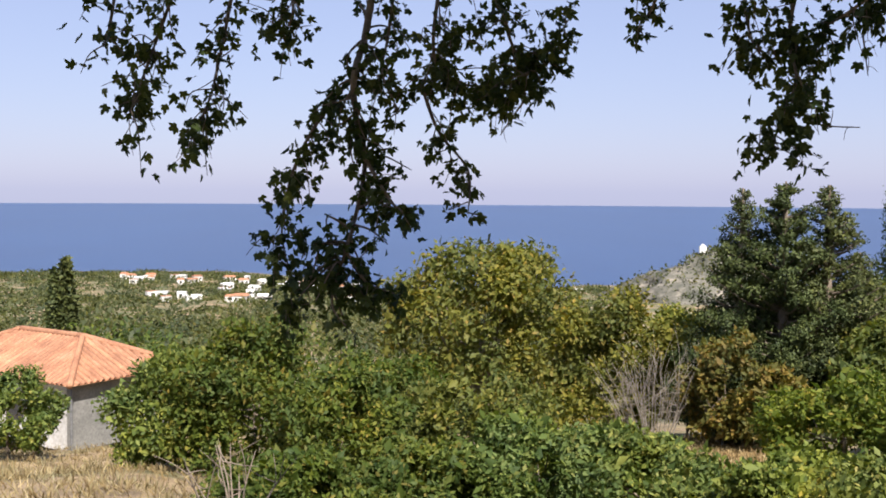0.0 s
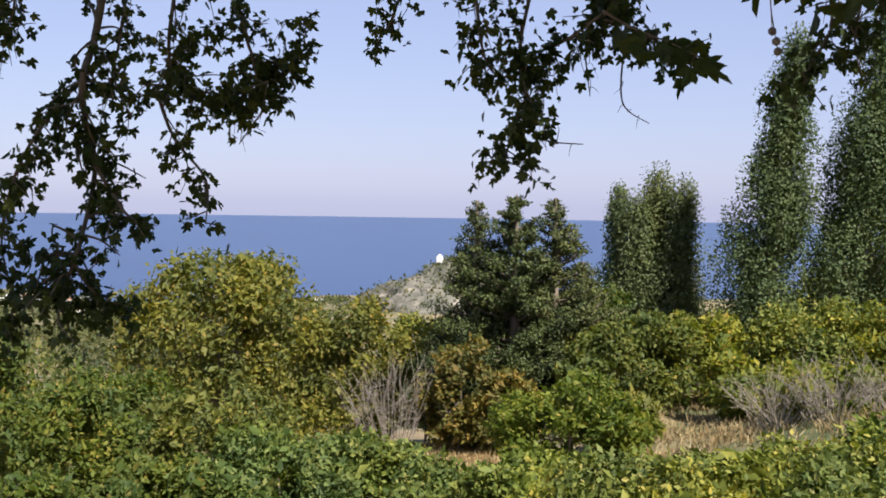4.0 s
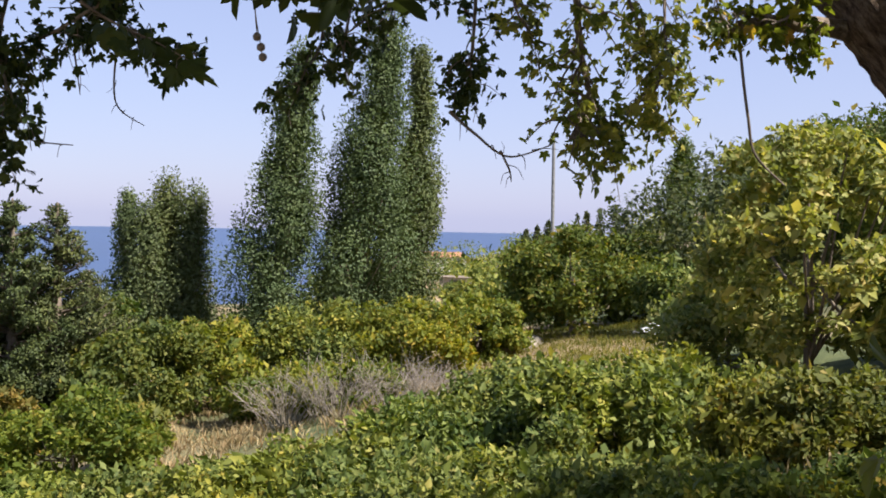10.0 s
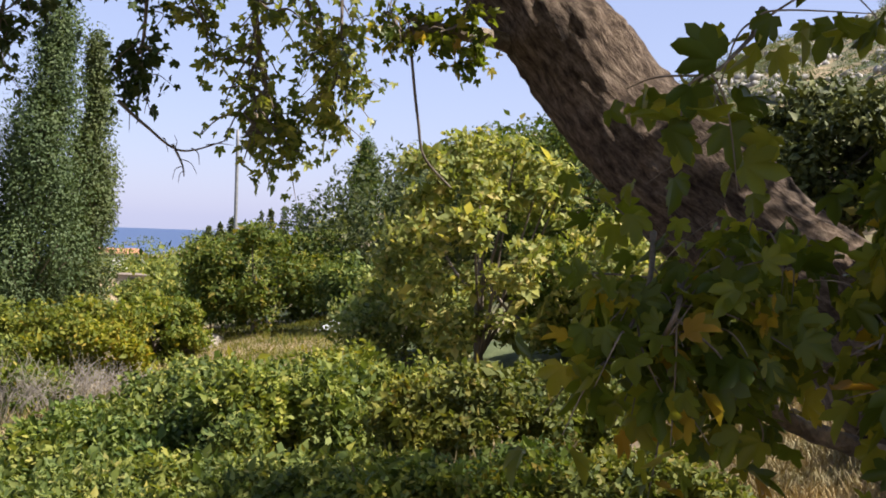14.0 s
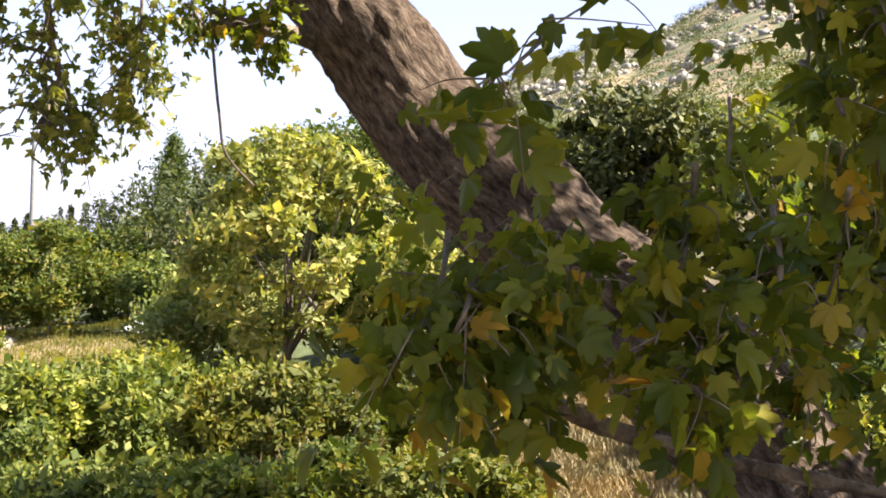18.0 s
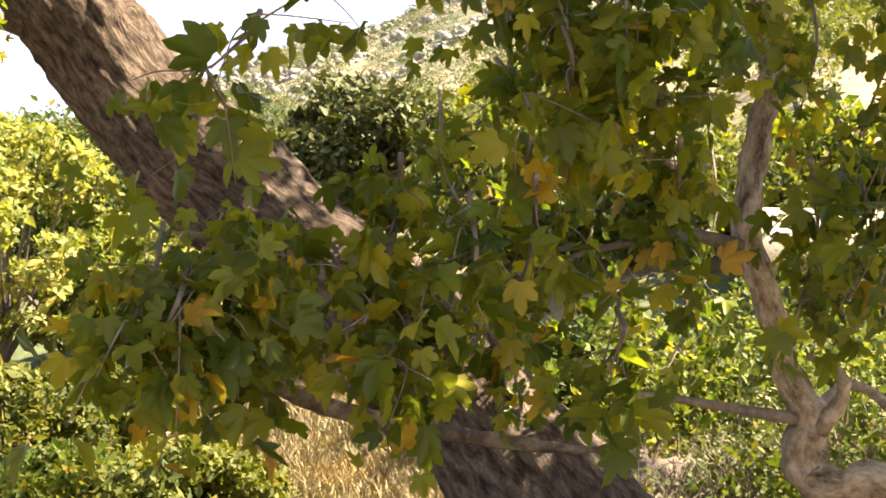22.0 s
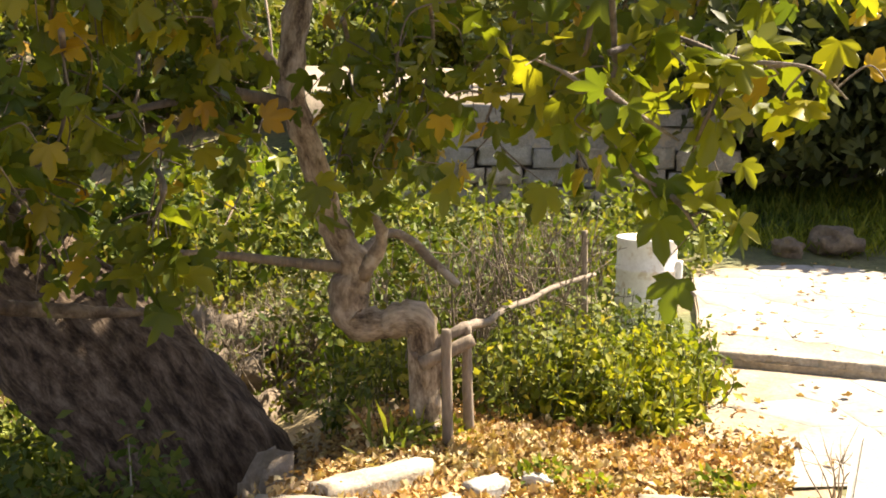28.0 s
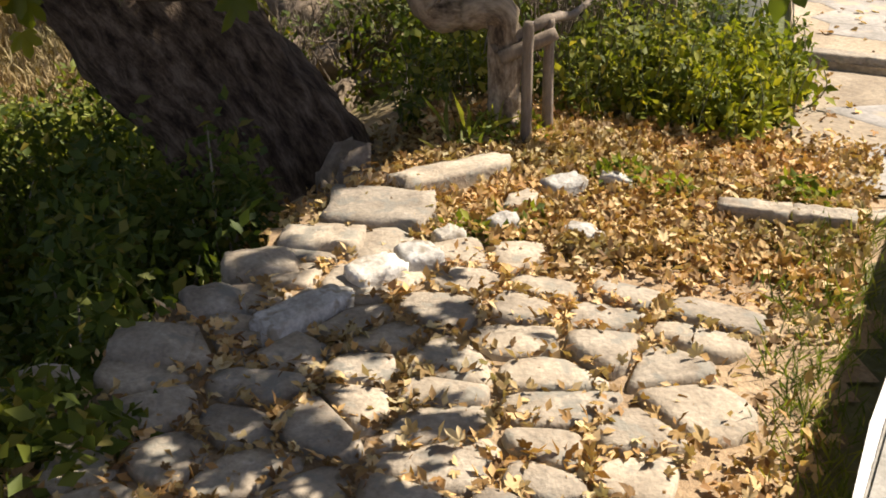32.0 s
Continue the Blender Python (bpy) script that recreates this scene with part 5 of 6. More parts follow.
def retaining_wall():
    """Pale wall carrying a road at the back of the garden."""
    ob = thing("retaining_wall", "pale stone retaining wall with a road above", "wall", kind="structure")
    r = np.random.default_rng(77)
    # rubble below, in uneven courses
    z = 0.05
    for row in range(4):
        high = r.uniform(0.2, 0.28)
        az = -94.0 - r.uniform(0, 2)
        while az > -112:
            w = r.uniform(1.1, 3.4)
            p = spot(az - w / 2, 0, 13.0 + r.uniform(-0.05, 0.05))
            st = block("stone", "", p.x, p.y, z + high * r.uniform(0.85, 1.0), (13 * radians(w) * 0.95, 0.4), M_STONE if r.random() < 0.75 else M_WALLTOP, az - w / 2 + r.uniform(-3, 3), int(r.integers(1, 9999)), cut=0.9, low=z)
            st.parent = ob
            az -= w
        z += high
    # worn concrete band on top, in three pours, and the mortared core behind
    for name, lo, hi, d0, label, mt in (("band", 1.02, 1.3, 12.86, "stained concrete band", M_CONC), ("coping", 1.31, 1.52, 12.78, "worn concrete coping", M_CONC), ("core", -0.2, 1.02, 13.12, "mortared wall core", M_WALLTOP)):
        verts, faces = [], []
        for k in range(45):
            p0, p1 = spot(-94.0 - k * 0.42, 0, d0 + 0.03 * noise.noise(Vector((k * 0.4, 0, 2)))), spot(-94.0 - k * 0.42, 0, d0 + 0.5)
            for q in range(7):
                z = lo + (hi - lo) * q / 6
                verts.append((p0.x + 0.03 * noise.noise(Vector((k * 0.5, z * 5, 5))), p0.y, z + 0.02 * noise.noise(Vector((k * 0.3, 1, q * 0.2)))))
            verts.append((p1.x, p1.y, hi))
        for k in range(44):
            for q in range(7):
                a = k * 8 + q
                faces.append((a, a + 8, a + 9, a + 1))
        raw_part(name, verts, faces, mt, ob, label)
    # the road climbs away behind the wall's upper edge
    verts, faces = [], []
    for k in range(13):
        az = -90 - k * 2
        for d, z in ((13.1, 1.2), (13.2, 1.56), (15.5, 1.74), (19.0, 2.1), (21.0, 2.05)):
            p = spot(az, 0, d)
            verts.append((p.x, p.y, z + 0.03 * noise.noise(Vector((k, d, 1)))))
    for k in range(12):
        for q in range(4):
            a = k * 5 + q
            faces.append((a, a + 5, a + 6, a + 1))
    road = raw_part("back_road", verts, faces, M_SAND, None, smooth=True)
    tagged(road, "sunlit pale road above the retaining wall", "road", kind="structure")


retaining_wall()


def oil_drum():
    """White-painted steel drum with two rolling rings."""
    ob = thing("oil_drum", "white-painted dented oil drum among weeds", "drum")
    p = spot(-108.9, 0, 7.6)
    ob.matrix_world = Matrix.Translation((p.x, p.y, -0.03)) @ Matrix.Scale(0.8, 4)
    prof = [(0.0, 0.0), (0.255, 0.0), (0.27, 0.02), (0.262, 0.04), (0.262, 0.27), (0.272, 0.285), (0.272, 0.305), (0.262, 0.32), (0.262, 0.55), (0.272, 0.565), (0.272, 0.585), (0.262, 0.6),
            (0.262, 0.82), (0.272, 0.835), (0.272, 0.85), (0.25, 0.85), (0.245, 0.6), (0.0, 0.58)]
    n = 40
    verts, faces = [], []
    for q, z in prof:
        for k in range(n):
            a = 2 * math.pi * k / n
            w = q * (1 + 0.02 * noise.noise(Vector((math.cos(a) * 2, math.sin(a) * 2, z * 3))))
            verts.append((w * math.cos(a), w * math.sin(a), z))
    for i in range(len(prof) - 1):
        for k in range(n):
            a, b = i * n + k, i * n + (k + 1) % n
            faces.append((a, b, b + n, a + n))
    raw_part("body", verts, faces, M_DRUM, ob, smooth=True)
    h = spot(-111.0, 0, 7.55)
    limb_part("tap", [tube([(h.x - p.x, h.y - p.y, 0.3), (h.x - p.x, h.y - p.y, 0.66)], [0.035, 0.04], 8)], M_DRUM, ob, "white pipe on the drum's side")


oil_drum()


def fence():
    """Crooked posts and a lashed pole rail."""
    ob = thing("pole_fence", "crooked low fence of weathered poles", "fence")
    for az, top, bot, d, r in ((-98.3, -12.4, -19.2, 4.75, 0.026), (-99.4, -12.2, -17.4, 4.95, 0.025), (-105.6, -6.9, -13.5, 6.5, 0.02)):
        limb_part("post", [tube([spot(az - 0.3, bot, d) - Vector((0, 0, 0.1)), spot(az - 0.1, (top + bot) / 2, d), spot(az, top, d)], [r * 1.1, r, r * 0.9], 9, 0.12, int(-az))], M_WOOD, ob)
    limb_part("rail", [tube([spot(-96.5, -13.9, 4.9), spot(-99.2, -12.3, 4.95), spot(-100.6, -11.9, 5.2), spot(-101.5, -11.2, 5.4), spot(-102.8, -10.7, 5.7), spot(-104, -10.0, 6.0), spot(-106.2, -9.2, 6.5)], [0.028, 0.024, 0.019, 0.016, 0.018, 0.016, 0.013], 9, 0.4, 4)], M_WOOD, ob, "pale peeled pole rail")
    limb_part("rail", [tube([spot(-96.9, -14.3, 4.85), spot(-99.8, -12.9, 4.9)], [0.035, 0.03], 8, 0.15, 5)], M_WOOD, ob)


fence()


# ---------------------------------------------------------------- plane tree
plane_tree = thing("plane_tree", "old leaning plane tree with mottled bark", "tree")
TRUNK = [spot(-87.0, -29.0, 5.1), spot(-85.2, -21.5, 5.4), spot(-81.3, -15.0, 5.8), spot(-75.8, -9.3, 6.2), spot(-71.4, -4.9, 6.5),
         spot(-64.4, 2.6, 7.0, EYE_N), spot(-59.9, 7.0, 7.3, EYE_N), spot(-55.3, 12.3, 7.7, EYE_N), spot(-48, 18, 8.2, EYE_N), spot(-36, 26, 8.6, EYE_N)]


def bark_limb(name, points, radii, mat, parent, seed, step=0.045, sides=80, ridge=0.05, lump=0.12):
    """A limb with ridged, knotted bark in its shape."""
    pts = [Vector(p) for p in points]
    line, rad = [], []
    n = len(pts)
    for i in range(n - 1):
        p0, p1, p2, p3 = pts[max(i - 1, 0)], pts[i], pts[i + 1], pts[min(i + 2, n - 1)]
        k = max(2, int((p2 - p1).length / step))
        for s in range(k):
            t = s / k
            line.append(0.5 * ((2 * p1) + (p2 - p0) * t + (2 * p0 - 5 * p1 + 4 * p2 - p3) * t * t + (3 * p1 - p0 - 3 * p2 + p3) * t ** 3))
            rad.append(radii[i] * (1 - t) + radii[i + 1] * t)
    side = Vector((1, 0.2, 0))
    off = Vector((seed * 3.7, seed, 0))
    verts, faces = [], []
    gone = 0.0
    for i, p in enumerate(line):
        d = (line[min(i + 1, len(line) - 1)] - line[max(i - 1, 0)]).normalized()
        side = (side - d * side.dot(d)).normalized()
        other = d.cross(side)
        gone += step
        for k in range(sides):
            a = 2 * math.pi * k / sides
            w = side * math.cos(a) + other * math.sin(a)
            r0 = rad[i]
            q = p + w * r0
            tw = a + 0.25 * math.sin(gone * 1.3)
            fur = noise.noise(Vector((math.cos(tw) * 5.5, math.sin(tw) * 5.5, gone * 2.2)) + off)
            pit = noise.noise(q * 9 + off)
            big = noise.noise(q * (0.55 / r0) + off)
            verts.append(p + w * (r0 * (1 + lump * big) + r0 * ridge * (1.6 * (abs(fur) - 0.25) + 0.7 * pit)))
    for i in range(len(line) - 1):
        for k in range(sides):
            a, b = i * sides + k, i * sides + (k + 1) % sides
            faces.append((a, b, b + sides, a + sides))
    ob = raw_part(name, verts, faces, mat, parent, smooth=True)
    layer = ob.data.uv_layers.new(name="grain")
    grain = np.empty((len(faces), 4, 2), np.float32)
    ring = 6.283 * max(rad) * 0.8
    for f in range(len(faces)):
        k, i = f % sides, f // sides
        grain[f] = [(k / sides * ring, i * step), ((k + 1) / sides * ring, i * step), ((k + 1) / sides * ring, (i + 1) * step), (k / sides * ring, (i + 1) * step)]
    layer.data.foreach_set("uv", grain.ravel())
    return ob


ROOT = TRUNK[0] + Vector((-0.1, -0.15, -1.6))
bark_limb("trunk", [ROOT] + TRUNK, [0.9, 0.74, 0.5, 0.44, 0.43, 0.41, 0.4, 0.38, 0.35, 0.3, 0.22], M_FURROW, plane_tree, 3, ridge=0.085, lump=0.2)

# crown limbs overhead
top = TRUNK[-1]
CROWN = [
    [TRUNK[8], (6.0, 2.5, 6.0), (5.0, -0.8, 6.4), (4.7, -3.2, 6.3), (4.5, -4.8, 6.2)],
    [TRUNK[8], (5.2, 4.0, 6.4), (2.5, 2.0, 7.2), (0.5, 0.0, 7.6)],
    [top, (2.5, 6.4, 6.6), (-1.0, 6.0, 6.6), (-4.0, 5.6, 6.4)],
    [top, (3.4, 7.2, 6.8), (1.0, 6.9, 6.7), (-2.5, 6.9, 6.4)],
    [TRUNK[8], (7.2, 1.5, 6.2), (7.2, -1.4, 6.4), (6.4, -4.4, 6.4)],
    [TRUNK[8], (8.2, 2.0, 6.2), (8.8, -1.0, 6.2), (8.2, -3.8, 6.2)],
]
for line in CROWN:
    limb_part("bough", [tube(line, [0.18, 0.13, 0.09, 0.05, 0.03][:len(line)], 9, 0.15, 8)], M_PBARK, plane_tree)


def overhead():
    """The crown above the terrace, whose leaves dapple it."""
    r = np.random.default_rng(88)
    cs = []
    for line in CROWN:
        pts = [Vector(p) for p in line]
        for i in range(len(pts) - 1):
            for q in range(5):
                cs.append(pts[i].lerp(pts[i + 1], (q + r.random()) / 5) + Vector(r.normal(0, 0.5, 3)) + Vector((0, 0, 0.4)))
    keep = [c for c in cs if c.z > 4.2 + 0.24 * max(0.0, math.hypot(c.x, c.y) - 3.5) and c.y > -5.2 and not (c.x > 5.5 and c.y < -1.7) and not (c.x < 5.4 and c.y < -3.2 and r.random() < 0.9) and not (c.x > 6.8 and -1 < c.y < 3)]
    cs = np.array([tuple(c) for c in keep])
    rad = 0.55 + 0.4 * r.random(len(cs))
    n = 6000
    pos, v = clump_points(cs, rad, n, 0.6, 0.2)
    leaves("crown", pos, 0.17 * (0.7 + 0.6 * rng.random(n)), M_PLANE, plane_tree, "palm", spread=0.5, label="dense canopy of lobed leaves")
    # unseen dense bough, added on the sunny side to shade the trunk's foot
    cs = np.column_stack([r.uniform(6.3, 7.9, 42), r.uniform(-0.3, 0.45, 42), r.uniform(4.7, 5.9, 42)])
    cs[:, 1] += -2.2 - 0.75 * (cs[:, 0] - 5.5)
    cs = np.vstack([cs, np.column_stack([r.uniform(4.8, 5.1, 2), r.uniform(-2.9, -2.6, 2), r.uniform(4.2, 4.5, 2)]), np.column_stack([r.uniform(5.0, 6.1, 2), r.uniform(-2.2, -1.1, 2), r.uniform(4.9, 5.6, 2)]), np.column_stack([r.uniform(4.1, 5.2, 11), r.uniform(-1.3, -0.1, 11), r.uniform(5.0, 5.7, 11)])])
    cs = cs[cs[:, 2] > 1.6 + 0.4 * np.hypot(cs[:, 0] - 0.6, cs[:, 1])]
    pos, v = clump_points(cs, np.full(len(cs), 0.6), 5200, 0.6, 0.2)
    leaves("crown", pos, 0.2 * (0.7 + 0.6 * rng.random(5200)), M_PLANE, plane_tree, "palm", spread=0.5, label="unseen dense bough of lobed leaves, added for shade")
    # the closed canopy above the hanging branches ahead
    cs = np.column_stack([r.uniform(-4.0, 5.0, 110), r.uniform(1.0, 8.0, 110), r.uniform(5.2, 6.8, 110)])
    pos, v = clump_points(cs, np.full(len(cs), 0.9), 10000, 0.5, 0.2)
    leaves("crown", pos, 0.25 * (0.7 + 0.6 * rng.random(10000)), M_PLANE, plane_tree, "palm", spread=0.4, label="closed canopy of lobed leaves")
    # unseen low boughs, added to keep the trunk side in shade
    cs = np.column_stack([r.uniform(3.6, 6.4, 60), r.uniform(-2.2, 0.7, 60), r.uniform(4.5, 5.4, 60)])
    pos, v = clump_points(cs, np.full(60, 0.55), 4200, 0.6, 0.2)
    leaves("crown", pos, 0.2 * (0.7 + 0.6 * rng.random(4200)), M_PLANE, plane_tree, "palm", spread=0.5, label="unseen low bough of lobed leaves, added for shade")
    # the higher, closed part of the crown
    cs = np.column_stack([r.uniform(1.0, 9.0, 90), r.uniform(-2.0, 6.2, 90), r.uniform(7.4, 9.6, 90)])
    cs = cs[~((cs[:, 0] > 6.3) & (cs[:, 1] > 1.5)) & ~((cs[:, 0] > 6.8) & (cs[:, 1] < 1.2))]
    ahead = np.column_stack([r.uniform(-3.0, 4.6, 34), r.uniform(4.8, 7.4, 34), r.uniform(6.4, 8.2, 34)])
    # unseen limb and outer clumps, added only to shade the shrubs below
    limb_part("limb", [tube([TRUNK[-1], (9.0, 5.0, 6.9), (10.6, 2.6, 7.2), (11.8, 0.8, 7.2)], [0.14, 0.11, 0.08, 0.03], 9, 0.15, 8)], M_PBARK, plane_tree)
    outer = np.column_stack([r.uniform(10.0, 12.8, 16), r.uniform(-0.4, 3.0, 16), r.uniform(6.8, 8.0, 16)])
    cs = np.vstack([cs, ahead, outer])
    pos, v = clump_points(cs, np.full(len(cs), 1.0), 5200, 0.5, 0.2)
    leaves("crown", pos, 0.27 * (0.7 + 0.6 * rng.random(5200)), M_PLANE, plane_tree, "palm", spread=0.4, label="closed upper canopy")


overhead()


def spray(line, eye, d, seed, radius=0.02, twigs=14, reach=0.5, per=7, size=0.13, name="branch", depth=0.3, hang=0.7, start=0.1, wander=0.05, mat=None, skip_leaves=False):
    """A branch given by bearings and elevations at distance d, its side twigs and their hanging lobed leaves."""
    r = np.random.default_rng(seed)
    pts = [spot(a, e, d + depth * math.sin(i * 1.7 + seed), eye) for i, (a, e) in enumerate(line)]
    k = len(pts)
    tubes = [tube(pts, [radius * (1 - 0.7 * i / max(k - 1, 1)) for i in range(k)], 7, 0.15, seed)]
    lp = []
    for i in range(twigs):
        t = (start + (1 - start) * (i + r.random()) / twigs) * (k - 1)
        j = min(int(t), k - 2)
        s = pts[j].lerp(pts[j + 1], t - j)
        w = Vector(r.normal(0, 1, 3)) + Vector((0, 0, -hang))
        w.normalize()
        length = reach * (0.35 + 0.75 * r.random())
        m1 = s + w * length * 0.5 + Vector(r.normal(0, wander, 3)) + Vector((0, 0, 0.06 * length))
        e = s + w * length + Vector((0, 0, -0.18 * length))
        tubes.append(tube([s, m1, e], [radius * 0.38, radius * 0.26, radius * 0.12], 5, caps=False))
        for q in range(per):
            f = 0.25 + 0.75 * (q + r.random()) / per
            b = s.lerp(m1, f * 2) if f < 0.5 else m1.lerp(e, f * 2 - 1)
            lp.append(b + Vector(r.normal(0, 0.045, 3)))
    b = limb_part(name, tubes, M_BARK, plane_tree)
    if not skip_leaves:
        n = len(lp)
        leaves("foliage", np.array([tuple(p) for p in lp]), size * (0.6 + 0.6 * rng.random(n)), mat or M_PLANE, b, "palm", spread=0.8, droop=0.9)
    return b


W9 = [
    # line, twigs, reach, leaves per twig
    ([(8.5, 12.5), (9.2, 8.2), (9.8, 6.1), (9.7, 4.1), (9.2, 1.7), (9.7, -1.3), (10.3, -3.4), (11.0, -5.6)], 34, 0.42, 7),
    ([(9.8, 6.1), (11.6, 3.8), (13.0, 1.1), (13.6, -1.9), (13.3, -4.0)], 22, 0.35, 8),
    ([(9.2, 1.7), (7.7, -0.7), (6.7, -1.3)], 9, 0.3, 7),
    ([(10.3, -3.1), (9.1, -4.9), (7.6, -5.5)], 12, 0.3, 8),
    ([(10.3, -3.1), (12.4, -4.9), (13.5, -6.2)], 12, 0.3, 8),
    ([(18.2, 12.4), (19.9, 7.8), (20.8, 5.3), (21.3, 4.0)], 20, 0.42, 7),
    ([(15.7, 12.3), (16.8, 6.8), (17.4, 4.5), (18.3, 2.6)], 20, 0.42, 6),
    ([(21.6, 12.0), (22.3, 8.0), (22.6, 7.2)], 8, 0.3, 6),
    ([(13.5, 12.5), (13.0, 9.5), (13.8, 7.6)], 12, 0.4, 6),
    ([(5.0, 12.6), (5.6, 7.7), (4.7, 5.9), (2.0, 5.6), (0.5, 6.3)], 34, 0.42, 9),
    ([(2.6, 12.6), (1.4, 7.7), (-0.1, 7.0), (-1.6, 9.1)], 22, 0.38, 9),
    ([(6.2, 5.6), (5.3, 3.2), (3.7, 1.1), (3.7, -1.2)], 9, 0.3, 7),
    ([(7.4, 12.5), (8.0, 8.2), (8.3, 6.2), (7.4, 4.2)], 14, 0.4, 6),
    ([(-13.5, 12.2), (-12.7, 8.0), (-13.1, 5.8), (-12.3, 3.4), (-12.1, 2.3)], 26, 0.36, 8),
    ([(-10.2, 12.3), (-10.8, 8.1), (-11.7, 6.7)], 12, 0.32, 7),
    ([(-6.8, 12.4), (-5.9, 9.6), (-5.4, 8.9)], 7, 0.28, 6),
    ([(-19.4, 11.6), (-15.6, 9.0), (-14.3, 8.0), (-13.6, 5.2)], 16, 0.34, 8),
    ([(-16.5, 12.5), (-18.2, 9.6), (-20.3, 8.5), (-22.1, 8.1)], 16, 0.26, 8),
    ([(-18.0, 13.0), (-16.8, 10.6), (-17.6, 9.6)], 14, 0.4, 8),
    ([(-27.6, 13.6), (-27.4, 9.3), (-26.5, 7.6), (-26.0, 6.1)], 16, 0.3, 6),
    ([(-29.4, 13.5), (-28.6, 9.3), (-28.6, 8.2)], 12, 0.35, 6),
    ([(-35.6, 13.2), (-35.4, 8.8), (-34.9, 7.9), (-35.2, 6.3)], 18, 0.34, 7),
    ([(-33.0, 13.4), (-31.8, 11.2), (-30.3, 10.8), (-27.9, 9.0)], 14, 0.34, 6),
    ([(-40.7, 14.0), (-41.2, 9.1), (-41.7, 6.5), (-40.7, 4.3)], 26, 0.5, 7),
    ([(-42.7, 13.9), (-44.5, 9.6), (-45.4, 7.6), (-44.3, 5.8)], 26, 0.5, 7),
    ([(-41.7, 6.5), (-43.0, 4.7), (-42.9, 3.0)], 16, 0.4, 7),
    ([(-45.5, 13.8), (-45.6, 9.6), (-46.0, 7.9)], 16, 0.45, 7),
    ([(-38.0, 14.0), (-37.6, 11.5), (-38.6, 9.8)], 14, 0.45, 7),
]
# shade or sun on each spray comes from its leaf colour
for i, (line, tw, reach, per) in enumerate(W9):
    spray(line, EYE_W if line[0][0] > -24 else EYE_N, 9.0, 1000 + i, 0.035 if i in (0, 23) else 0.018, int(tw * 1.35), reach, int(per * 1.3), 0.1, depth=0.25, mat=M_PLANE_SHADED if line[0][0] > -37 else M_PLANE_SUNLIT)

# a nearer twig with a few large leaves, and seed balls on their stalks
spray([(-17.0, 10.2), (-18.6, 9.3), (-20.6, 8.5), (-22.2, 7.7)], EYE_W, 5.2, 1130, 0.008, 5, 0.12, 3, 0.16, depth=0.05, mat=M_PLANE_SHADED)
spray([(-25.5, 12.5), (-27.4, 11.6), (-29.6, 11.4), (-31.8, 11.5)], EYE_W, 4.2, 1131, 0.008, 8, 0.1, 3, 0.17, depth=0.05, mat=M_PLANE_SHADED)
for i, (az, el) in enumerate(((-25.6, 9.0), (-25.8, 8.5), (-25.9, 8.0))):
    limb_part("stalk", [tube([spot(-25.4, 12.0, 5.2, EYE_W), spot(-25.5, 10.2, 5.2, EYE_W), spot(az, el, 5.2, EYE_W)], [0.003, 0.003, 0.002], 5)], M_BARK, plane_tree)
    bm = bmesh.new()
    bmesh.ops.create_icosphere(bm, subdivisions=2, radius=0.019, matrix=Matrix.Translation(spot(az, el, 5.2, EYE_W)))
    for v in bm.verts:
        v.co += v.normal * 0.003 * rng.random()
    part("seed_ball", bm, M_BARK, plane_tree, "round brown seed ball")

# bare hanging twigs
for i, (line, r0) in enumerate((([(-13.1, 4.4), (-14.2, 3.5), (-16.2, 3.3)], 0.012), ([(-18.2, 8.2), (-18.2, 5.5), (-19.6, 4.4)], 0.01), ([(-16.2, 7.9), (-16.5, 5.8)], 0.009),
                                ([(-35.2, 5.6), (-36.5, 4.5), (-38.3, 3.3), (-40.5, 3.9)], 0.016), ([(-37.9, 3.6), (-38.4, 2.6), (-38.5, 2.0)], 0.012), ([(0.6, 5.0), (1.4, 3.9), (2.0, 3.0)], 0.011))):
    spray(line, EYE_W, 9.0, 1100 + i, r0, 4, 0.22, 0, name="bare_twig", skip_leaves=True, depth=0.05, wander=0.02)

# broken limb with a hanging creeper stem
limb_part("broken_limb", [tube([spot(-56.4, 9.4, 7.6, EYE_N), spot(-53.7, 9.9, 7.4, EYE_N), spot(-51.3, 10.3, 7.2, EYE_N), spot(-49.2, 10.1, 7.0, EYE_N)], [0.1, 0.065, 0.055, 0.04], 10, 0.3, 6)], M_PBARK, plane_tree)
limb_part("creeper_stem", [tube([spot(-49.2, 10.0, 7.0, EYE_N), spot(-49.5, 7.5, 7.0, EYE_N), spot(-49.8, 5.5, 7.0, EYE_N), spot(-50.2, 3.6, 7.0, EYE_N), spot(-51.7, 2.0, 7.1, EYE_N)], [0.01, 0.01, 0.01, 0.009, 0.006], 6)], M_BARK, plane_tree)
for i, line in enumerate(([(-49.0, 9.9), (-48.4, 10.6), (-48.0, 11.6)], [(-51.0, 10.5), (-49.6, 10.9), (-48.6, 10.3)], [(-53.5, 10.2), (-52.4, 9.4), (-51.6, 9.2)])):
    spray(line, EYE_N, 7.0, 1122 + i, 0.012, 14, 0.2, 6, 0.08, depth=0.1)
spray([(-52.5, 13.0), (-51.9, 10.8), (-50.8, 10.2)], EYE_N, 7.0, 1120, 0.015, 9, 0.25, 6, 0.11)

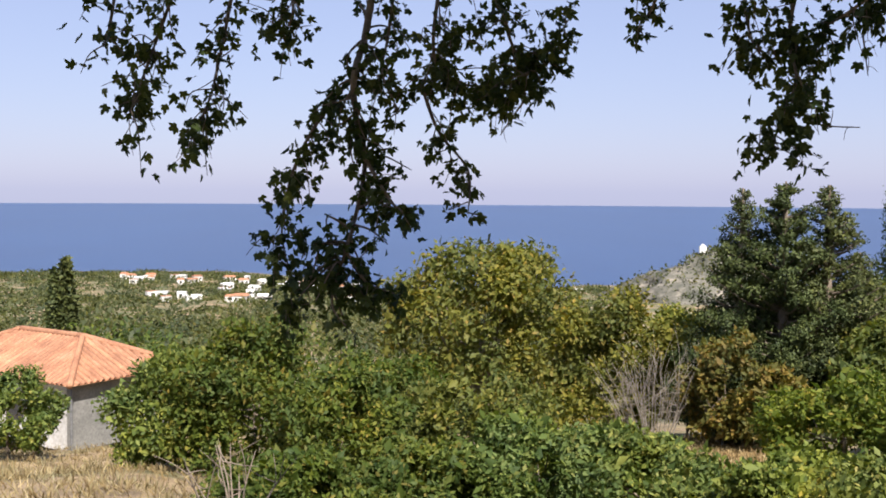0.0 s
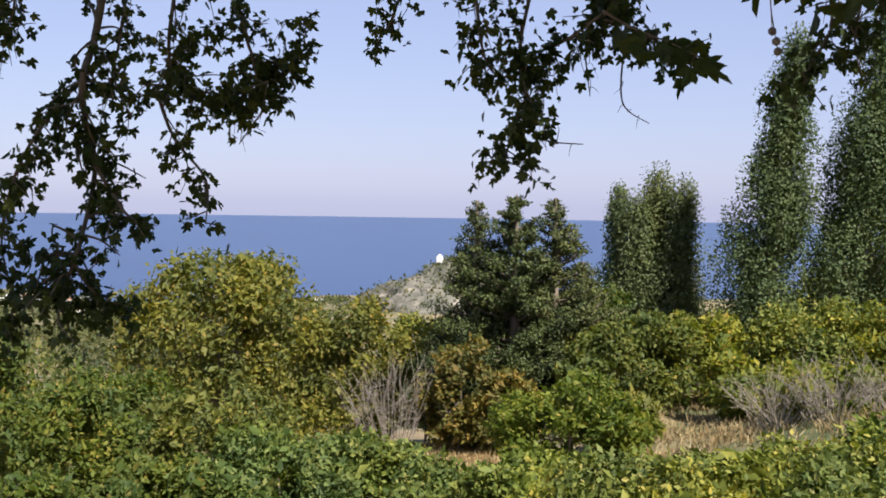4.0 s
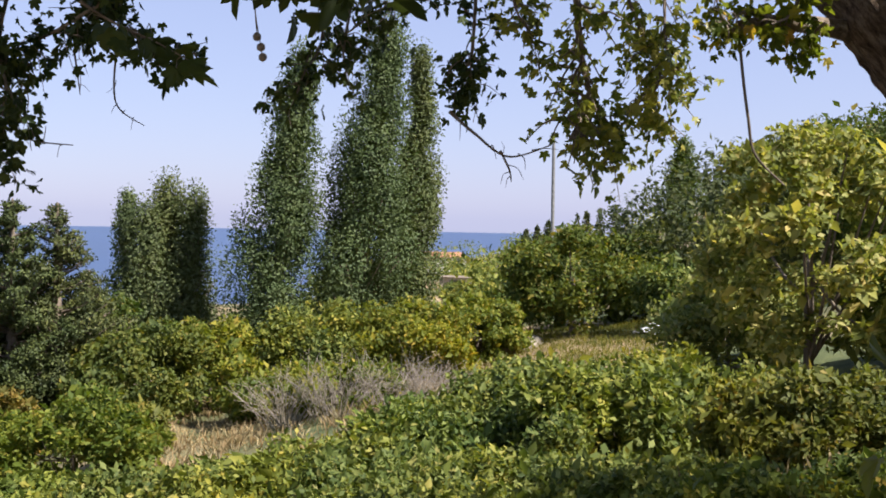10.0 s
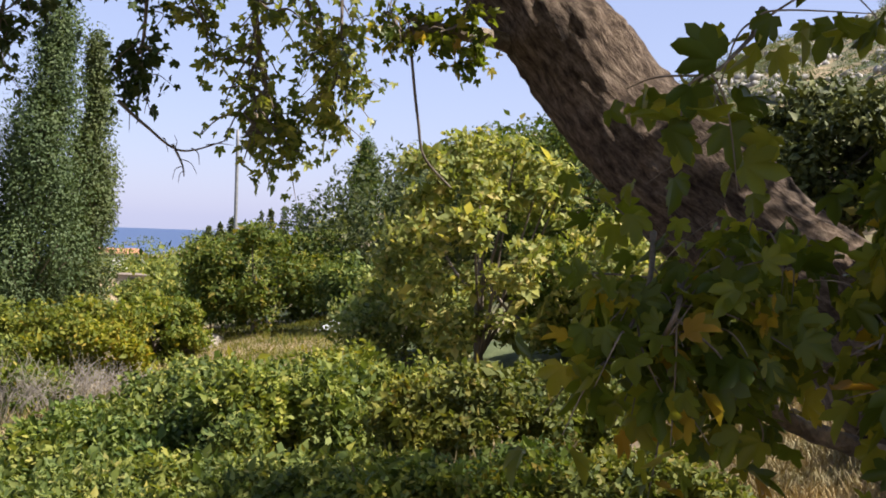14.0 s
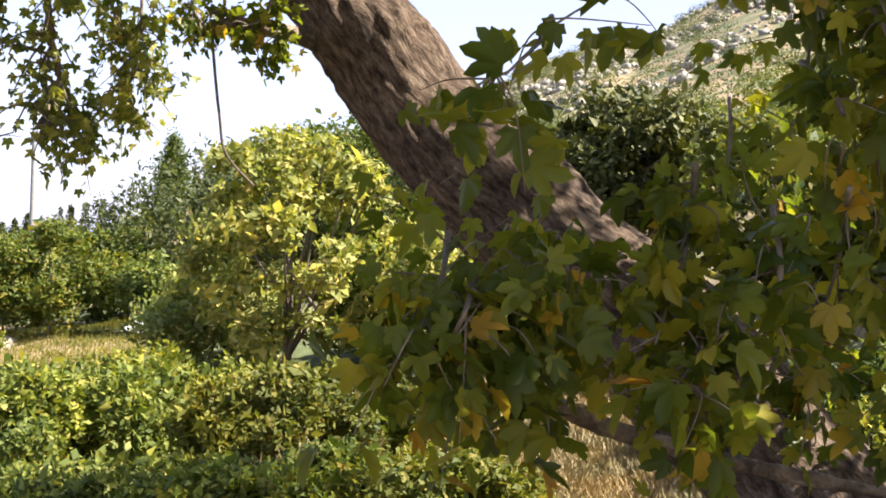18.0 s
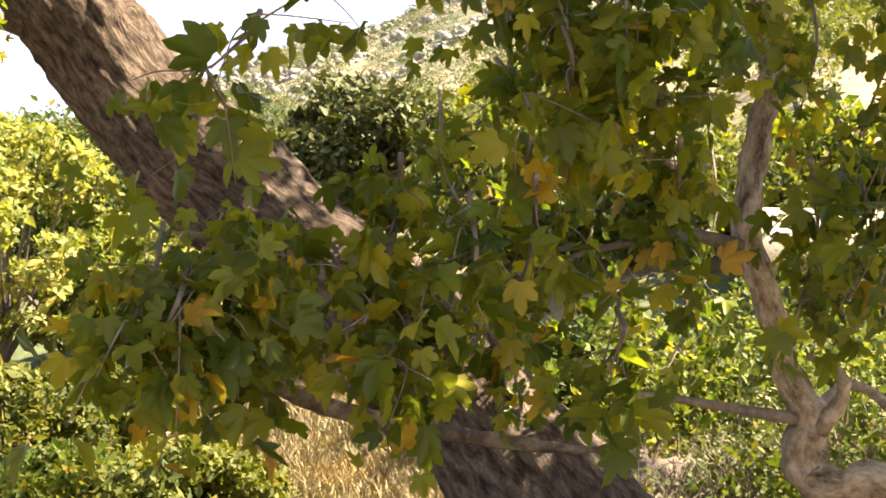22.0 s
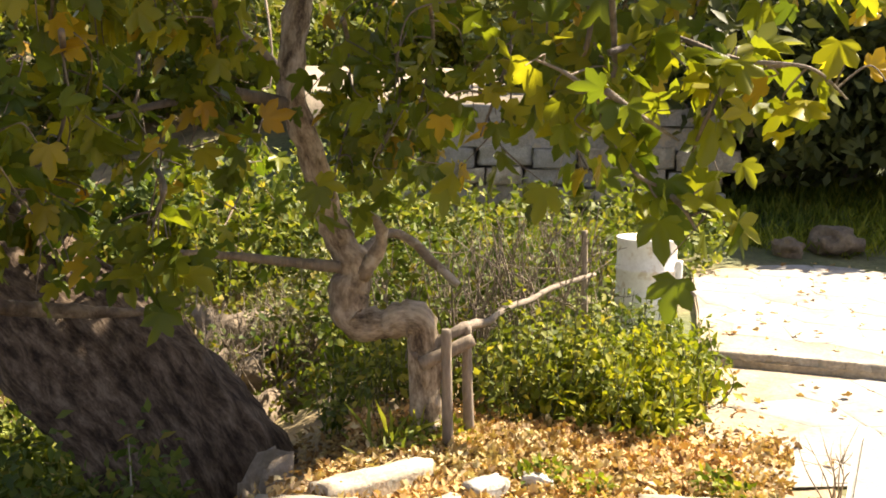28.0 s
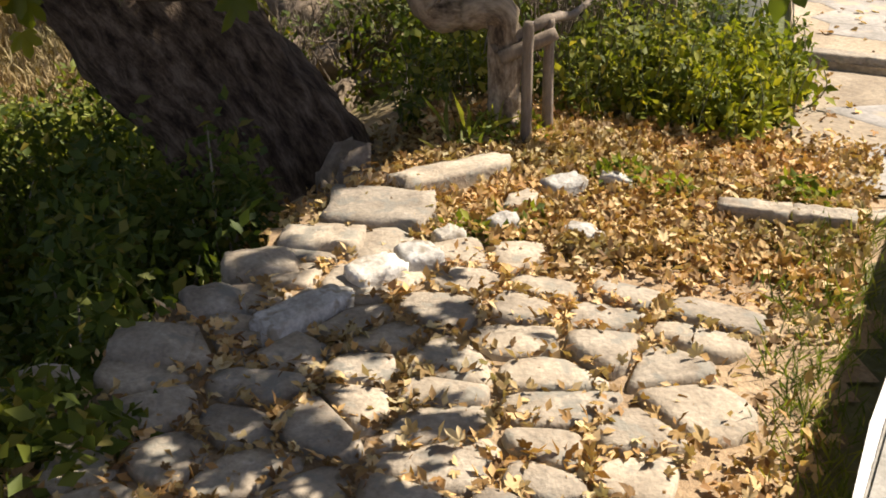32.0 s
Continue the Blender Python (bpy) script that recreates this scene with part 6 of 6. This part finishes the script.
# low dead limb and young stems
limb_part("dead_limb", [tube([spot(-65.3, -8.3, 4.6), spot(-67.9, -9.3, 4.7), spot(-70.9, -10.0, 4.8), spot(-74.0, -10.6, 4.9), spot(-78.5, -11.1, 5.0), spot(-81.5, -11.3, 5.1), spot(-84.5, -11.0, 5.1)],
                             [0.032, 0.042, 0.038, 0.04, 0.034, 0.022, 0.008], 10, 0.25, 9)], M_PBARK, plane_tree)
limb_part("pale_limb", [tube([spot(-80.4, 12.0, 6.4), spot(-82.7, 8.2, 6.4), spot(-84.2, 5.9, 6.4), spot(-86.0, 3.8, 6.4), spot(-89, 1.5, 6.3)], [0.11, 0.09, 0.08, 0.06, 0.04], 10, 0.2, 12)], M_LBARK, plane_tree)

sapling = thing("young_plane_tree", "twisted young plane tree with a knobbly stem", "tree")
bark_limb("trunk", [spot(-97.4, -19.5, 4.95), spot(-97.2, -16.0, 4.95), spot(-97.1, -13.2, 4.95), spot(-96.6, -11.9, 4.95), spot(-94.9, -12.1, 5.0), spot(-93.2, -11.9, 5.05), spot(-92.9, -10.4, 5.05), spot(-93.2, -9.0, 5.05),
                               spot(-92.0, -6.6, 5.05), spot(-90.9, -3.0, 5.05), spot(-89.9, 0.0, 5.05), spot(-90.1, 3.9, 5.1), spot(-90.9, 8.4, 5.1), spot(-90.7, 13.5, 5.1)],
                              [0.085, 0.078, 0.076, 0.088, 0.076, 0.086, 0.1, 0.086, 0.064, 0.06, 0.064, 0.062, 0.06, 0.05], M_PEEL, sapling, 5, 0.022, 30, 0.08, 0.3)
limb_part("stub", [tube([spot(-93.6, -9.6, 5.0), spot(-94.7, -7.8, 4.95), spot(-94.4, -6.6, 4.95), spot(-93.0, -6.0, 4.9)], [0.045, 0.032, 0.024, 0.014], 9, 0.3, 6)], M_LBARK, sapling)
limb_part("stub", [tube([spot(-93.4, -8.6, 5.1), spot(-94.9, -7.3, 5.3), spot(-96.2, -7.6, 5.4), spot(-97.3, -8.6, 5.4), spot(-98.9, -10.0, 5.4)], [0.03, 0.024, 0.024, 0.026, 0.018], 9, 0.3, 7)], M_LBARK, sapling)
limb_part("branch", [tube([spot(-89.9, -0.6, 5.05), spot(-86.5, 0.1, 4.7), spot(-83.5, -0.5, 4.4), spot(-80.5, -1.3, 4.2)], [0.04, 0.026, 0.018, 0.007], 8, 0.2, 8)], M_BARK, sapling)
limb_part("branch", [tube([spot(-92.4, -9.1, 5.0), spot(-89.4, -8.8, 4.8), spot(-85.8, -8.4, 4.6), spot(-81.5, -8.1, 4.4)], [0.032, 0.024, 0.018, 0.006], 8, 0.2, 9)], M_BARK, sapling)

def young_crown():
    """The young tree's own crown above its stem."""
    r = np.random.default_rng(99)
    cs = np.column_stack([r.uniform(5.4, 7.0, 40), r.uniform(-1.2, 0.7, 40), r.uniform(3.1, 5.0, 40)])
    pos, v = clump_points(cs, np.full(40, 0.5), 2200, 0.8, 0.2)
    leaves("crown", pos, 0.15 * (0.7 + 0.6 * rng.random(2200)), M_PLANE, sapling, "palm", spread=0.6, droop=0.5)


young_crown()

# leafy branches close by, from the shade by the trunk to the sunlit side
NEAR = [
    # from, to, distance, twigs
    ((-92.6, 4.0), (-92.2, -4.0), 4.4, 18), ((-95.2, 3.0), (-94.6, -3.0), 4.6, 22),
    ((-62.5, 0.0), (-60.5, -7.0), 3.4, 12), ((-64.0, -2.0), (-62.0, -9.5), 3.4, 14), ((-66.5, -0.5), (-64.0, -11.0), 3.5, 16), ((-64.5, 9.5), (-63.5, 6.5), 3.2, 4),
    ((-69.0, 0.0), (-67.0, -8.0), 3.6, 14), ((-71.5, 4.0), (-69.5, -5.0), 3.7, 14), ((-72.0, -4.0), (-70.0, -12.0), 3.6, 14), ((-74.0, 7.5), (-72.0, -1.0), 4.0, 12),
    ((-75.0, 2.0), (-74.0, -8.0), 3.8, 16), ((-77.5, 12.0), (-76.0, 2.0), 4.2, 16), ((-78.5, 3.0), (-77.0, -6.0), 3.9, 16), ((-79.0, -5.0), (-78.0, -10.5), 3.8, 12),
    ((-81.0, 12.0), (-79.5, 4.0), 4.3, 15), ((-82.0, 4.0), (-80.5, -5.0), 4.0, 16), ((-83.0, -4.0), (-82.0, -10.0), 4.0, 13), ((-85.0, 13.0), (-83.5, 4.0), 4.3, 16),
    ((-86.0, 5.0), (-84.5, -3.0), 4.2, 15), ((-87.0, -3.0), (-86.0, -9.5), 4.2, 12), ((-88.0, 13.0), (-87.0, 5.0), 5.7, 12), ((-88.5, 5.0), (-87.5, -4.0), 5.8, 9),
    ((-92.5, 13.0), (-92.0, 5.0), 5.7, 12), ((-94.0, 6.0), (-93.4, -2.0), 5.4, 9), ((-96.0, 13.0), (-95.0, 5.0), 4.4, 15), ((-97.0, 6.0), (-96.0, -2.5), 4.4, 12),
    ((-100.0, 13.0), (-98.5, 5.0), 4.0, 15), ((-101.5, 7.0), (-100.0, -2.0), 3.9, 12), ((-104.0, 12.0), (-103.0, 4.0), 3.6, 14), ((-105.5, 6.0), (-104.0, -1.0), 3.4, 10),
    ((-108.0, 11.0), (-107.0, 4.0), 3.4, 13), ((-112.0, 11.0), (-111.0, 5.0), 3.6, 12), ((-116.0, 11.0), (-115.0, 5.5), 3.8, 12), ((-67.5, 11.5), (-65.5, 8.5), 3.2, 4),
    ((-76.5, 9.0), (-78.0, 3.0), 4.0, 13), ((-79.0, 12.0), (-80.0, 5.0), 4.1, 14), ((-81.5, 10.0), (-82.5, 3.0), 4.2, 14), ((-84.0, 9.0), (-85.0, 2.0), 4.2, 14), ((-74.5, 14.0), (-77.0, 11.0), 3.9, 10), ((-78.0, 14.5), (-80.0, 10.5), 4.1, 14), ((-81.0, 14.5), (-83.0, 9.5), 4.0, 14), ((-84.0, 14.5), (-86.0, 10.0), 4.2, 14), ((-87.0, 14.5), (-90.0, 10.0), 4.3, 14),
]
for i, (p0, p1, d, tw) in enumerate(NEAR):
    if p0[0] < -63:
        p1 = (p1[0], max(p1[1], -7.5))
    m1 = ((p0[0] + p1[0]) / 2 - 0.8, (p0[1] + p1[1]) / 2 + 0.5)
    far = 1.45 if -92 < p0[0] < -73 and i % 2 and i < 34 else 1.0
    spray([(p0[0], p0[1]), m1, p1], EYE_N if p0[0] > -70 else EYE_E, d * far, 1200 + i, 0.012, int(tw * (1.15 if p0[0] > -74 else (0.66 if p0[0] > -95 else 0.7))), 0.34 * far, 6, 0.135 if p0[0] > -95 else 0.13, depth=0.4, name="leafy_branch")
HANG = [
    ([(-106.7, 6.0), (-107.0, 1.9), (-106.7, -0.8), (-108.2, -3.6), (-109.9, -4.6), (-110.6, -5.4)], 2.9, 8),
    ([(-106.7, 2.5), (-109.8, 3.3), (-113.3, 2.2), (-116.8, 1.8), (-118.6, 0.3)], 2.9, 18),
    ([(-106.5, -0.2), (-104.7, 1.3), (-102.9, 2.1)], 2.9, 8),
    ([(-109.9, -4.6), (-111.0, -5.6), (-111.6, -6.6)], 2.8, 2),
    ([(-113.3, 2.2), (-112.0, -0.5), (-111.2, -2.6)], 2.9, 6),
    ([(-106.7, 0.5), (-108.6, -0.8), (-110.5, -2.0)], 2.8, 5),
]
for i, (line, d, tw) in enumerate(HANG):
    spray(line, EYE_E, d, 1300 + i, 0.01, max(2, int(tw * 0.6)), 0.15, 4, 0.135, depth=0.15, name="leafy_branch")


# ---------------------------------------------------------------- undergrowth round the terrace
def patch(name, label, spots, n, height, size, mat, seed, shape="leaf", kind="stuff", stems=0):
    """Low leafy growth: spots are (bearing, plan distance, radius)."""
    r = np.random.default_rng(seed)
    w = np.array([s[2] ** 2 for s in spots])
    pick = r.choice(len(spots), n, p=w / w.sum())
    out = np.empty((n, 3))
    for i in range(n):
        az, d, rad = spots[pick[i]]
        x, y = polar(az, d, EYE_E)
        a, q = r.uniform(0, 6.283), math.sqrt(r.random())
        x, y = x + math.cos(a) * q * rad, y + math.sin(a) * q * rad
        out[i] = x, y, ground_z(x, y) + height * (1 - 0.55 * q * q) * (0.05 + 0.95 * r.random() ** 0.7) * max(0.12, 0.8 + 1.1 * noise.noise(Vector((x * 2.6, y * 2.6, seed))))
    ob = leaves(name, out, size * (0.6 + 0.7 * rng.random(n)), mat, None, shape, spread=0.8)
    tagged(ob, label, "plants", kind=kind)
    if stems:
        tubes = []
        for i in range(stems):
            p = Vector(out[int(r.integers(0, n))])
            f = Vector((p.x + r.normal(0, 0.05), p.y + r.normal(0, 0.05), ground_z(p.x, p.y)))
            tubes.append(tube([f, f.lerp(p, 0.5) + Vector(r.normal(0, 0.03, 3)), p], [0.008, 0.006, 0.003], 4, caps=False))
        tagged(limb_part("twig_tangle", tubes, M_TWIG, ob), kind="stuff")


def weed_stand(name, label, spots, count, tall, leaf, mat, seed, pairs=9):
    """Upright weeds, each a stem with pairs of leaves that crowd towards its tip."""
    r = np.random.default_rng(seed)
    w = np.array([s[2] ** 2 for s in spots])
    pos, size, tubes = [], [], []
    for i in range(count):
        az, d, rad, hi = spots[int(r.choice(len(spots), p=w / w.sum()))]
        x, y = polar(az, d, EYE_E)
        a, q = r.uniform(0, 6.283), math.sqrt(r.random())
        x, y = x + math.cos(a) * q * rad, y + math.sin(a) * q * rad
        g = 0.01 if on_terrace(x, y) else ground_z(x, y)
        h = tall * hi * (1 - 0.4 * q * q) * r.uniform(0.35, 1.2)
        foot = Vector((x, y, g - 0.02))
        tip = foot + Vector((r.normal(0, 0.12), r.normal(0, 0.12), 1)) * h
        bend = foot.lerp(tip, 0.5) + Vector((r.normal(0, 0.03), r.normal(0, 0.03), 0))
        tubes.append(tube([foot, bend, tip], [0.005, 0.004, 0.002], 4, caps=False))
        for k in range(pairs):
            f = 0.25 + 0.75 * ((k + r.random()) / pairs) ** 0.7
            b = foot.lerp(bend, f * 2) if f < 0.5 else bend.lerp(tip, f * 2 - 1)
            for _ in range(2):
                a = r.uniform(0, 6.283)
                pos.append((b.x + 0.03 * math.cos(a), b.y + 0.03 * math.sin(a), b.z))
                size.append(leaf * (1.15 - 0.6 * f) * r.uniform(0.7, 1.3))
    ob = leaves(name, np.array(pos), np.array(size), mat, None, "leaf", spread=0.55, droop=0.35)
    tagged(ob, label, "plants", kind="stuff")
    tagged(limb_part("stalks", tubes, M_STALK, ob), kind="stuff")


M_STALK = surface("green_stalk", [(0.3, (0.1, 0.12, 0.04)), (0.7, (0.2, 0.19, 0.08))], 6, 40)
weed_stand("nettles", "bright green leafy weeds at the path edge", [(-106.0, 5.5, 0.35, 0.9), (-108.5, 5.6, 0.42, 0.75), (-109.6, 5.8, 0.36, 0.75), (-110.4, 6.6, 0.3, 0.7), (-108.6, 5.1, 0.22, 0.75), (-109.6, 5.3, 0.22, 0.75)], 330, 0.54, 0.085, M_WEED, 701)
weed_stand("nettles", "green weeds round the fence posts", [(-101.5, 5.5, 0.35, 1.0), (-103.5, 5.5, 0.4, 1.1), (-105.2, 6.4, 0.5, 1.0), (-94.5, 5.5, 0.3, 0.9), (-96, 5.8, 0.3, 1.0)], 190, 0.62, 0.08, M_SHRUB, 711)
patch("undergrowth", "green undergrowth behind the fence", [(-93, 7.2, 0.7), (-97, 7.0, 0.7), (-101, 7.4, 0.9), (-104, 8.2, 0.7), (-99, 9.0, 0.7), (-94, 6.2, 0.4), (-95.5, 5.9, 0.35)], 6000, 0.9, 0.075, M_TREE, 702, stems=120)
patch("undergrowth", "tall bushes between the garden and the wall", [(-92, 10.5, 1.1), (-96, 11.0, 0.5), (-88, 10, 1.2)], 6500, 1.6, 0.1, M_SHRUB, 703, stems=120)
patch("undergrowth", "low bushes at the foot of the wall", [(-97, 10.4, 0.9), (-101, 10.6, 1.0), (-105, 10.4, 1.0), (-108, 10.2, 0.9)], 5500, 0.75, 0.1, M_SHRUB, 713, stems=60)
patch("ivy_bank", "dark leafy growth below the terrace edge", [(-76, 4.5, 0.7), (-72, 4.0, 0.8), (-66, 3.9, 0.9), (-60, 4.2, 1.0), (-70, 5.4, 1.0), (-76.5, 5.6, 0.6), (-64, 6.0, 1.2), (-79.5, 4.3, 0.4)], 24000, 0.75, 0.065, M_TREE, 704, stems=140)
patch("ivy_bank", "dark ivy under the leaning trunk", [(-77.5, 6.6, 0.8), (-73.5, 6.8, 1.0), (-80.5, 6.3, 0.5), (-69, 7.0, 1.0)], 9000, 0.6, 0.07, M_SHRUB, 714, stems=60)
patch("ivy_bank", "leafy growth at the terrace corner", [(-70.5, 2.75, 0.4), (-67, 2.7, 0.5), (-73.5, 3.1, 0.3), (-62, 2.8, 0.5)], 6000, 0.5, 0.065, M_TREE, 705)
patch("garden_weeds", "small green weeds between the stones", [(-97.5, 3.75, 0.16), (-94.6, 3.7, 0.1), (-104, 4.3, 0.14), (-106.5, 4.2, 0.12), (-99, 4.9, 0.2), (-113.5, 4.3, 0.12), (-96.5, 4.75, 0.2)], 1500, 0.16, 0.045, M_WEED, 706)
grass("green_grass", "thin grass strip along the white wall", -118.2, -113.5, 2.0, 4.2, 1400, 0.08, M_SHRUB, 707, EYE_E, 0.05, 0.01)
grass("green_grass", "long grass at the kerb and posts", -99.5, -95, 4.6, 5.0, 36, 0.26, M_SHRUB, 708, EYE_E, 0.06, 0.0)
dead_bush("dry dark stems at the end of the wall", -119.3, 4.45, 0.3, 0.34, 9, 709, M_BARK, EYE_E, 0.004, "dry stems")
for i, (az, d, s) in enumerate(((-85.5, 7.6, 0.5), (-87.5, 7.2, 0.45), (-89.5, 7.5, 0.55), (-91.0, 8.0, 0.5), (-83.5, 8.3, 0.6), (-88.5, 6.5, 0.35), (-86.4, 6.8, 0.3), (-90.2, 6.7, 0.3), (-92.0, 7.2, 0.35), (-84.8, 7.0, 0.35), (-88.2, 8.4, 0.6), (-86.6, 8.8, 0.6))):
    p = at_z(az, d, EYE_E)
    boulder("bank_rock", "brown rock on the shaded bank", p - Vector((0, 0, 0.1)), (s, s * 0.8, s * 0.75), M_BANK, 730 + i, az * 37, "bank rocks", rough=0.75)
for i, (az, d) in enumerate(((-86.0, 7.2), (-89.0, 7.0), (-91.0, 7.4), (-87.5, 8.0), (-84.5, 7.8))):
    dead_bush("tangle of dead twigs on the bank", az, d, 1.1, 0.6, 20, 760 + i, M_BARK, EYE_E, 0.008, "bank twigs")
patch("ivy_bank", "dark ivy over the shaded bank", [(-86, 7.4, 0.7), (-90, 7.0, 0.6), (-88, 8.6, 0.9), (-83.5, 7.6, 0.6), (-91.5, 6.4, 0.4)], 2200, 0.35, 0.06, M_TREE, 770)
patch("pale_shrub", "small silvery shrub behind the young tree", [(-90.6, 8.0, 0.45), (-91.2, 7.6, 0.35)], 5000, 0.95, 0.045, M_SILVER, 771)


grass("dry_grass", "dry straw on the bank behind the plane trunk", -93, -83.5, 7.2, 10.0, 3800, 0.26, M_STRAW, 772, EYE_E, 0.12)
for i, (az, d, h) in enumerate(((-99.2, 6.3, 0.9), (-101.8, 6.8, 1.0), (-103.6, 6.2, 0.9), (-105.0, 7.2, 1.1), (-94.8, 6.6, 0.8))):
    dead_bush("dry brown stems among the weeds", az, d, 0.7, h, 22, 780 + i, M_BARK, EYE_E, 0.008, "dry stems")

# ---------------------------------------------------------------- worn paving of the path
def crazy_paving():
    """Flat irregular stones set in the sandy path."""
    for ob, lo, hi, z, seed in ((bpy.data.objects["path_lower"], -13.75, -19.0, 0.013, 61), (bpy.data.objects["path_upper"], -8.0, -12.7, 0.073, 62)):
        def inside(x, y):
            dx, dy = x - EYE_E[0], y - EYE_E[1]
            az = math.degrees(math.atan2(-dx, dy))
            el = -math.degrees(math.atan2(1.6, math.hypot(dx, dy)))
            if seed == 61:
                return hi < el < lo and -127 < az < -116.3 + 0.25 * (el + 17) + noise.noise(Vector((x, y, 3))) and wall_side(x, y) > -3
            return hi < el < lo and -125 < az < -113.2
        for i, cell in enumerate(cobble_cells(inside, 2.0, 11.5, -9.0, -0.5, 0.5, seed, 0.8, 0.5)):
            cobble(cell, z, 3000 + seed * 100 + i, ob, M_CONC, 0.004, "paving_stone")


crazy_paving()


# ---------------------------------------------------------------- fallen leaves
def litter():
    r = np.random.default_rng(808)
    pts = []
    mids = np.array([np.mean(c, axis=0) for c in CELLS])
    while len(pts) < 26000:
        az, d = r.uniform(-117, -66), math.sqrt(r.uniform(1.4 ** 2, 5.8 ** 2))
        x, y = polar(az, d, EYE_E)
        if wall_side(x, y) < 0.12:
            continue
        drift = max(0, 0.5 + noise.noise(Vector((x * 1.7, y * 1.7, 1))))
        gap = np.sort(np.hypot(mids[:, 0] - x, mids[:, 1] - y))[:2]
        if gap[0] < 0.16:
            # on the cobbles the leaves gather in the joints
            heavy = (0.5 if gap[1] - gap[0] < 0.045 else 0.03) * (0.4 + 0.8 * drift)
        elif 3.5 < d < 5.2 and az < -91:
            heavy = 0.55 + 0.6 * drift
        else:
            heavy = 0.3 * drift
        for sx, sy, top, a, b in [q[:5] for q in STONES]:
            if math.hypot(sx - x, sy - y) < 0.46 * (a + b) / 2 and r.random() < 0.93:
                heavy = 0.0
        if d > 5.0 and az < -112:
            heavy *= 0.35
        if r.random() > heavy:
            continue
        z = 0.022 + 0.026 * r.random() if on_terrace(x, y, 0) else max(ground_z(x, y), 0.0 if az < -93 else -9) + 0.03 * r.random()
        pts.append((x, y, z))
    pts = np.array(pts)
    k = len(pts) * 7 // 10
    ob = leaves("fallen_leaves", pts[:k], 0.04 * (0.5 + 0.8 * rng.random(k)), M_LITTER, None, "leaf", spread=0.5)
    tagged(ob, "curled scraps of dry leaves on the terrace", "leaves", kind="stuff")
    ob = leaves("fallen_leaves", pts[k:], 0.042 * (0.6 + 0.8 * rng.random(len(pts) - k)), M_LITTER, None, "palm", spread=0.45)
    tagged(ob, "dry brown plane leaves littering the terrace", "leaves", kind="stuff")
    pts = []
    while len(pts) < 110:
        az, d = r.uniform(-122, -112.5), r.uniform(4.8, 11)
        x, y = polar(az, d, EYE_E)
        pts.append((x, y, 0.03 if d < 6.7 else 0.085))
    ob = leaves("fallen_leaves", np.array(pts), 0.06 * (0.6 + 0.7 * rng.random(len(pts))), M_LITTER, None, "palm", spread=0.28)
    tagged(ob, "dry leaves scattered on the concrete path", "leaves", kind="stuff")


litter()

# trees shading the far end of the path, their own shade put into dark leaves
# the last tree is unseen, added to cast shade on the path
for i, (az, d, topel, w) in enumerate(((-113.5, 14.5, 6, 4.5), (-118.5, 15, 8, 5.0), (-124, 15, 9, 5.5), (-110, 17, 7, 5.0), (-126.5, 14, 11.5, 3.4))):
    tree("shaded_tree", "dense tree beyond the path, shade put into its dark leaves", "tree", az, d, 5, w, M_FIR, EYE_E, 0.03, 44, 9000, 0.16, 0.12, 850 + i, "trees beyond the path", None, (0, 0), 0.16, top=topel)
boulder("path_rock", "grey rock at the end of the path", at_z(-118.2, 11.3, EYE_E), (0.55, 0.4, 0.3), M_BANK, 871, rough=0.6)
boulder("path_rock", "grey rock at the path edge", at_z(-116.0, 11.0, EYE_E), (0.35, 0.3, 0.2), M_BANK, 872, rough=0.6)

stalk = thing("dry_stalk", "thin pale dry stalk lying on the wall top", "stalk")
limb_part("stem", [tube([gp(-120.0, -29.6, 0.362), gp(-121.0, -29.3, 0.364), gp(-122.2, -28.9, 0.362)], [0.006, 0.005, 0.003], 6)], M_STRAW, stalk)
